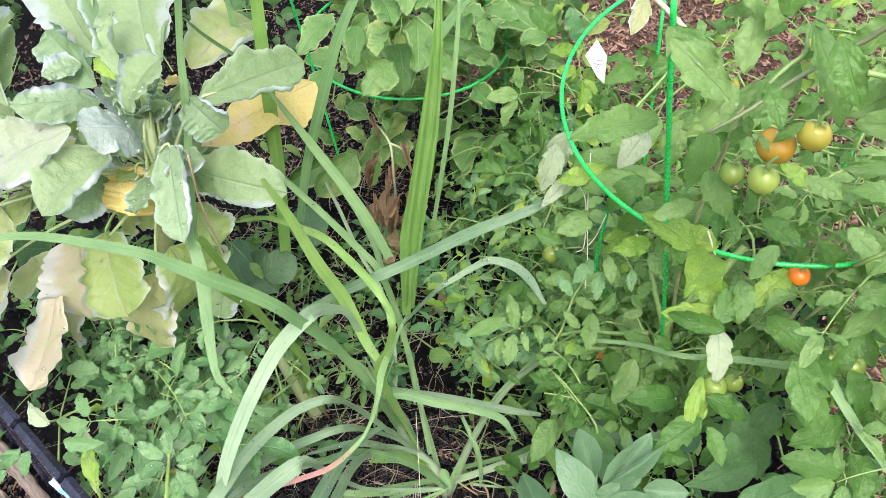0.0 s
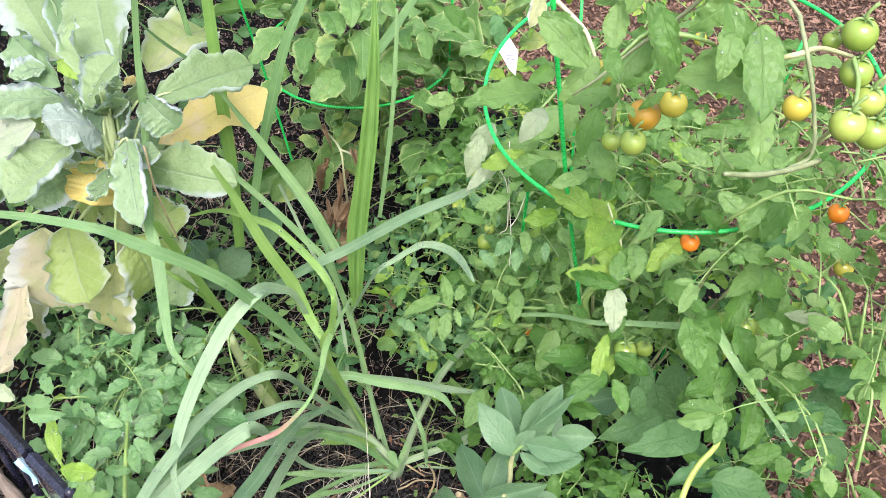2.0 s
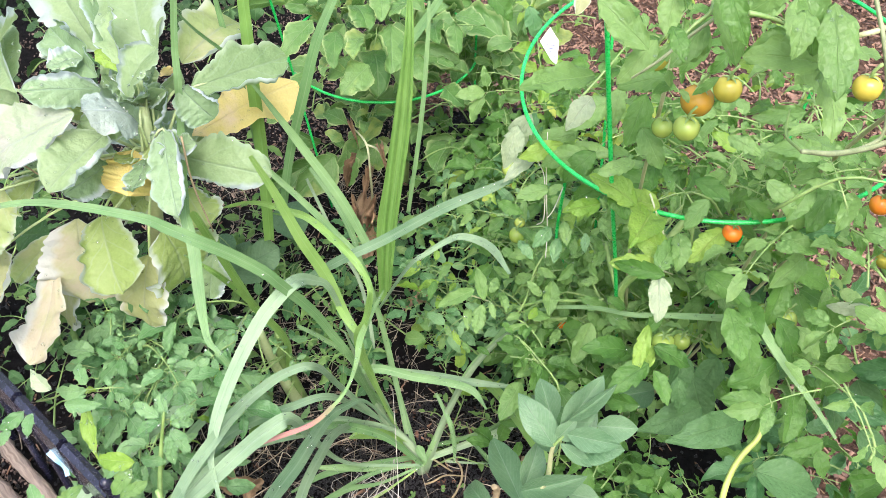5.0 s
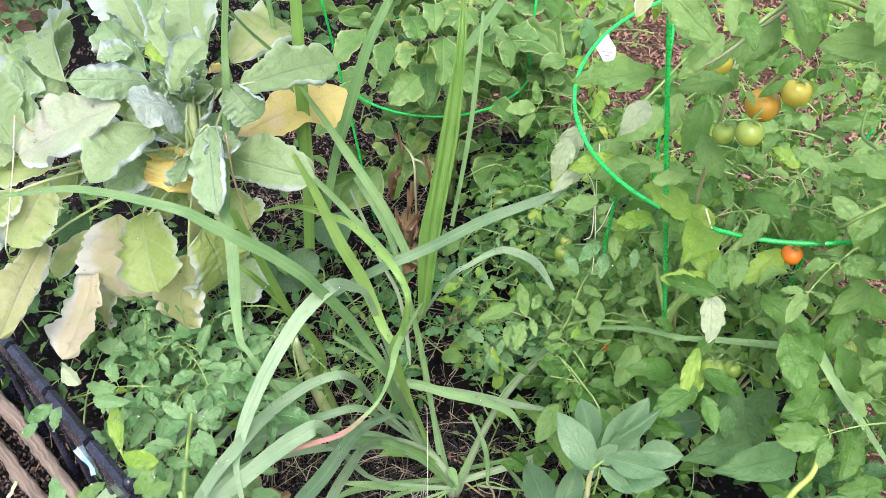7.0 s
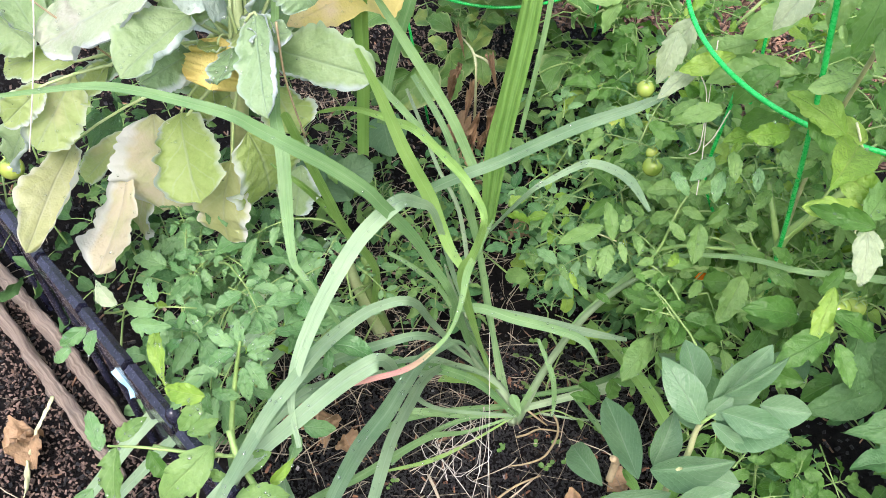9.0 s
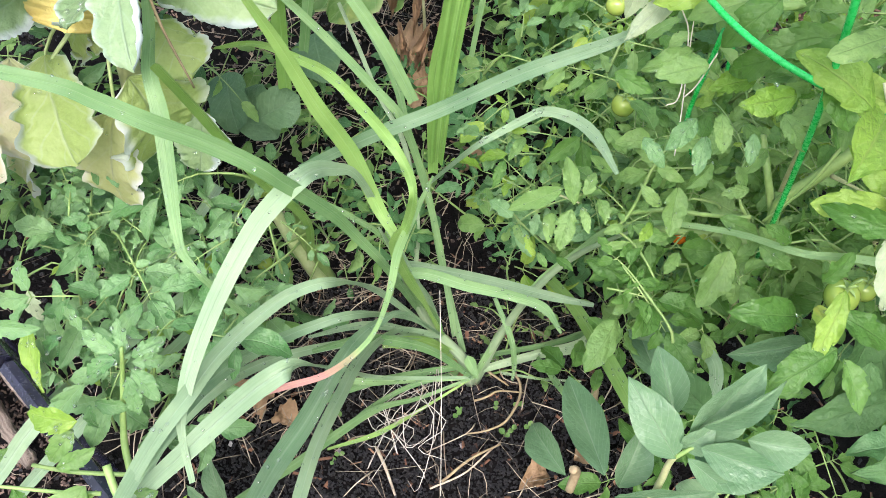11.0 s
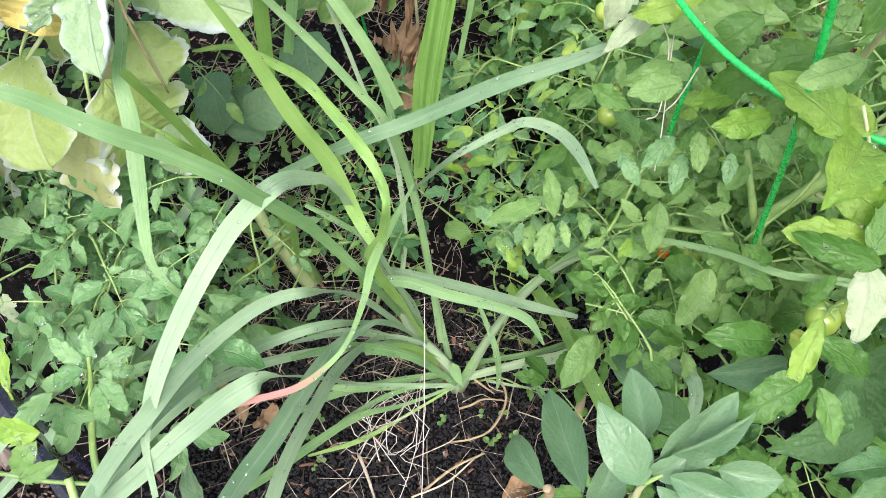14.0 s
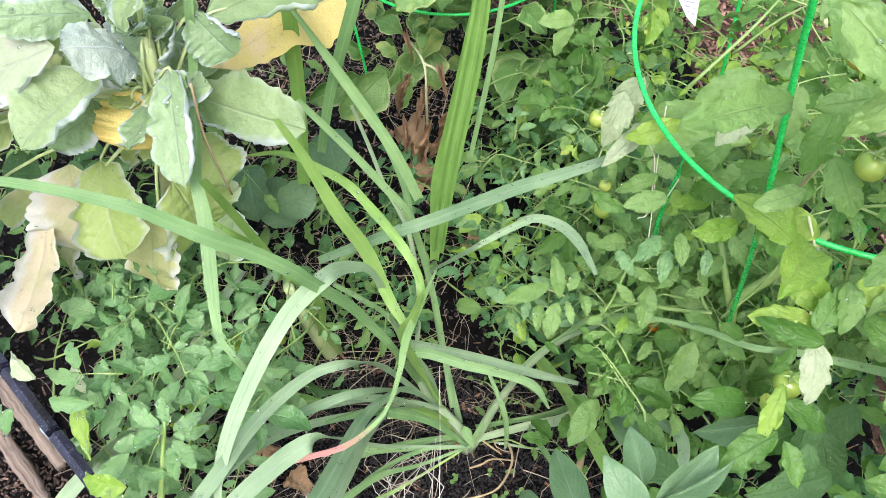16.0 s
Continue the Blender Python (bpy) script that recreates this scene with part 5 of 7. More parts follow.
def foliage(parent, count, where, size, length, material, shapes=SMALL, pairs=2, name="foliage", spread=0.45, single=False):
    leaves, stalks = [], []
    for _ in range(count):
        p = where()
        a = rng.uniform(0, 2 * math.pi)
        extra = []
        if rng.uniform() < 0.3:
            q = np.asarray(p) - np.array((math.cos(a), math.sin(a), 0.4)) * rng.uniform(0.03, 0.09)
            extra = [tube([q - UP * 0.02, q * 0.5 + np.asarray(p) * 0.5 + rng.normal(0, 0.006, 3), p], (0.0018, 0.0014, 0.0010), 7, 5)]
        l, st = compound(p, (math.cos(a), math.sin(a), rng.uniform(-0.2, 0.5)), UP + (0, -0.35, 0) + rng.normal(0, spread, 3), length * rng.uniform(0.6, 1.2), size * rng.uniform(0.55, 1.35), pairs, shapes)
        if single:
            v, f, u = join(l)
            v2, f2, u2 = join(st + extra)
            me = mesh_of("compound_leaf", list(v) + list(v2), list(f) + [tuple(i + len(v) for i in q) for q in f2], material, list(u) + list(u2))
            me.materials.append(STEM)
            me.polygons.foreach_set("material_index", np.array([0] * len(f) + [1] * len(f2), dtype=np.int32))
            part("compound_leaf", me, parent)
        else:
            leaves += l
            stalks += st + extra
    if not single:
        v, f, u = join(leaves)
        tagged(part(name, mesh_of(name, v, f, material, u), parent), kind="stuff")
        v, f, u = join(stalks)
        tagged(part("petiole_mass", mesh_of("petiole_mass", v, f, STEM, u), parent), kind="stuff")


def between(x0, x1, y0, y1, z0, z1):
    return lambda: (rng.uniform(x0, x1), rng.uniform(y0, y1), rng.uniform(z0, z1))


tomato = thing("tomato_plant", (0.33, 0.80, 0.0), "bushy cherry tomato plant with green, yellow and orange fruit", "tomato plant", "tomato plants")
foliage(tomato, 80, between(0.12, 0.62, 0.62, 1.15, 0.10, 0.42), 0.030, 0.06, TOMATO)
foliage(tomato, 24, between(0.12, 0.62, 0.62, 1.15, 0.20, 0.44), 0.034, 0.06, TOMATO, BIG)
foliage(tomato, 35, between(0.12, 0.62, 0.75, 1.15, 0.20, 0.48), 0.034, 0.06, TOMATO_LIGHT)
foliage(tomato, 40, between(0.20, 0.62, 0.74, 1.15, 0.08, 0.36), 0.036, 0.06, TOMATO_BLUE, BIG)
foliage(tomato, 84, between(0.28, 0.60, 0.74, 1.08, 0.42, 0.64), 0.030, 0.065, TOMATO)
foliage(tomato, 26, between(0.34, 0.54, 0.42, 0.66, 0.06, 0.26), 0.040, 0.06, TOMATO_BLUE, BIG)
# Lighter green paints in the light this shaded filler lacks.
foliage(tomato, 52, between(0.12, 0.36, 0.62, 0.84, 0.34, 0.46), 0.026, 0.055, TOMATO_LIGHT, SMALL, 3, single=True)
foliage(tomato, 28, between(0.10, 0.36, 0.62, 0.84, 0.30, 0.42), 0.028, 0.055, TOMATO, SMALL, 3, single=True)
foliage(tomato, 46, between(0.22, 0.50, 0.64, 1.0, 0.56, 0.74), 0.025, 0.055, TOMATO_LIGHT, SMALL, 2, single=True)
foliage(tomato, 28, between(0.19, 0.34, 0.48, 0.66, 0.08, 0.32), 0.032, 0.06, TOMATO, SMALL, 2)
foliage(tomato, 24, between(0.42, 0.60, 0.42, 0.62, 0.12, 0.40), 0.034, 0.06, TOMATO, SMALL, 2)
foliage(tomato, 60, between(0.32, 0.62, 0.42, 0.75, 0.58, 0.80), 0.032, 0.07, TOMATO_LIGHT, single=True)
foliage(tomato, 74, between(0.12, 0.60, 0.72, 1.35, 0.2, 0.58), 0.029, 0.06, TOMATO_YELLOW)
for pts in ([(0.33, 0.8, 0), (0.36, 0.72, 0.3), (0.38, 0.66, 0.62), (0.35, 0.48, 0.92)], [(0.33, 0.8, 0), (0.28, 0.75, 0.3), (0.24, 0.7, 0.55), (0.20, 0.58, 0.85)], [(0.33, 0.8, 0), (0.45, 0.8, 0.3), (0.52, 0.75, 0.6), (0.5, 0.62, 0.85)]):
    stem(tomato, pts, (0.0026, 0.0022, 0.002, 0.0018), STEM_TAN)
stem(tomato, [(0.221, 0.664, 0.473), (0.246, 0.674, 0.513), (0.264, 0.688, 0.556), (0.288, 0.700, 0.586)], (0.0014, 0.0014, 0.0015, 0.0015), STEM)
stem(tomato, [(0.226, 0.631, 0.666), (0.233, 0.617, 0.651), (0.239, 0.605, 0.638), (0.238, 0.590, 0.623), (0.234, 0.573, 0.605)], (0.0010, 0.0011, 0.0011, 0.0010, 0.0008), STEM_PALE, "leaf_stalk")
stem(tomato, [(0.164, 0.738, 0.830), (0.194, 0.716, 0.809), (0.202, 0.704, 0.798), (0.210, 0.698, 0.778)], (0.0024, 0.0022, 0.0020, 0.0016), STEM_PALE)
stem(tomato, [(0.186, 0.431, 0.978), (0.195, 0.429, 0.977), (0.209, 0.435, 0.969)], (0.0016, 0.0014, 0.0010), STEM, "branch")
stem(tomato, [(0.174, 0.499, 0.918), (0.186, 0.507, 0.926), (0.195, 0.512, 0.931), (0.201, 0.529, 0.934)], (0.0012, 0.0014, 0.0014, 0.0012), STEM, "branch")
stem(tomato, [(0.193, 0.338, 0.957), (0.217, 0.352, 0.944), (0.243, 0.369, 0.933), (0.272, 0.394, 0.918)], (0.0012, 0.0016, 0.0016, 0.0016), STEM_GREY, "cut_branch")
stem(tomato, [(0.227, 0.410, 0.973), (0.240, 0.400, 0.985), (0.260, 0.415, 0.979), (0.287, 0.428, 0.965)], (0.0012, 0.0016, 0.0015, 0.0012), STEM_TAN, "branch")
stem(tomato, [(0.287, 0.428, 0.965), (0.290, 0.419, 0.956), (0.283, 0.400, 0.951)], (0.0015, 0.0014, 0.0011), STEM, "fruit_stalk")
stem(tomato, [(0.351, 0.506, 0.493), (0.340, 0.480, 0.495), (0.333, 0.468, 0.490), (0.316, 0.454, 0.483), (0.304, 0.440, 0.476), (0.295, 0.424, 0.467), (0.286, 0.400, 0.457)], (0.0016, 0.0024, 0.0027, 0.003, 0.003, 0.0032, 0.0034), SHOOT, "shoot", "thick yellow-green bare shoot", n=30)

stem(tomato, [(0.303, 0.711, 0.560), (0.277, 0.694, 0.530), (0.258, 0.690, 0.500), (0.239, 0.687, 0.460), (0.252, 0.683, 0.400)], (0.0042, 0.0045, 0.0048, 0.0050, 0.0052), STEM, "branch", "thick pale green branching stem", n=30)
stem(tomato, [(0.221, 0.729, 0.500), (0.228, 0.706, 0.480), (0.239, 0.689, 0.450)], (0.0030, 0.0032, 0.0034), STEM, "branch")
stem(tomato, [(0.150, 0.727, 0.360), (0.190, 0.713, 0.380), (0.253, 0.688, 0.400)], (0.0036, 0.0040, 0.0042), STEM, "branch")
stem(tomato, [(0.269, 0.691, 0.500), (0.283, 0.660, 0.520)], (0.0020, 0.0006), STEM_TAN, "cut_branch")

stem(tomato, [(0.241, 0.413, 1.000), (0.248, 0.396, 0.978), (0.256, 0.390, 0.954), (0.260, 0.384, 0.931), (0.248, 0.383, 0.921)], (0.0012, 0.0013, 0.0012, 0.0011, 0.0009), STEM_GREY, "branch", n=24)
stem(tomato, [(0.144, 0.483, 0.900), (0.158, 0.479, 0.916), (0.177, 0.477, 0.939), (0.199, 0.469, 0.967), (0.208, 0.456, 0.992), (0.216, 0.445, 1.010), (0.226, 0.434, 1.015), (0.235, 0.421, 1.006), (0.242, 0.412, 0.999)], (0.0008, 0.0010, 0.0011, 0.0013, 0.0014, 0.0016, 0.0013, 0.0012, 0.0012), STEM_GREY, "branch", "bare greyish arching tomato stem", n=40)
stem(tomato, [(0.231, 0.437, 0.909), (0.226, 0.421, 0.902), (0.226, 0.399, 0.908)], (0.0006, 0.0010, 0.0010), STEM, "cut_branch")


def fruit(place, r, material, label="", calyx=True, plant=None):
    seg, rings = 18, 12
    verts, faces = [], []
    for i in range(rings + 1):
        th = math.pi * i / rings
        for j in range(seg):
            ph = 2 * math.pi * j / seg
            rr = r * math.sin(th) * (1 + 0.015 * math.cos(5 * ph))
            verts.append((place[0] + rr * math.cos(ph), place[1] + rr * math.sin(ph), place[2] + r * 0.96 * math.cos(th) - 0.12 * r * math.exp(-(th / 0.35) ** 2)))
    for i in range(rings):
        for j in range(seg):
            q, q2 = i * seg + j, i * seg + (j + 1) % seg
            faces.append((q, q + seg, q2 + seg, q2))
    ob = part("tomato", mesh_of("tomato", verts, faces, material), plant or tomato, label)
    if calyx:
        top = np.asarray(place) + UP * r * 0.86
        pieces = []
        for k in range(5):
            a = k * 1.257 + rng.uniform(0, 0.5)
            d = np.array((math.cos(a), math.sin(a), -0.1))
            pieces.append(set_leaf(leaf_shape("lance", 6, 2, 0.1, 0.3, 0.0), top, top + d * r * 0.72 + UP * r * rng.uniform(-0.1, 0.3), r * 0.22, UP))
        pieces.append(tube([top, top + (0, 0, r * 0.5), top + (r * 0.4, 0, r * 1.1)], (0.0011, 0.0011), 6, 5))
        v, f, u = join(pieces)
        part("calyx", mesh_of("calyx", v, f, STEM, u), ob)
    return ob


for place, r, mat, label in (
        ((0.389, 0.595, 0.518), .0132, FRUIT_GREEN, "green cherry tomato"), ((0.375, 0.614, 0.507), .011, FRUIT_GREEN, "green cherry tomato"),
        ((0.291, 0.437, 0.974), .0100, FRUIT_GREEN, "pale green cherry tomato"), ((0.279, 0.393, 0.944), .0100, FRUIT_GREEN, "pale green cherry tomato"),
        ((0.255, 0.408, 0.945), .0080, FRUIT_YELLOW, "yellowing cherry tomato"), ((0.294, 0.430, 0.953), .0093, FRUIT_GREEN, "green cherry tomato"),
        ((0.301, 0.418, 0.942), .0090, FRUIT_GREEN, "green cherry tomato"), ((0.303, 0.405, 0.929), .0100, FRUIT_GREEN, "green cherry tomato"), ((0.285, 0.452, 0.960), .0056, FRUIT_GREEN, "small green cherry tomato"),
        ((0.203, 0.522, 0.829), .0100, FRUIT_GREEN, "green cherry tomato turning yellow"), ((0.230, 0.533, 0.856), .0104, FRUIT_YELLOW, "yellow cherry tomato"),
        ((0.214, 0.544, 0.838), .0125, FRUIT_ORANGE, "orange cherry tomato"), ((0.196, 0.554, 0.805), .0085, FRUIT_GREEN, "small green cherry tomato"), ((0.199, 0.619, 0.826), .011, FRUIT_YELLOW, "yellow cherry tomato"),
        ((0.310, 0.613, 0.630), .0098, FRUIT_RED, "ripe orange-red cherry tomato"),
        ((0.269, 0.599, 0.475), .0130, FRUIT_GREEN, "green cherry tomato"), ((0.298, 0.619, 0.453), .010, FRUIT_GREEN, "green cherry tomato"),
        ((0.481, 0.618, 0.585), .010, FRUIT_YELLOW, "yellow cherry tomato"), ((0.486, 0.673, 0.611), .011, FRUIT_RED, "ripe orange cherry tomato"), ((0.335, 0.791, 0.748), .007, FRUIT_YELLOW, "small yellow tomato"),
        ((0.133, 0.837, 0.407), .0115, FRUIT_GREEN, "green cherry tomato"), ((0.145, 0.906, 0.364), .008, FRUIT_GREEN, "small green cherry tomato"), ((0.131, 0.962, 0.417), .011, FRUIT_GREEN, "green cherry tomato"),
        ((0.205, 0.704, 0.380), .0095, FRUIT_GREEN, "green cherry tomato"), ((0.185, 0.718, 0.366), .008, FRUIT_RED, "orange cherry tomato"), ((-0.680, 0.873, 0.298), .016, FRUIT_GREEN, "green tomato under the kale")):
    fruit(place, r, mat, label)


def leaflet(parent, base, tip, w, material, label="", lobed=True, **kw):
    r = rng
    if lobed:
        kw = {**dict(lobes=int(r.integers(3, 6)), depth=r.uniform(0.22, 0.42), seed=r.uniform(0, 40), fold=r.uniform(-0.1, 0.3), curl=r.uniform(0.0, 0.5), arch=r.uniform(0.0, 0.14)), **kw}
        shape = tomato_shape(26, 8, **kw)
    else:
        shape = leaf_shape("tomato", 18, 8, 0.06, r.uniform(0.0, 0.3), 0.03, 0.03, 6.0, r.uniform(0, 20), r.uniform(0.0, 0.4), 0.03)
    b, t = np.asarray(base, float), np.asarray(tip, float)
    long = np.linalg.norm(t - b)
    if w > 0.58 * long:
        grow = min(1.35, w / (0.58 * long))
        b, t, w = (b + t) / 2 + (b - t) / 2 * grow, (b + t) / 2 + (t - b) / 2 * grow, min(w, 0.62 * long * grow)
    v, f, u = set_leaf(shape, b, t, w * 1.05, None, r.normal(0, 10))
    return part("leaflet", mesh_of("leaflet", v, f, material, u), parent, label)


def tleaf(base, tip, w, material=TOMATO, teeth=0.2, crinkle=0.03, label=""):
    # High leaflets swap to a lighter green: canopy-top light put into the colour.
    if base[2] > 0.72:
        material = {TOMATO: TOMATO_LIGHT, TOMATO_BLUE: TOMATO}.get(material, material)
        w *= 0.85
    return leaflet(tomato, base, tip, w, material, label, teeth > 0.06, **({"crinkle": crinkle} if teeth > 0.06 else {}))


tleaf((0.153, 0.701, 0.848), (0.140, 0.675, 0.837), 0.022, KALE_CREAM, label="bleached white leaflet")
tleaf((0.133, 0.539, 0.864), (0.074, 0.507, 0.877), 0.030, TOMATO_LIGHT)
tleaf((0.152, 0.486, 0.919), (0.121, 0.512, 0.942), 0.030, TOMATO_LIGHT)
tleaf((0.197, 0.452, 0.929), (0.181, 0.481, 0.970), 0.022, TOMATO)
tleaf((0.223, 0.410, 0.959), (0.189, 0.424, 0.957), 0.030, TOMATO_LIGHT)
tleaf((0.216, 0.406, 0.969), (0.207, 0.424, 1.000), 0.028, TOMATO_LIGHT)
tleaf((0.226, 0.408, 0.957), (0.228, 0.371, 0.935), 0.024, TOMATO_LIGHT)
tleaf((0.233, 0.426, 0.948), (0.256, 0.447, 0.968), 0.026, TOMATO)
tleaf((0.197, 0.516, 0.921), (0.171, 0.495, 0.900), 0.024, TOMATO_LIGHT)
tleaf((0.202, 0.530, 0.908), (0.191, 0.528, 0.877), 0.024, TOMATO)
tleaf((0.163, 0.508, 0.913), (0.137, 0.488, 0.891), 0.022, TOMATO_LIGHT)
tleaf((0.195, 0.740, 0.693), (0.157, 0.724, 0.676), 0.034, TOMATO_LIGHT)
tleaf((0.214, 0.738, 0.625), (0.134, 0.754, 0.623), 0.025, TOMATO_LIGHT)
tleaf((0.113, 0.789, 0.625), (0.098, 0.750, 0.601), 0.030, TOMATO_PALE)
tleaf((0.160, 0.751, 0.632), (0.111, 0.741, 0.620), 0.026, TOMATO_YELLOW)
tleaf((0.225, 0.695, 0.639), (0.179, 0.699, 0.627), 0.029, TOMATO)
tleaf((0.200, 0.592, 0.689), (0.164, 0.612, 0.706), 0.030, TOMATO_YELLOW)
tleaf((0.222, 0.606, 0.661), (0.197, 0.566, 0.663), 0.034, TOMATO_YELLOW, teeth=0.05)
tleaf((0.223, 0.553, 0.651), (0.177, 0.556, 0.652), 0.024, TOMATO_YELLOW)
tleaf((0.221, 0.544, 0.657), (0.239, 0.569, 0.667), 0.040, TOMATO_LIGHT)
tleaf((0.219, 0.537, 0.649), (0.217, 0.504, 0.631), 0.026, TOMATO_PALE, label="bleached pale leaflet")
tleaf((0.216, 0.558, 0.516), (0.168, 0.549, 0.533), 0.028, TOMATO)
tleaf((0.228, 0.551, 0.566), (0.212, 0.510, 0.539), 0.018, TOMATO_YELLOW)
tleaf((0.228, 0.524, 0.539), (0.184, 0.499, 0.527), 0.030, TOMATO)
tleaf((0.233, 0.519, 0.535), (0.244, 0.488, 0.519), 0.020, TOMATO)
tleaf((0.300, 0.547, 0.592), (0.306, 0.501, 0.576), 0.032, TOMATO)
tleaf((0.325, 0.563, 0.581), (0.327, 0.532, 0.580), 0.030, TOMATO)
tleaf((0.292, 0.599, 0.587), (0.320, 0.563, 0.581), 0.030, TOMATO)
tleaf((0.298, 0.613, 0.629), (0.270, 0.591, 0.621), 0.030, TOMATO_YELLOW)
tleaf((0.381, 0.595, 0.615), (0.341, 0.563, 0.610), 0.026, TOMATO_LIGHT)
tleaf((0.452, 0.562, 0.572), (0.410, 0.573, 0.567), 0.018, TOMATO_PALE)
tleaf((0.464, 0.533, 0.558), (0.445, 0.550, 0.546), 0.030, TOMATO_BLUE)
tleaf((0.478, 0.545, 0.570), (0.464, 0.513, 0.553), 0.016, TOMATO_YELLOW)
tleaf((0.507, 0.532, 0.503), (0.458, 0.549, 0.489), 0.036, TOMATO_BLUE)
tleaf((0.375, 0.543, 0.565), (0.388, 0.517, 0.553), 0.024, TOMATO_LIGHT)
tleaf((0.398, 0.513, 0.550), (0.423, 0.514, 0.552), 0.028, TOMATO_LIGHT)
tleaf((0.347, 0.520, 0.541), (0.310, 0.500, 0.533), 0.034, TOMATO)
tleaf((0.344, 0.489, 0.510), (0.305, 0.498, 0.517), 0.034, TOMATO)
tleaf((0.369, 0.496, 0.518), (0.356, 0.458, 0.508), 0.030, TOMATO)
tleaf((0.425, 0.517, 0.485), (0.467, 0.488, 0.487), 0.036, TOMATO_BLUE)
tleaf((0.316, 0.476, 0.510), (0.234, 0.446, 0.520), 0.034, BROAD, teeth=0, crinkle=0.02)
tleaf((0.309, 0.415, 0.521), (0.371, 0.399, 0.507), 0.036, BROAD, teeth=0, crinkle=0.02)
tleaf((0.299, 0.562, 0.454), (0.311, 0.527, 0.420), 0.036, BROAD, teeth=0, crinkle=0.02)
tleaf((0.228, 0.573, 0.488), (0.184, 0.586, 0.475), 0.024, TOMATO)
tleaf((0.202, 0.654, 0.445), (0.180, 0.612, 0.420), 0.030, TOMATO_LIGHT)
tleaf((0.230, 0.672, 0.407), (0.209, 0.639, 0.388), 0.022, TOMATO_LIGHT)
tleaf((0.141, 0.666, 0.373), (0.097, 0.682, 0.373), 0.024, TOMATO)
tleaf((0.146, 0.731, 0.588), (0.110, 0.715, 0.580), 0.018, TOMATO_LIGHT)
tleaf((0.140, 0.784, 0.597), (0.101, 0.727, 0.611), 0.020, TOMATO_PALE)
tleaf((0.189, 0.732, 0.633), (0.133, 0.732, 0.618), 0.029, TOMATO_LIGHT)
tleaf((0.200, 0.716, 0.600), (0.172, 0.718, 0.579), 0.026, TOMATO)
tleaf((0.194, 0.730, 0.561), (0.168, 0.724, 0.559), 0.024, TOMATO_YELLOW)
tleaf((0.223, 0.722, 0.579), (0.209, 0.697, 0.564), 0.016, TOMATO_LIGHT)
tleaf((0.243, 0.677, 0.639), (0.199, 0.682, 0.629), 0.033, TOMATO)
tleaf((0.232, 0.622, 0.658), (0.201, 0.647, 0.651), 0.028, TOMATO_YELLOW)
tleaf((0.229, 0.571, 0.651), (0.204, 0.585, 0.660), 0.024, TOMATO_YELLOW, teeth=0.05)
tleaf((0.224, 0.535, 0.653), (0.181, 0.553, 0.654), 0.020, TOMATO)
tleaf((0.229, 0.530, 0.461), (0.203, 0.548, 0.451), 0.030, TOMATO)
tleaf((0.235, 0.540, 0.515), (0.234, 0.568, 0.508), 0.022, TOMATO_YELLOW)
tleaf((0.299, 0.528, 0.457), (0.229, 0.505, 0.446), 0.032, BROAD, teeth=0, crinkle=0.02)
tleaf((0.070, 0.712, 0.439), (0.024, 0.692, 0.430), 0.020, TOMATO_LIGHT)
tleaf((0.081, 0.706, 0.424), (0.072, 0.742, 0.446), 0.018, TOMATO_LIGHT)
tleaf((0.089, 0.709, 0.437), (0.097, 0.726, 0.446), 0.014, TOMATO_LIGHT)
tleaf((0.079, 0.702, 0.421), (0.070, 0.673, 0.404), 0.022, TOMATO_LIGHT)
tleaf((0.176, 0.708, 0.479), (0.177, 0.705, 0.453), 0.018, TOMATO_LIGHT)
tleaf((0.184, 0.720, 0.486), (0.199, 0.733, 0.493), 0.014, TOMATO_LIGHT)
tleaf((0.175, 0.735, 0.472), (0.187, 0.756, 0.484), 0.022, TOMATO)
tleaf((0.158, 0.730, 0.446), (0.131, 0.765, 0.445), 0.020, TOMATO_LIGHT)

tleaf((0.192, 0.593, 0.739), (0.158, 0.577, 0.737), 0.022, TOMATO)
tleaf((0.131, 0.651, 0.654), (0.100, 0.639, 0.655), 0.020, TOMATO_LIGHT)
tleaf((0.175, 0.625, 0.658), (0.148, 0.614, 0.660), 0.022, TOMATO_YELLOW)
tleaf((0.205, 0.574, 0.749), (0.199, 0.553, 0.742), 0.014, TOMATO_BLUE)
tleaf((0.212, 0.574, 0.749), (0.217, 0.551, 0.741), 0.014, TOMATO_BLUE)
tleaf((0.242, 0.572, 0.665), (0.240, 0.547, 0.654), 0.022, TOMATO_LIGHT)
tleaf((0.108, 0.658, 0.576), (0.123, 0.638, 0.570), 0.014, SEEDLING)
tleaf((0.153, 0.657, 0.605), (0.153, 0.632, 0.594), 0.015, TOMATO_LIGHT)
tleaf((0.141, 0.666, 0.585), (0.124, 0.648, 0.580), 0.018, SEEDLING)
tleaf((0.150, 0.659, 0.579), (0.143, 0.634, 0.567), 0.015, SEEDLING)
tleaf((0.175, 0.648, 0.597), (0.173, 0.627, 0.590), 0.012, SEEDLING)
tleaf((0.091, 0.709, 0.583), (0.113, 0.693, 0.582), 0.018, TOMATO)
tleaf((0.186, 0.643, 0.621), (0.198, 0.622, 0.614), 0.016, TOMATO_LIGHT)
tleaf((0.260, 0.608, 0.701), (0.283, 0.589, 0.697), 0.022, TOMATO)
tleaf((0.267, 0.590, 0.767), (0.292, 0.573, 0.766), 0.022, TOMATO_LIGHT)
tleaf((0.300, 0.562, 0.741), (0.320, 0.539, 0.733), 0.024, TOMATO)
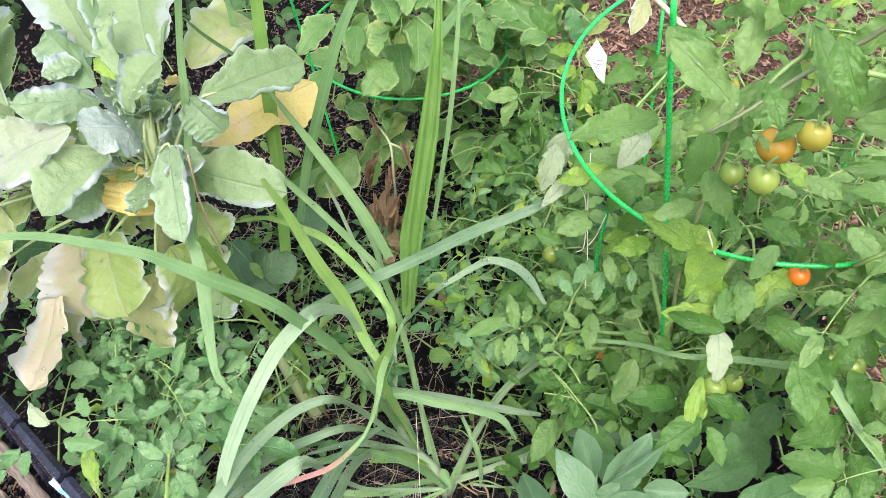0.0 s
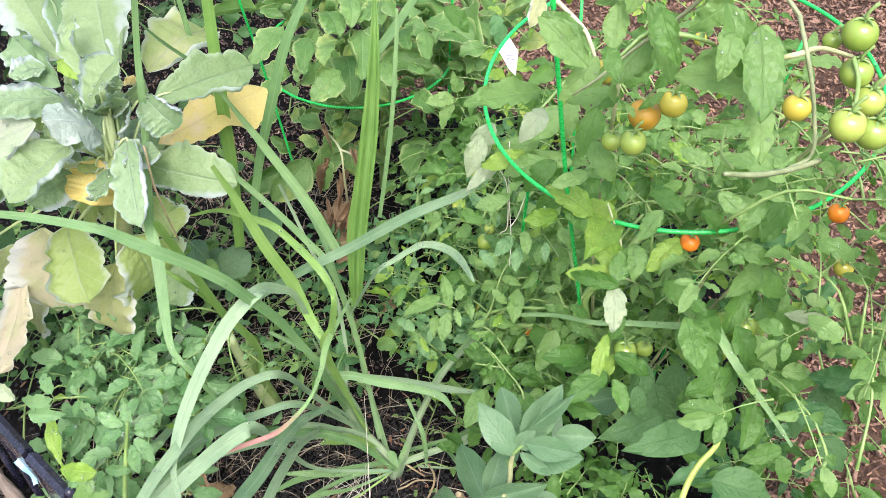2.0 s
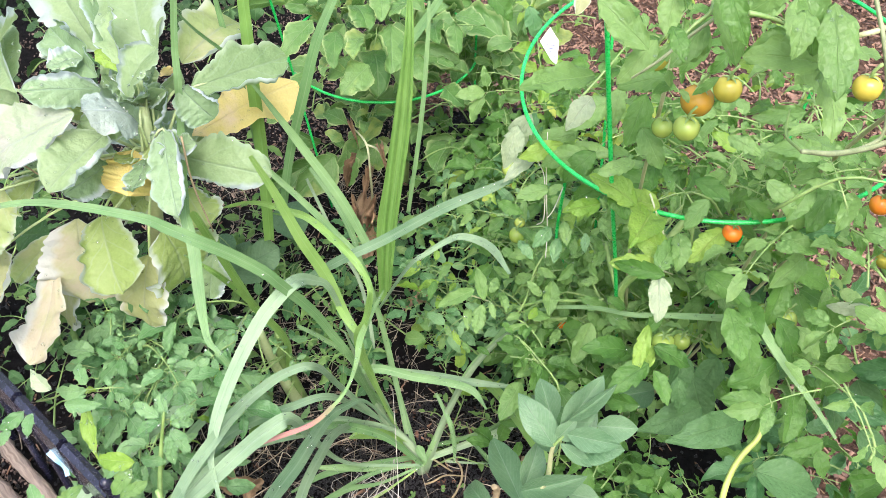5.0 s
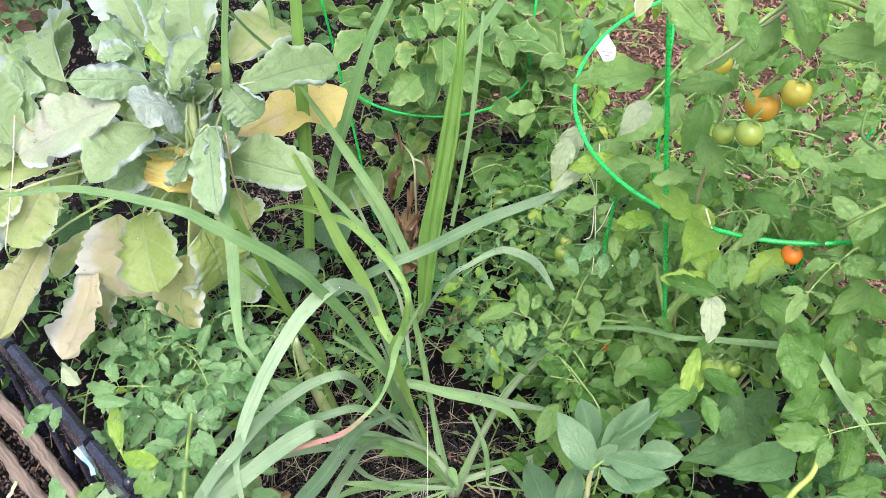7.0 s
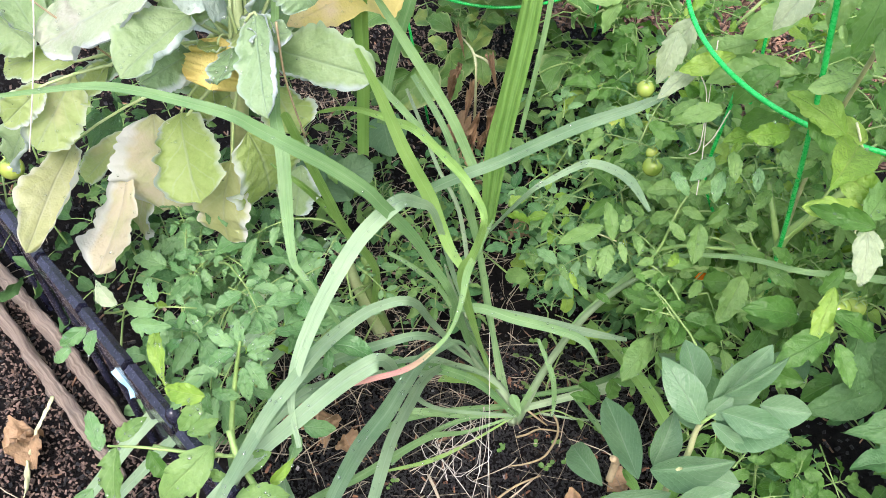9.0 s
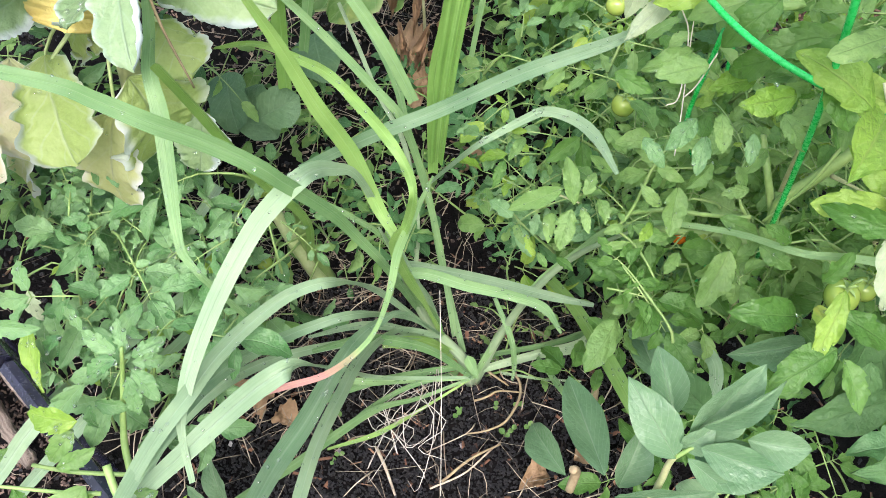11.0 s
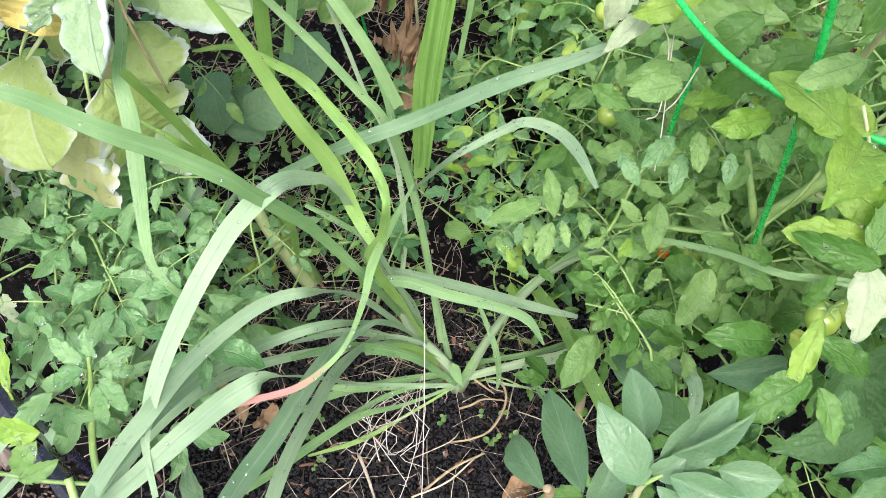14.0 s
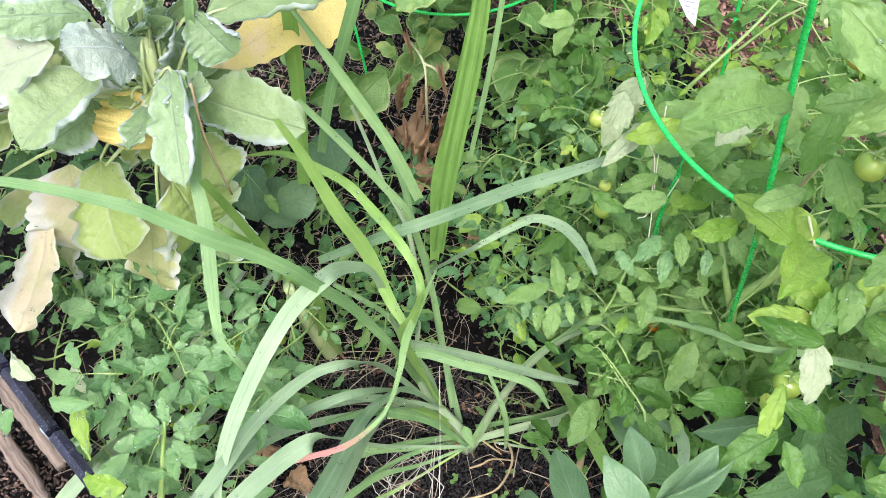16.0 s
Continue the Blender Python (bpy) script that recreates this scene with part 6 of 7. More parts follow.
tleaf((0.339, 0.561, 0.742), (0.315, 0.530, 0.725), 0.024, TOMATO_LIGHT)
tleaf((0.372, 0.553, 0.736), (0.353, 0.522, 0.719), 0.022, TOMATO)
tleaf((0.405, 0.557, 0.684), (0.430, 0.542, 0.685), 0.024, TOMATO_LIGHT)
tleaf((0.337, 0.569, 0.666), (0.364, 0.554, 0.666), 0.022, TOMATO_LIGHT)

tleaf((0.149, 0.723, 0.489), (0.175, 0.729, 0.492), 0.018, TOMATO_LIGHT)
tleaf((0.182, 0.712, 0.493), (0.186, 0.732, 0.505), 0.013, TOMATO_LIGHT)
tleaf((0.182, 0.707, 0.490), (0.162, 0.688, 0.479), 0.014, TOMATO_LIGHT)
tleaf((0.143, 0.714, 0.472), (0.163, 0.699, 0.474), 0.013, TOMATO_LIGHT)
tleaf((0.147, 0.686, 0.455), (0.129, 0.695, 0.473), 0.013, TOMATO_LIGHT)
tleaf((0.158, 0.693, 0.470), (0.152, 0.663, 0.452), 0.024, TOMATO_LIGHT)
tleaf((0.140, 0.674, 0.448), (0.129, 0.657, 0.450), 0.013, TOMATO_YELLOW)
tleaf((0.107, 0.676, 0.404), (0.130, 0.676, 0.415), 0.010, TOMATO_LIGHT)
tleaf((0.101, 0.706, 0.434), (0.106, 0.684, 0.433), 0.014, TOMATO_LIGHT)
tleaf((0.087, 0.700, 0.431), (0.093, 0.676, 0.428), 0.011, TOMATO_LIGHT)
tleaf((0.199, 0.699, 0.496), (0.207, 0.687, 0.488), 0.011, TOMATO_LIGHT)
tleaf((0.207, 0.684, 0.486), (0.190, 0.680, 0.484), 0.013, TOMATO_LIGHT)
tleaf((0.125, 0.630, 0.363), (0.095, 0.585, 0.349), 0.030, TOMATO_LIGHT)
tleaf((0.127, 0.678, 0.439), (0.156, 0.664, 0.441), 0.016, TOMATO_LIGHT)
tleaf((0.064, 0.711, 0.404), (0.060, 0.683, 0.399), 0.014, TOMATO_LIGHT)
tleaf((0.046, 0.721, 0.352), (0.053, 0.702, 0.340), 0.011, TOMATO_YELLOW)
tleaf((0.035, 0.739, 0.340), (0.044, 0.718, 0.339), 0.010, TOMATO_LIGHT)
tleaf((0.057, 0.707, 0.343), (0.066, 0.695, 0.335), 0.010, TOMATO_LIGHT)
tleaf((0.107, 0.771, 0.450), (0.123, 0.746, 0.446), 0.016, TOMATO_LIGHT)
tleaf((0.203, 0.728, 0.513), (0.217, 0.714, 0.504), 0.014, TOMATO_LIGHT)
tleaf((0.213, 0.698, 0.518), (0.200, 0.683, 0.509), 0.015, TOMATO_LIGHT)
tleaf((0.187, 0.665, 0.475), (0.219, 0.654, 0.467), 0.018, TOMATO_LIGHT)
tleaf((0.212, 0.638, 0.481), (0.238, 0.622, 0.471), 0.018, TOMATO_LIGHT)
tleaf((0.229, 0.629, 0.499), (0.206, 0.633, 0.513), 0.016, TOMATO)
tleaf((0.171, 0.672, 0.410), (0.157, 0.650, 0.409), 0.014, TOMATO_LIGHT)
tleaf((0.140, 0.646, 0.373), (0.120, 0.628, 0.374), 0.016, TOMATO_LIGHT)
tleaf((0.164, 0.648, 0.373), (0.144, 0.626, 0.372), 0.016, TOMATO_LIGHT)
tleaf((0.247, 0.597, 0.502), (0.262, 0.607, 0.519), 0.018, TOMATO)
tleaf((0.114, 0.739, 0.430), (0.093, 0.743, 0.446), 0.013, TOMATO_LIGHT)
tleaf((0.024, 0.816, 0.341), (0.014, 0.786, 0.335), 0.014, TOMATO)
tleaf((0.044, 0.837, 0.352), (0.029, 0.811, 0.349), 0.014, TOMATO_LIGHT)
tleaf((0.077, 0.715, 0.323), (0.093, 0.700, 0.325), 0.011, TOMATO)
stem(tomato, [(0.128, 0.709, 0.411), (0.155, 0.702, 0.429), (0.188, 0.689, 0.443), (0.218, 0.678, 0.458)], (0.0022, 0.0022, 0.0020, 0.0018), STEM, "branch")
stem(tomato, [(0.112, 0.700, 0.406), (0.135, 0.680, 0.405), (0.152, 0.648, 0.397), (0.143, 0.642, 0.382)], (0.0012, 0.0012, 0.0010, 0.0007), STEM, "branch")
stem(tomato, [(0.088, 0.720, 0.408), (0.068, 0.725, 0.412), (0.054, 0.725, 0.413)], (0.0009, 0.0009, 0.0007), STEM_TAN, "leaf_stalk")
stem(tomato, [(0.150, 0.726, 0.485), (0.140, 0.717, 0.463), (0.130, 0.703, 0.425), (0.117, 0.694, 0.403)], (0.0010, 0.0013, 0.0015, 0.0015), STEM, "branch")

# lower growth in front and behind
seedling = thing("tomato_seedling", (-0.30, 0.62, 0.0), "leafy young tomato plant beside the edging", "tomato plant", "tomato plants")
foliage(seedling, 38, between(-0.40, -0.21, 0.58, 0.80, 0.16, 0.38), 0.031, 0.05, SEEDLING, single=True)
foliage(seedling, 34, between(-0.50, -0.20, 0.66, 0.92, 0.04, 0.26), 0.031, 0.05, SEEDLING, single=True)
foliage(seedling, 9, between(-0.46, -0.22, 0.56, 0.88, 0.10, 0.30), 0.028, 0.05, TOMATO_YELLOW, SMALL, 1)
stem(seedling, [(-0.276, 0.471, 0.309), (-0.289, 0.506, 0.330), (-0.285, 0.542, 0.376), (-0.276, 0.554, 0.418)], (0.0036, 0.0031, 0.0024, 0.0015), STEM)
stem(seedling, [(-0.365, 0.486, 0.322), (-0.328, 0.483, 0.319), (-0.284, 0.484, 0.317)], (0.0018, 0.002, 0.002), STEM, "side_shoot")


for place, r in (((-0.265, 0.829, 0.090), 0.010), ((-0.243, 0.834, 0.085), 0.010), ((-0.305, 0.792, 0.085), 0.009)):
    fruit(place, r, FRUIT_GREEN, "green tomato hanging low over the straw", plant=seedling)


def sleaf(base, tip, w, material=SEEDLING, teeth=0.2, fold=None, label=""):
    return leaflet(seedling, base, tip, w, material, label, teeth > 0.06)


sleaf((-0.282, 0.552, 0.411), (-0.314, 0.567, 0.416), 0.018)
sleaf((-0.282, 0.548, 0.409), (-0.306, 0.537, 0.397), 0.018)
sleaf((-0.276, 0.556, 0.413), (-0.286, 0.576, 0.420), 0.018)
sleaf((-0.271, 0.552, 0.405), (-0.247, 0.570, 0.408), 0.018)
sleaf((-0.268, 0.549, 0.403), (-0.250, 0.556, 0.395), 0.016)
sleaf((-0.270, 0.543, 0.399), (-0.251, 0.526, 0.382), 0.020)
sleaf((-0.274, 0.539, 0.397), (-0.268, 0.517, 0.371), 0.018)
sleaf((-0.316, 0.540, 0.376), (-0.350, 0.513, 0.349), 0.022)
sleaf((-0.311, 0.525, 0.367), (-0.309, 0.509, 0.346), 0.014)
sleaf((-0.306, 0.527, 0.368), (-0.279, 0.524, 0.365), 0.017)
sleaf((-0.355, 0.588, 0.360), (-0.378, 0.575, 0.342), 0.016, TOMATO_BLUE)
sleaf((-0.386, 0.595, 0.366), (-0.364, 0.541, 0.344), 0.018, TOMATO_YELLOW, teeth=0.05)
sleaf((-0.329, 0.586, 0.381), (-0.351, 0.605, 0.382), 0.018)
sleaf((-0.495, 0.828, 0.232), (-0.507, 0.801, 0.216), 0.022, TOMATO_BLUE)
sleaf((-0.487, 0.809, 0.220), (-0.459, 0.813, 0.221), 0.022, TOMATO_BLUE)
sleaf((-0.448, 0.812, 0.232), (-0.424, 0.795, 0.232), 0.020)
sleaf((-0.463, 0.744, 0.250), (-0.434, 0.752, 0.253), 0.022, TOMATO_BLUE)
sleaf((-0.409, 0.738, 0.267), (-0.406, 0.718, 0.255), 0.016)
sleaf((-0.402, 0.724, 0.258), (-0.376, 0.733, 0.262), 0.018)
sleaf((-0.389, 0.705, 0.269), (-0.396, 0.687, 0.259), 0.018)
sleaf((-0.418, 0.678, 0.278), (-0.406, 0.656, 0.263), 0.018)
sleaf((-0.369, 0.675, 0.285), (-0.359, 0.651, 0.270), 0.018)
sleaf((-0.381, 0.662, 0.278), (-0.389, 0.643, 0.266), 0.016)
sleaf((-0.440, 0.667, 0.284), (-0.427, 0.647, 0.271), 0.020, TOMATO_PALE)
sleaf((-0.316, 0.705, 0.266), (-0.321, 0.676, 0.260), 0.018)
sleaf((-0.311, 0.667, 0.266), (-0.286, 0.662, 0.262), 0.016)
sleaf((-0.447, 0.543, 0.397), (-0.460, 0.533, 0.390), 0.016)
sleaf((-0.416, 0.597, 0.401), (-0.444, 0.614, 0.417), 0.018, TOMATO_PALE, teeth=0.05)
sleaf((-0.393, 0.574, 0.406), (-0.350, 0.568, 0.411), 0.020)
sleaf((-0.437, 0.566, 0.403), (-0.461, 0.549, 0.390), 0.020)
sleaf((-0.428, 0.563, 0.399), (-0.431, 0.547, 0.387), 0.018)
sleaf((-0.323, 0.494, 0.413), (-0.331, 0.501, 0.419), 0.020, TOMATO_YELLOW)
sleaf((-0.296, 0.491, 0.421), (-0.330, 0.492, 0.425), 0.024, TOMATO_YELLOW, label="leaflet browning at its edge")
sleaf((-0.298, 0.483, 0.415), (-0.312, 0.466, 0.402), 0.022, TOMATO_LIGHT)
sleaf((-0.366, 0.449, 0.404), (-0.342, 0.467, 0.418), 0.018, TOMATO_LIGHT, fold=0.6)
sleaf((-0.380, 0.440, 0.398), (-0.394, 0.467, 0.421), 0.022, SEEDLING)
sleaf((-0.277, 0.440, 0.417), (-0.314, 0.400, 0.399), 0.040, TOMATO_LIGHT)
sleaf((-0.361, 0.439, 0.409), (-0.360, 0.396, 0.386), 0.030, TOMATO_LIGHT)
sleaf((-0.253, 0.429, 0.405), (-0.227, 0.442, 0.414), 0.024, TOMATO_LIGHT)
sleaf((-0.221, 0.423, 0.399), (-0.201, 0.442, 0.413), 0.010, TOMATO_YELLOW, teeth=0.02)
sleaf((-0.263, 0.427, 0.392), (-0.280, 0.430, 0.396), 0.014, TOMATO_LIGHT)
sleaf((-0.335, 0.444, 0.398), (-0.316, 0.426, 0.382), 0.020, TOMATO)
sleaf((-0.303, 0.458, 0.408), (-0.277, 0.472, 0.417), 0.018, TOMATO_LIGHT)
sleaf((-0.239, 0.404, 0.410), (-0.205, 0.407, 0.410), 0.030, TOMATO_LIGHT)
sleaf((-0.377, 0.404, 0.394), (-0.390, 0.390, 0.383), 0.034, SEEDLING)
stem(seedling, [(-0.371, 0.442, 0.406), (-0.341, 0.444, 0.405), (-0.299, 0.442, 0.407), (-0.267, 0.443, 0.405)], (0.0010, 0.0013, 0.0015, 0.0018), STEM, "side_shoot")
stem(seedling, [(-0.263, 0.460, 0.419), (-0.253, 0.441, 0.409), (-0.234, 0.419, 0.402), (-0.209, 0.392, 0.398)], (0.0032, 0.0030, 0.0030, 0.0030), STEM)
stem(seedling, [(-0.270, 0.444, 0.406), (-0.283, 0.432, 0.398), (-0.288, 0.405, 0.375)], (0.0014, 0.0013, 0.0013), STEM, "side_shoot")
foliage(seedling, 22, between(-0.52, -0.30, 0.70, 0.88, 0.16, 0.36), 0.034, 0.05, SEEDLING, single=True)
foliage(seedling, 26, between(-0.60, -0.36, 0.74, 1.02, 0.05, 0.30), 0.030, 0.05, SEEDLING)
low = thing("ground_cover", (0.12, 0.92, 0.0), "low dense small-leaved green growth over the soil", "ground cover")
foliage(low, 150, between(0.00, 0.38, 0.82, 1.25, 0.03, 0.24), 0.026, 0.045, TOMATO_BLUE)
# The TOMATO_LIGHT share is brightness put into colour, offsetting the tall tomato's shade.
foliage(low, 110, between(0.00, 0.38, 0.82, 1.25, 0.08, 0.28), 0.024, 0.045, TOMATO_LIGHT)
foliage(low, 26, between(0.02, 0.36, 0.78, 1.2, 0.10, 0.34), 0.030, 0.05, TOMATO_YELLOW, BIG, 1)
foliage(low, 50, between(0.13, 0.36, 0.76, 1.0, 0.05, 0.36), 0.030, 0.05, TOMATO_LIGHT)
foliage(low, 50, between(0.02, 0.24, 0.78, 1.1, 0.16, 0.32), 0.026, 0.05, SEEDLING)
foliage(low, 60, between(-0.25, 0.02, 0.86, 1.2, 0.02, 0.12), 0.026, 0.04, TOMATO_BLUE, SMALL, 1)
foliage(low, 14, between(0.02, 0.14, 0.70, 0.85, 0.0, 0.06), 0.016, 0.03, TOMATO_LIGHT, SMALL, 1)
back = thing("pepper_plant", (-0.03, 1.40, 0.0), "leafy pepper plant filling the rear cage", "pepper plant")
foliage(back, 120, between(-0.20, 0.20, 1.24, 1.58, 0.10, 0.50), 0.062, 0.05, PEPPER, PEP, 1, spread=0.5)
foliage(back, 80, between(0.05, 0.46, 1.12, 1.5, 0.06, 0.34), 0.040, 0.06, TOMATO, SMALL, 2)
stem(back, [(-0.03, 1.40, 0), (-0.02, 1.38, 0.25), (0.0, 1.36, 0.5)], (0.007, 0.006, 0.004), STEM)
for b, t, w in (((-0.042, 1.198, 0.509), (-0.040, 1.117, 0.472), 0.055), ((-0.074, 1.153, 0.465), (-0.116, 1.096, 0.449), 0.046), ((-0.125, 1.192, 0.500), (-0.126, 1.124, 0.476), 0.036), ((-0.160, 1.204, 0.511), (-0.207, 1.136, 0.485), 0.036), ((-0.096, 1.220, 0.528), (-0.073, 1.163, 0.516), 0.042), ((-0.060, 1.232, 0.542), (-0.053, 1.173, 0.527), 0.036), ((-0.016, 1.219, 0.531), (-0.041, 1.177, 0.531), 0.026), ((0.031, 1.198, 0.512), (0.033, 1.147, 0.505), 0.028), ((0.057, 1.194, 0.510), (0.062, 1.134, 0.493), 0.028), ((0.057, 1.204, 0.520), (0.103, 1.164, 0.524), 0.028), ((0.040, 1.127, 0.443), (0.070, 1.078, 0.439), 0.032), ((0.030, 1.158, 0.473), (0.057, 1.121, 0.480), 0.014), ((-0.086, 1.183, 0.493), (-0.096, 1.133, 0.486), 0.030), ((-0.173, 1.148, 0.456), (-0.188, 1.087, 0.438), 0.028), ((-0.008, 1.163, 0.476), (0.013, 1.106, 0.464), 0.030)):
    long = math.dist(b, t)
    v, f, u = set_leaf(kale_shape(1.15 * w / long, rng.uniform(0, 30), rng.uniform(0.4, 1.3), 0.2, rng.choice((0.0, 1.4, 2.0)), 0.6, 0.28, 26, 14, 1.8, 0.25, 0.38, int(rng.choice((-1, 1)))), b, t, long, None, rng.normal(0, 20))
    part("pepper_leaf", mesh_of("pepper_leaf", v, f, PEPPER, u), back)
shrub = thing("dark_shrub", (-0.8, 1.7, 0.0), "dark leafy shrub growing behind the kale", "shrub")
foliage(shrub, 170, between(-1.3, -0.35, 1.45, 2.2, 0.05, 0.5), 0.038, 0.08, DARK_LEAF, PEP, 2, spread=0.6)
foliage(shrub, 60, between(-1.3, -0.35, 1.45, 2.2, 0.2, 0.55), 0.036, 0.08, BROAD, PEP, 2, spread=0.6)
under = thing("ground_cover", (-0.5, 0.95, 0.0), "low leafy weeds under the kale", "ground cover")
foliage(under, 70, between(-0.75, -0.22, 0.80, 1.25, 0.03, 0.28), 0.034, 0.05, BROAD, SMALL, 1)
foliage(under, 80, between(-0.78, -0.26, 0.84, 1.20, 0.08, 0.30), 0.026, 0.05, TOMATO_LIGHT, SMALL, 1)
foliage(under, 46, between(-0.30, -0.02, 0.84, 1.15, 0.04, 0.16), 0.022, 0.04, TOMATO_LIGHT, SMALL, 1)
for b, t, w in (((-0.247, 0.939, 0.206), (-0.301, 1.008, 0.215), .07), ((-0.223, 1.103, 0.222), (-0.201, 1.035, 0.203), .075), ((-0.323, 1.024, 0.226), (-0.295, 0.941, 0.209), .06), ((-0.259, 0.932, 0.251), (-0.214, 0.954, 0.266), .06)):
    leaf(under, b, t, w * 0.85, BROAD_PALE, "round", "round_leaf", wave=0.05)
leaf(under, (-0.250, 0.719, 0.118), (-0.188, 0.726, 0.124), 0.030, TOMATO_LIGHT, "tomato", "yellow_tipped_leaf", "weed leaf browning at the tip", nv=20, nu=10, fold=0.2)

weed = thing("grey_weed", (-0.282, 0.550, 0.000), "small downy grey-green weed leaves by the straw", "weed")
for b, t, w in (((-0.272, 0.540, 0.030), (-0.290, 0.586, 0.090), 0.024), ((-0.287, 0.539, 0.030), (-0.311, 0.549, 0.070), 0.016)):
    leaf(weed, b, t, w, FAVA, "bean", "weed_leaf", nv=16, nu=8, fold=0.3, wave=0.04, teeth=0.12, tooth_n=7.0, crinkle=0.05)
withered = thing("withered_plant", (-0.09, 1.25, 0.0), "withered plant with crumpled brown hanging leaves", "dead plant")
for b, t, w in (((-0.108, 1.194, 0.256), (-0.125, 1.149, 0.209), .03), ((-0.067, 1.200, 0.260), (-0.052, 1.155, 0.242), .03), ((-0.122, 1.276, 0.255), (-0.106, 1.230, 0.235), .022), ((-0.078, 1.206, 0.151), (-0.091, 1.174, 0.089), .045), ((-0.053, 1.230, 0.146), (-0.066, 1.186, 0.101), .04),
                ((-0.125, 1.219, 0.138), (-0.108, 1.192, 0.079), .04), ((-0.087, 1.265, 0.156), (-0.104, 1.206, 0.123), .04), ((-0.058, 1.231, 0.089), (-0.083, 1.200, 0.058), .04)):
    leaf(withered, b, t, w * 0.36, DRY_LEAF, "tomato", "withered_leaf", nv=24, nu=14, arch=0.3, fold=1.4, wave=0.16, crinkle=0.5)
stem(withered, [(-0.09, 1.27, 0.0), (-0.086, 1.188, 0.219), (-0.091, 1.205, 0.267), (-0.118, 1.265, 0.258)], (0.003, 0.002, 0.002, 0.0015), STEM_PALE)
stem(withered, [(-0.091, 1.205, 0.267), (-0.071, 1.192, 0.266), (-0.055, 1.171, 0.259)], (0.002, 0.002, 0.0015), STEM_PALE)

def sprout(place, size, turn):
    c, s = math.cos(turn), math.sin(turn)
    base = np.asarray(place, float)
    root = thing("sprout", tuple(base), "tiny two-leaved green seedling in the soil", "seedling", "sprouts")
    top = base + UP * size * 0.9
    stem(root, [base, base + UP * size * 0.5, top], (0.0006, 0.0006), STEM, n=4, sides=5)
    for sg in (-1, 1):
        d = np.array((c * sg, s * sg, 0.25))
        leaf(root, top, top + d * size, size * 0.95, TOMATO_LIGHT, "round", "seed_leaf", face=UP, nv=8, nu=6, fold=0.2)


spots = np.random.default_rng(5)
for x, y in ((-0.161, 0.665), (0.057, 0.658), (-0.159, 0.604), (-0.152, 0.613), (-0.010, 0.682), (0.077, 0.664), (0.043, 0.891), (0.047, 0.653), (0.036, 0.690), (0.064, 0.690), (-0.012, 0.674), (0.030, 0.860), (0.058, 0.872), (0.026, 0.905), (-0.060, 0.835), (-0.170, 0.640)):
    p, size, turn = (x, y, lumps(x, y) + 0.002), spots.uniform(0.005, 0.0085), spots.uniform(0, 3)
    sprout(p, size, turn)

dead = np.random.default_rng(23)
dry_clump = thing("dead_grass_tuft", (-0.07, 0.69, 0.012), "tangled tuft of bleached dead grass lying on the soil", "dead grass")
for k in range(15):
    a = np.array((dead.uniform(-0.11, -0.02), dead.uniform(0.69, 0.72), dead.uniform(0.02, 0.05)))
    b = np.array((dead.uniform(-0.12, -0.02), dead.uniform(0.57, 0.65), dead.uniform(0.012, 0.03)))
    bow = np.array((dead.normal(0, 0.022), dead.normal(0, 0.016), dead.uniform(0.0, 0.022)))
    end = b + (dead.normal(0, 0.022), dead.uniform(-0.025, 0.02), -0.004)
    stem(dry_clump, [a, a * 0.55 + b * 0.45 + bow, b, end], (0.0004, dead.uniform(0.0004, 0.0008), 0.0005, 0.0002), STRAW_PALE, "dry_blade", n=10, sides=5)
for pts, r, material in (([(-0.108, 0.622, 0.018), (-0.094, 0.596, 0.020), (-0.080, 0.565, 0.018)], 0.0022, STRAW), ([(-0.026, 0.584, 0.018), (0.006, 0.612, 0.022), (0.042, 0.634, 0.018)], 0.0018, STEM_WOOD), ([(-0.040, 0.575, 0.018), (0.000, 0.594, 0.024), (0.030, 0.626, 0.018)], 0.0013, STRAW)):
    twig = thing("dry_twig", pts[0], "short dry brown twig lying on the soil", "twig", "dry twigs")
    stem(twig, pts, (r, r * 0.9, r * 0.7), material, "twig_wood", n=10)

# ---- tomato leaflets beside the bare stem ----
leaflet(tomato, (0.222, 0.413, 0.995), (0.219, 0.366, 0.969), 0.026, TOMATO_LIGHT)
leaflet(tomato, (0.207, 0.411, 0.991), (0.200, 0.390, 0.977), 0.016, TOMATO_LIGHT)
leaflet(tomato, (0.180, 0.454, 0.981), (0.187, 0.425, 0.962), 0.018, TOMATO)
leaflet(tomato, (0.154, 0.457, 0.991), (0.157, 0.470, 1.014), 0.018, TOMATO)
leaflet(tomato, (0.185, 0.442, 1.004), (0.187, 0.453, 1.023), 0.016, TOMATO_LIGHT)
leaflet(tomato, (0.152, 0.448, 0.958), (0.156, 0.429, 0.951), 0.014, TOMATO)

# ---- tag and twine ----
tag = thing("plant_tag", (0.132, 0.783, 0.743), "white plastic plant tag hanging on the cage ring", "plant tag")


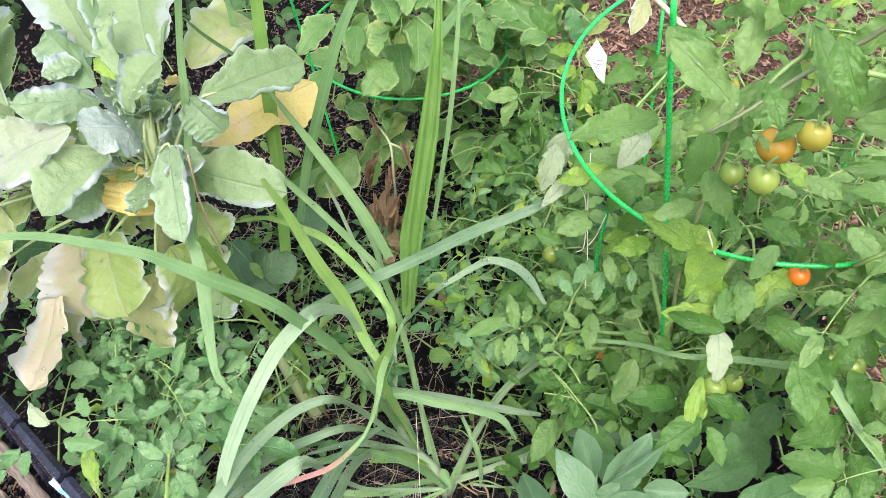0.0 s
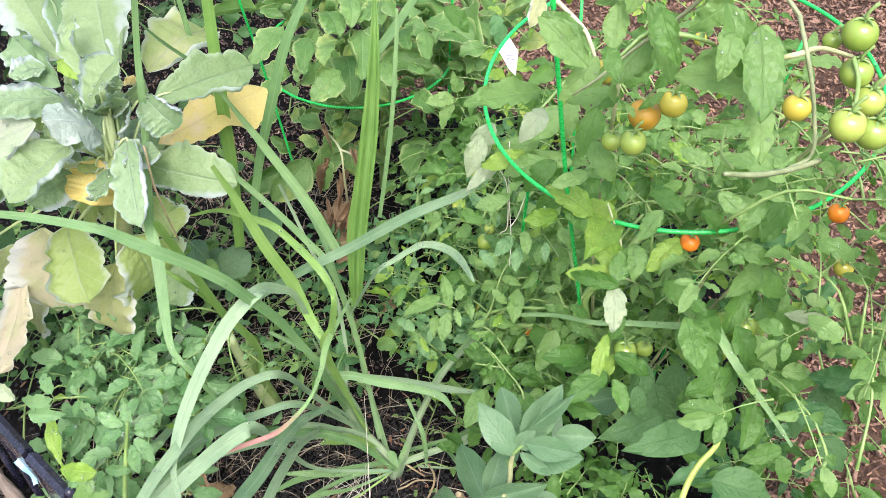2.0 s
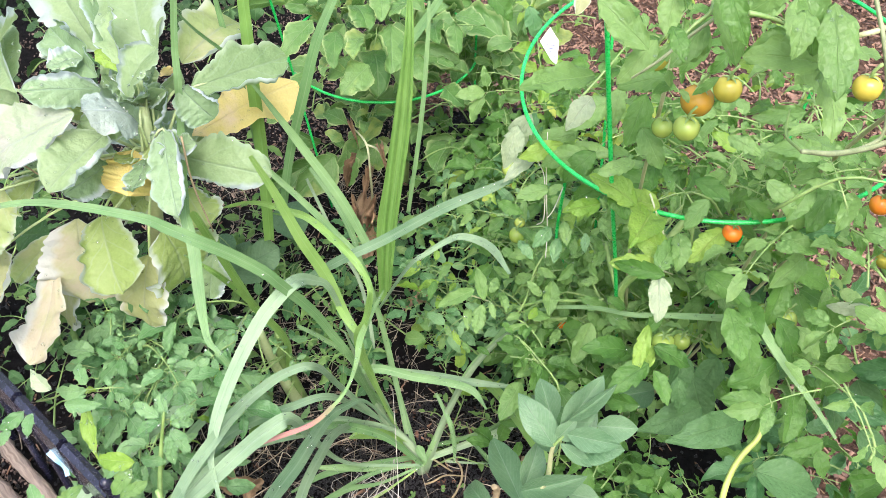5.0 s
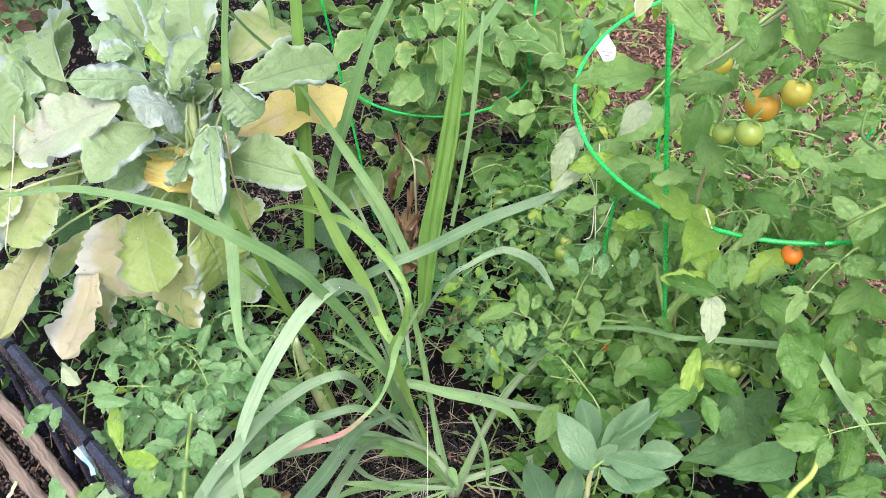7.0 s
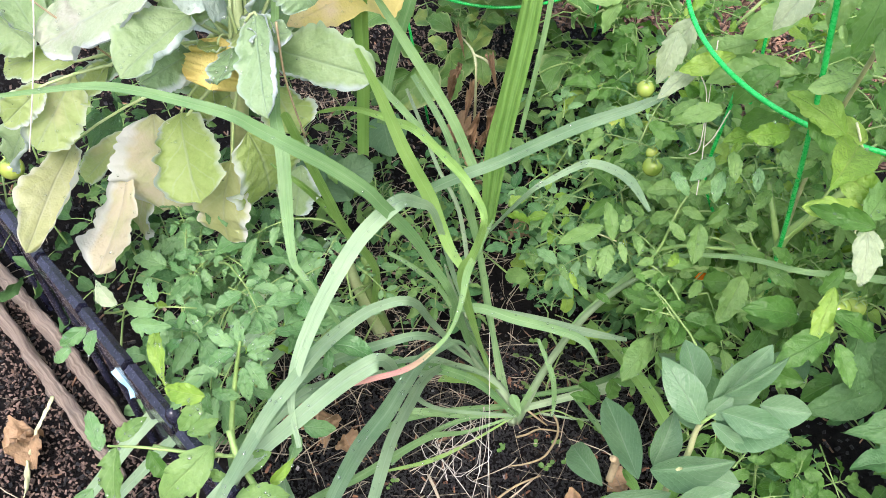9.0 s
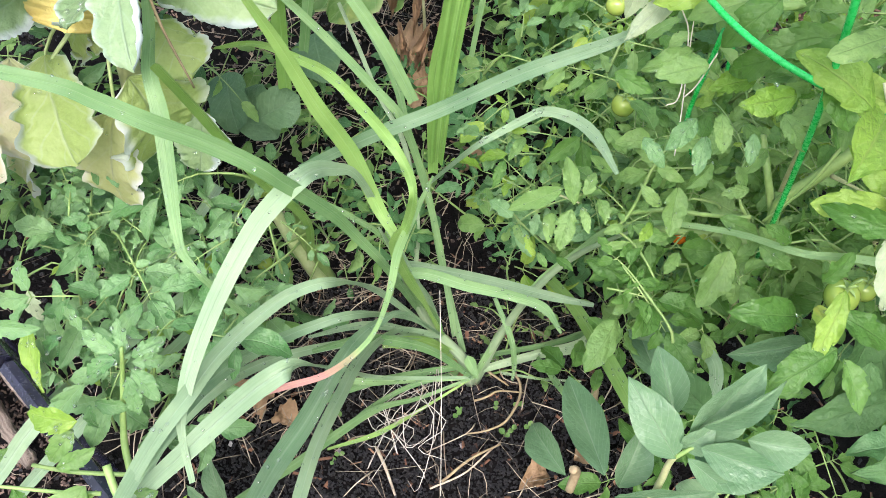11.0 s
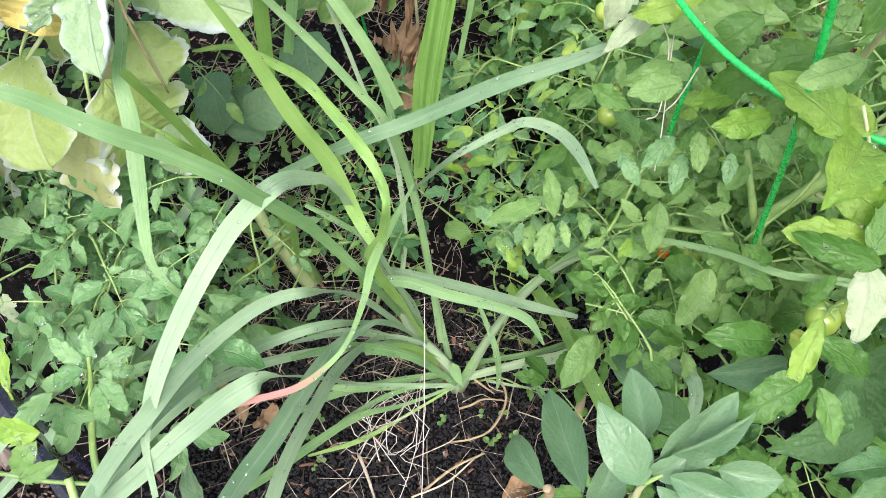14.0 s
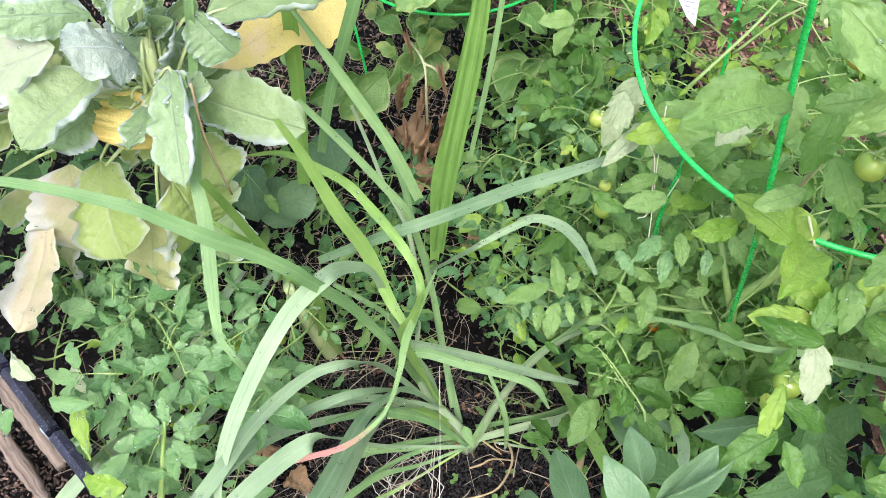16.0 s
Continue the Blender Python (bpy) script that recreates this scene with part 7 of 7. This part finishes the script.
def flat_tag():
    c = [np.array(p) for p in ((0.137, 0.784, 0.754), (0.145, 0.769, 0.747), (0.141, 0.744, 0.736), (0.135, 0.748, 0.740), (0.126, 0.770, 0.747))]
    n = VIEWWARD * 0.0007
    verts = [p + n for p in c] + [p - n for p in c]
    faces = [(0, 1, 2, 3, 4), (9, 8, 7, 6, 5)] + [(i, (i + 1) % 5, 5 + (i + 1) % 5, 5 + i) for i in range(5)]
    part("card", mesh_of("card", verts, faces, TAG, smooth=False), tag)
    for k in range(4):
        a, b = c[1] * (0.8 - 0.17 * k) + c[2] * (0.2 + 0.17 * k), c[4] * (0.8 - 0.17 * k) + c[3] * (0.2 + 0.17 * k)
        o = n * 2.2
        p, q = a * 0.85 + b * 0.15 + o, a * 0.2 + b * 0.8 + o
        up = unit(c[0] - c[2]) * 0.0007
        part("text_bar", mesh_of("text_bar", [p - up, q - up, q + up, p + up], [(0, 1, 2, 3)], INK, smooth=False), tag)


flat_tag()


def string(points, r, label="thin white twine hanging from the cage"):
    v, f, u = tube(points, (r, r), 20, 6)
    return tagged(new("twine", mesh_of("twine", v, f, TWINE, u)), label, "twine", "twine")


string([(0.143, 0.760, 0.640), (0.144, 0.740, 0.593), (0.149, 0.720, 0.532), (0.147, 0.697, 0.509)], 0.0005)
string([(0.133, 0.746, 0.612), (0.142, 0.740, 0.592), (0.144, 0.723, 0.548), (0.137, 0.724, 0.535)], 0.0006)
string([(0.161, 0.724, 0.592), (0.154, 0.722, 0.562), (0.148, 0.722, 0.548)], 0.0006)
string([(-0.489, 0.779, 0.633), (-0.499, 0.754, 0.578), (-0.519, 0.714, 0.493)], 0.0008, "dry white grass stalk beside the kale")
string([(-0.039, 0.769, 0.151), (-0.032, 0.675, 0.093), (-0.026, 0.559, 0.046)], 0.0005, "pale dry stalk standing in the soil")
stem(kale, [(-0.498, 0.786, 0.627), (-0.457, 0.775, 0.599), (-0.420, 0.765, 0.573)], (0.001, 0.001), STEM_WOOD, "dry_twig")

tape = thing("torn_tape", (-0.468, 0.612, 0.222), "torn light blue tape stuck on the edging", "tape")
v, f, u = ribbon([(-0.476, 0.619, 0.235), (-0.464, 0.611, 0.234), (-0.455, 0.606, 0.229), (-0.450, 0.596, 0.214)], (0.006, 0.012, 0.009, 0.007), 14, 0.3, ripple=0.002)
part("strip", mesh_of("strip", v, f, plain_material("blue_tape", (0.12, 0.34, 0.50), (0.42, 0.58, 0.66), 90.0, 0.4, 0.2), u), tape)

# ---- dew ----
WATER, water_nt, water_bsdf, _ = nodes_of("water_drop")
water_bsdf.inputs["Base Color"].default_value = (0.92, 0.98, 0.93, 1.0)
water_bsdf.inputs["Roughness"].default_value = 0.03
water_bsdf.inputs["IOR"].default_value = 1.33
water_bsdf.inputs["Transmission Weight"].default_value = 0.94


def drop_shape():
    bm = bmesh.new()
    bmesh.ops.create_icosphere(bm, subdivisions=2, radius=1.0)
    v = np.array([tuple(q.co) for q in bm.verts])
    f = [tuple(q.index for q in p.verts) for p in bm.faces]
    bm.free()
    return v, f


DROP = drop_shape()


def dew(parent, names, count, size=0.0013):
    """Beads of water over the upper faces of a plant's leaves."""
    verts, faces, made = [], [], 0
    leaves = [o for o in parent.children if o.name.split(".")[0] in names]
    while made < count:
        o = leaves[rng.integers(len(leaves))]
        p = o.data.polygons[rng.integers(len(o.data.polygons))]
        n = np.array(p.normal)
        if n @ VIEWWARD < 0:
            n = -n
        if n[2] < 0.25:
            made += 0.2
            continue
        c = np.array(o.data.vertices[p.vertices[0]].co) * (k := rng.uniform(0, 1)) + np.array(o.data.vertices[p.vertices[2]].co) * (1 - k)
        r = size * rng.uniform(0.4, 1.0) ** 1.5
        off = len(verts)
        verts.extend(DROP[0] * (r, r, r * 0.65) + c + n * r * 0.35)
        faces.extend(tuple(i + off for i in q) for q in DROP[1])
        made += 1
    tagged(part("dew", mesh_of("dew", verts, faces, WATER), parent), kind="stuff")


dew(kale, ("kale_leaf",), 800, 0.0025)
dew(clump, ("leaf_blade",), 900, 0.0021)
dew(seedling, ("leaflet",), 300, 0.0021)
dew(seedling, ("compound_leaf",), 500, 0.0021)
dew(tomato, ("leaflet",), 220, 0.0016)

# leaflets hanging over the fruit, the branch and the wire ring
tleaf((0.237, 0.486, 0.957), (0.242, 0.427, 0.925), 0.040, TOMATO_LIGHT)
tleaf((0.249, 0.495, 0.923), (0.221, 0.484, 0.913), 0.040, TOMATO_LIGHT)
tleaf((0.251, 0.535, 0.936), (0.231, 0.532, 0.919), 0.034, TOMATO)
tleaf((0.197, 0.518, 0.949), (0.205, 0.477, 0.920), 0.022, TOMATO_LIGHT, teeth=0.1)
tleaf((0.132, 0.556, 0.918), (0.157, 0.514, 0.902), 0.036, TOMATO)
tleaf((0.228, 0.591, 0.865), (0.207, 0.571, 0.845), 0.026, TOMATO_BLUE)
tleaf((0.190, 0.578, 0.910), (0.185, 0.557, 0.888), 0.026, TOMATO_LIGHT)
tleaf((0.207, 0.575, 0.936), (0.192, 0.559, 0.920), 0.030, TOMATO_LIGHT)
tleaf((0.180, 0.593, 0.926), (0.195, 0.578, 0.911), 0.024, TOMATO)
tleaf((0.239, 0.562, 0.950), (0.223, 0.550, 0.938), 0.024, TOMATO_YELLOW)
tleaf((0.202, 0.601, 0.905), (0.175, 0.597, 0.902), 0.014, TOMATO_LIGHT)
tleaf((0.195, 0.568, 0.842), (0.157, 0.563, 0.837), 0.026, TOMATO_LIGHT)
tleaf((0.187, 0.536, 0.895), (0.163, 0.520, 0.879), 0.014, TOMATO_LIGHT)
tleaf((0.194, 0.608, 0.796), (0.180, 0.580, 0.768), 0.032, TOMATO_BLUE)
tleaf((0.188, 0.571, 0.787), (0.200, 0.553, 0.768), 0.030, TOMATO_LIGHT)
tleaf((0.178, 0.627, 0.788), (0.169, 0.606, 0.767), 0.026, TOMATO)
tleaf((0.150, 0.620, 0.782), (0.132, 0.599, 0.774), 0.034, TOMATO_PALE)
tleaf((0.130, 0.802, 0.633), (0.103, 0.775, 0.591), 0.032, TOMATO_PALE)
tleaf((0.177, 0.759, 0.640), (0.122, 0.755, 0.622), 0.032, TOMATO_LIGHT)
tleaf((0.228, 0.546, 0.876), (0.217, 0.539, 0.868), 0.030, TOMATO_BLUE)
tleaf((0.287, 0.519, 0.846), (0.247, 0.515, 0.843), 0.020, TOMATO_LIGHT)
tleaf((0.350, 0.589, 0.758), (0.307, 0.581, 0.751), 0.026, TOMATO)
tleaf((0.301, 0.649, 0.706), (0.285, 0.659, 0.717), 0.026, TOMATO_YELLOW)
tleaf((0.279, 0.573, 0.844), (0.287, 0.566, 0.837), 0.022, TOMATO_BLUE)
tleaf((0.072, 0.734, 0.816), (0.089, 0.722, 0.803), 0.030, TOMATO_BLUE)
tleaf((0.139, 0.959, 0.671), (0.148, 0.943, 0.645), 0.034, TOMATO_BLUE)
tleaf((0.185, 0.721, 0.639), (0.159, 0.709, 0.617), 0.030, TOMATO)
tleaf((0.217, 0.696, 0.637), (0.178, 0.696, 0.624), 0.029, TOMATO_LIGHT)
tleaf((0.177, 0.613, 0.701), (0.193, 0.590, 0.677), 0.028, TOMATO)
tleaf((0.341, 0.608, 0.692), (0.357, 0.581, 0.662), 0.030, TOMATO_LIGHT)
tleaf((0.377, 0.595, 0.706), (0.358, 0.570, 0.680), 0.032, TOMATO)
tleaf((0.396, 0.582, 0.663), (0.352, 0.579, 0.660), 0.022, TOMATO_BLUE)
tleaf((0.313, 0.615, 0.670), (0.340, 0.598, 0.651), 0.022, TOMATO)
tleaf((0.366, 0.587, 0.610), (0.404, 0.573, 0.595), 0.032, TOMATO)
tleaf((0.369, 0.589, 0.583), (0.354, 0.562, 0.555), 0.032, TOMATO)
tleaf((0.418, 0.592, 0.557), (0.431, 0.561, 0.524), 0.034, TOMATO)
tleaf((0.406, 0.577, 0.512), (0.378, 0.556, 0.491), 0.034, TOMATO_BLUE)
tleaf((0.433, 0.570, 0.475), (0.440, 0.541, 0.445), 0.032, TOMATO)
tleaf((0.256, 0.569, 0.711), (0.238, 0.555, 0.697), 0.020, TOMATO_LIGHT)
tleaf((0.188, 0.532, 0.862), (0.174, 0.527, 0.858), 0.012, TOMATO_BLUE)
tleaf((0.222, 0.535, 0.865), (0.203, 0.526, 0.856), 0.010, TOMATO_BLUE)
tleaf((0.180, 0.521, 0.879), (0.180, 0.514, 0.873), 0.014, TOMATO)
tleaf((0.194, 0.529, 0.859), (0.201, 0.522, 0.852), 0.008, TOMATO)
tleaf((0.352, 0.548, 0.576), (0.378, 0.511, 0.541), 0.036, TOMATO)
tleaf((0.309, 0.549, 0.576), (0.328, 0.512, 0.541), 0.040, TOMATO)
tleaf((0.305, 0.556, 0.610), (0.316, 0.546, 0.601), 0.036, TOMATO)
tleaf((0.347, 0.524, 0.497), (0.367, 0.539, 0.513), 0.030, TOMATO)
tleaf((0.358, 0.515, 0.490), (0.338, 0.492, 0.466), 0.030, TOMATO)
tleaf((0.375, 0.515, 0.490), (0.392, 0.487, 0.463), 0.030, TOMATO)
tleaf((0.390, 0.539, 0.542), (0.404, 0.561, 0.563), 0.030, TOMATO)
tleaf((0.396, 0.535, 0.538), (0.425, 0.537, 0.540), 0.022, TOMATO)
tleaf((0.395, 0.525, 0.528), (0.436, 0.521, 0.525), 0.030, TOMATO)
tleaf((0.482, 0.523, 0.529), (0.439, 0.522, 0.527), 0.032, TOMATO_BLUE)
tleaf((0.480, 0.558, 0.451), (0.495, 0.527, 0.422), 0.034, BROAD, teeth=0.04)
tleaf((0.447, 0.554, 0.447), (0.453, 0.524, 0.417), 0.030, BROAD, teeth=0.04)
tleaf((0.493, 0.529, 0.396), (0.517, 0.506, 0.375), 0.036, BROAD, teeth=0.04)
tleaf((0.441, 0.621, 0.456), (0.409, 0.586, 0.420), 0.032, BROAD, teeth=0.0)
tleaf((0.280, 0.577, 0.490), (0.267, 0.522, 0.437), 0.030, BROAD, teeth=0.0)
tleaf((0.334, 0.594, 0.454), (0.303, 0.560, 0.419), 0.030, BROAD, teeth=0.0)
tleaf((0.409, 0.482, 0.459), (0.375, 0.477, 0.453), 0.026, TOMATO)
tleaf((0.246, 0.554, 0.523), (0.274, 0.542, 0.512), 0.034, TOMATO)
tleaf((0.266, 0.530, 0.500), (0.268, 0.509, 0.481), 0.022, BROAD)
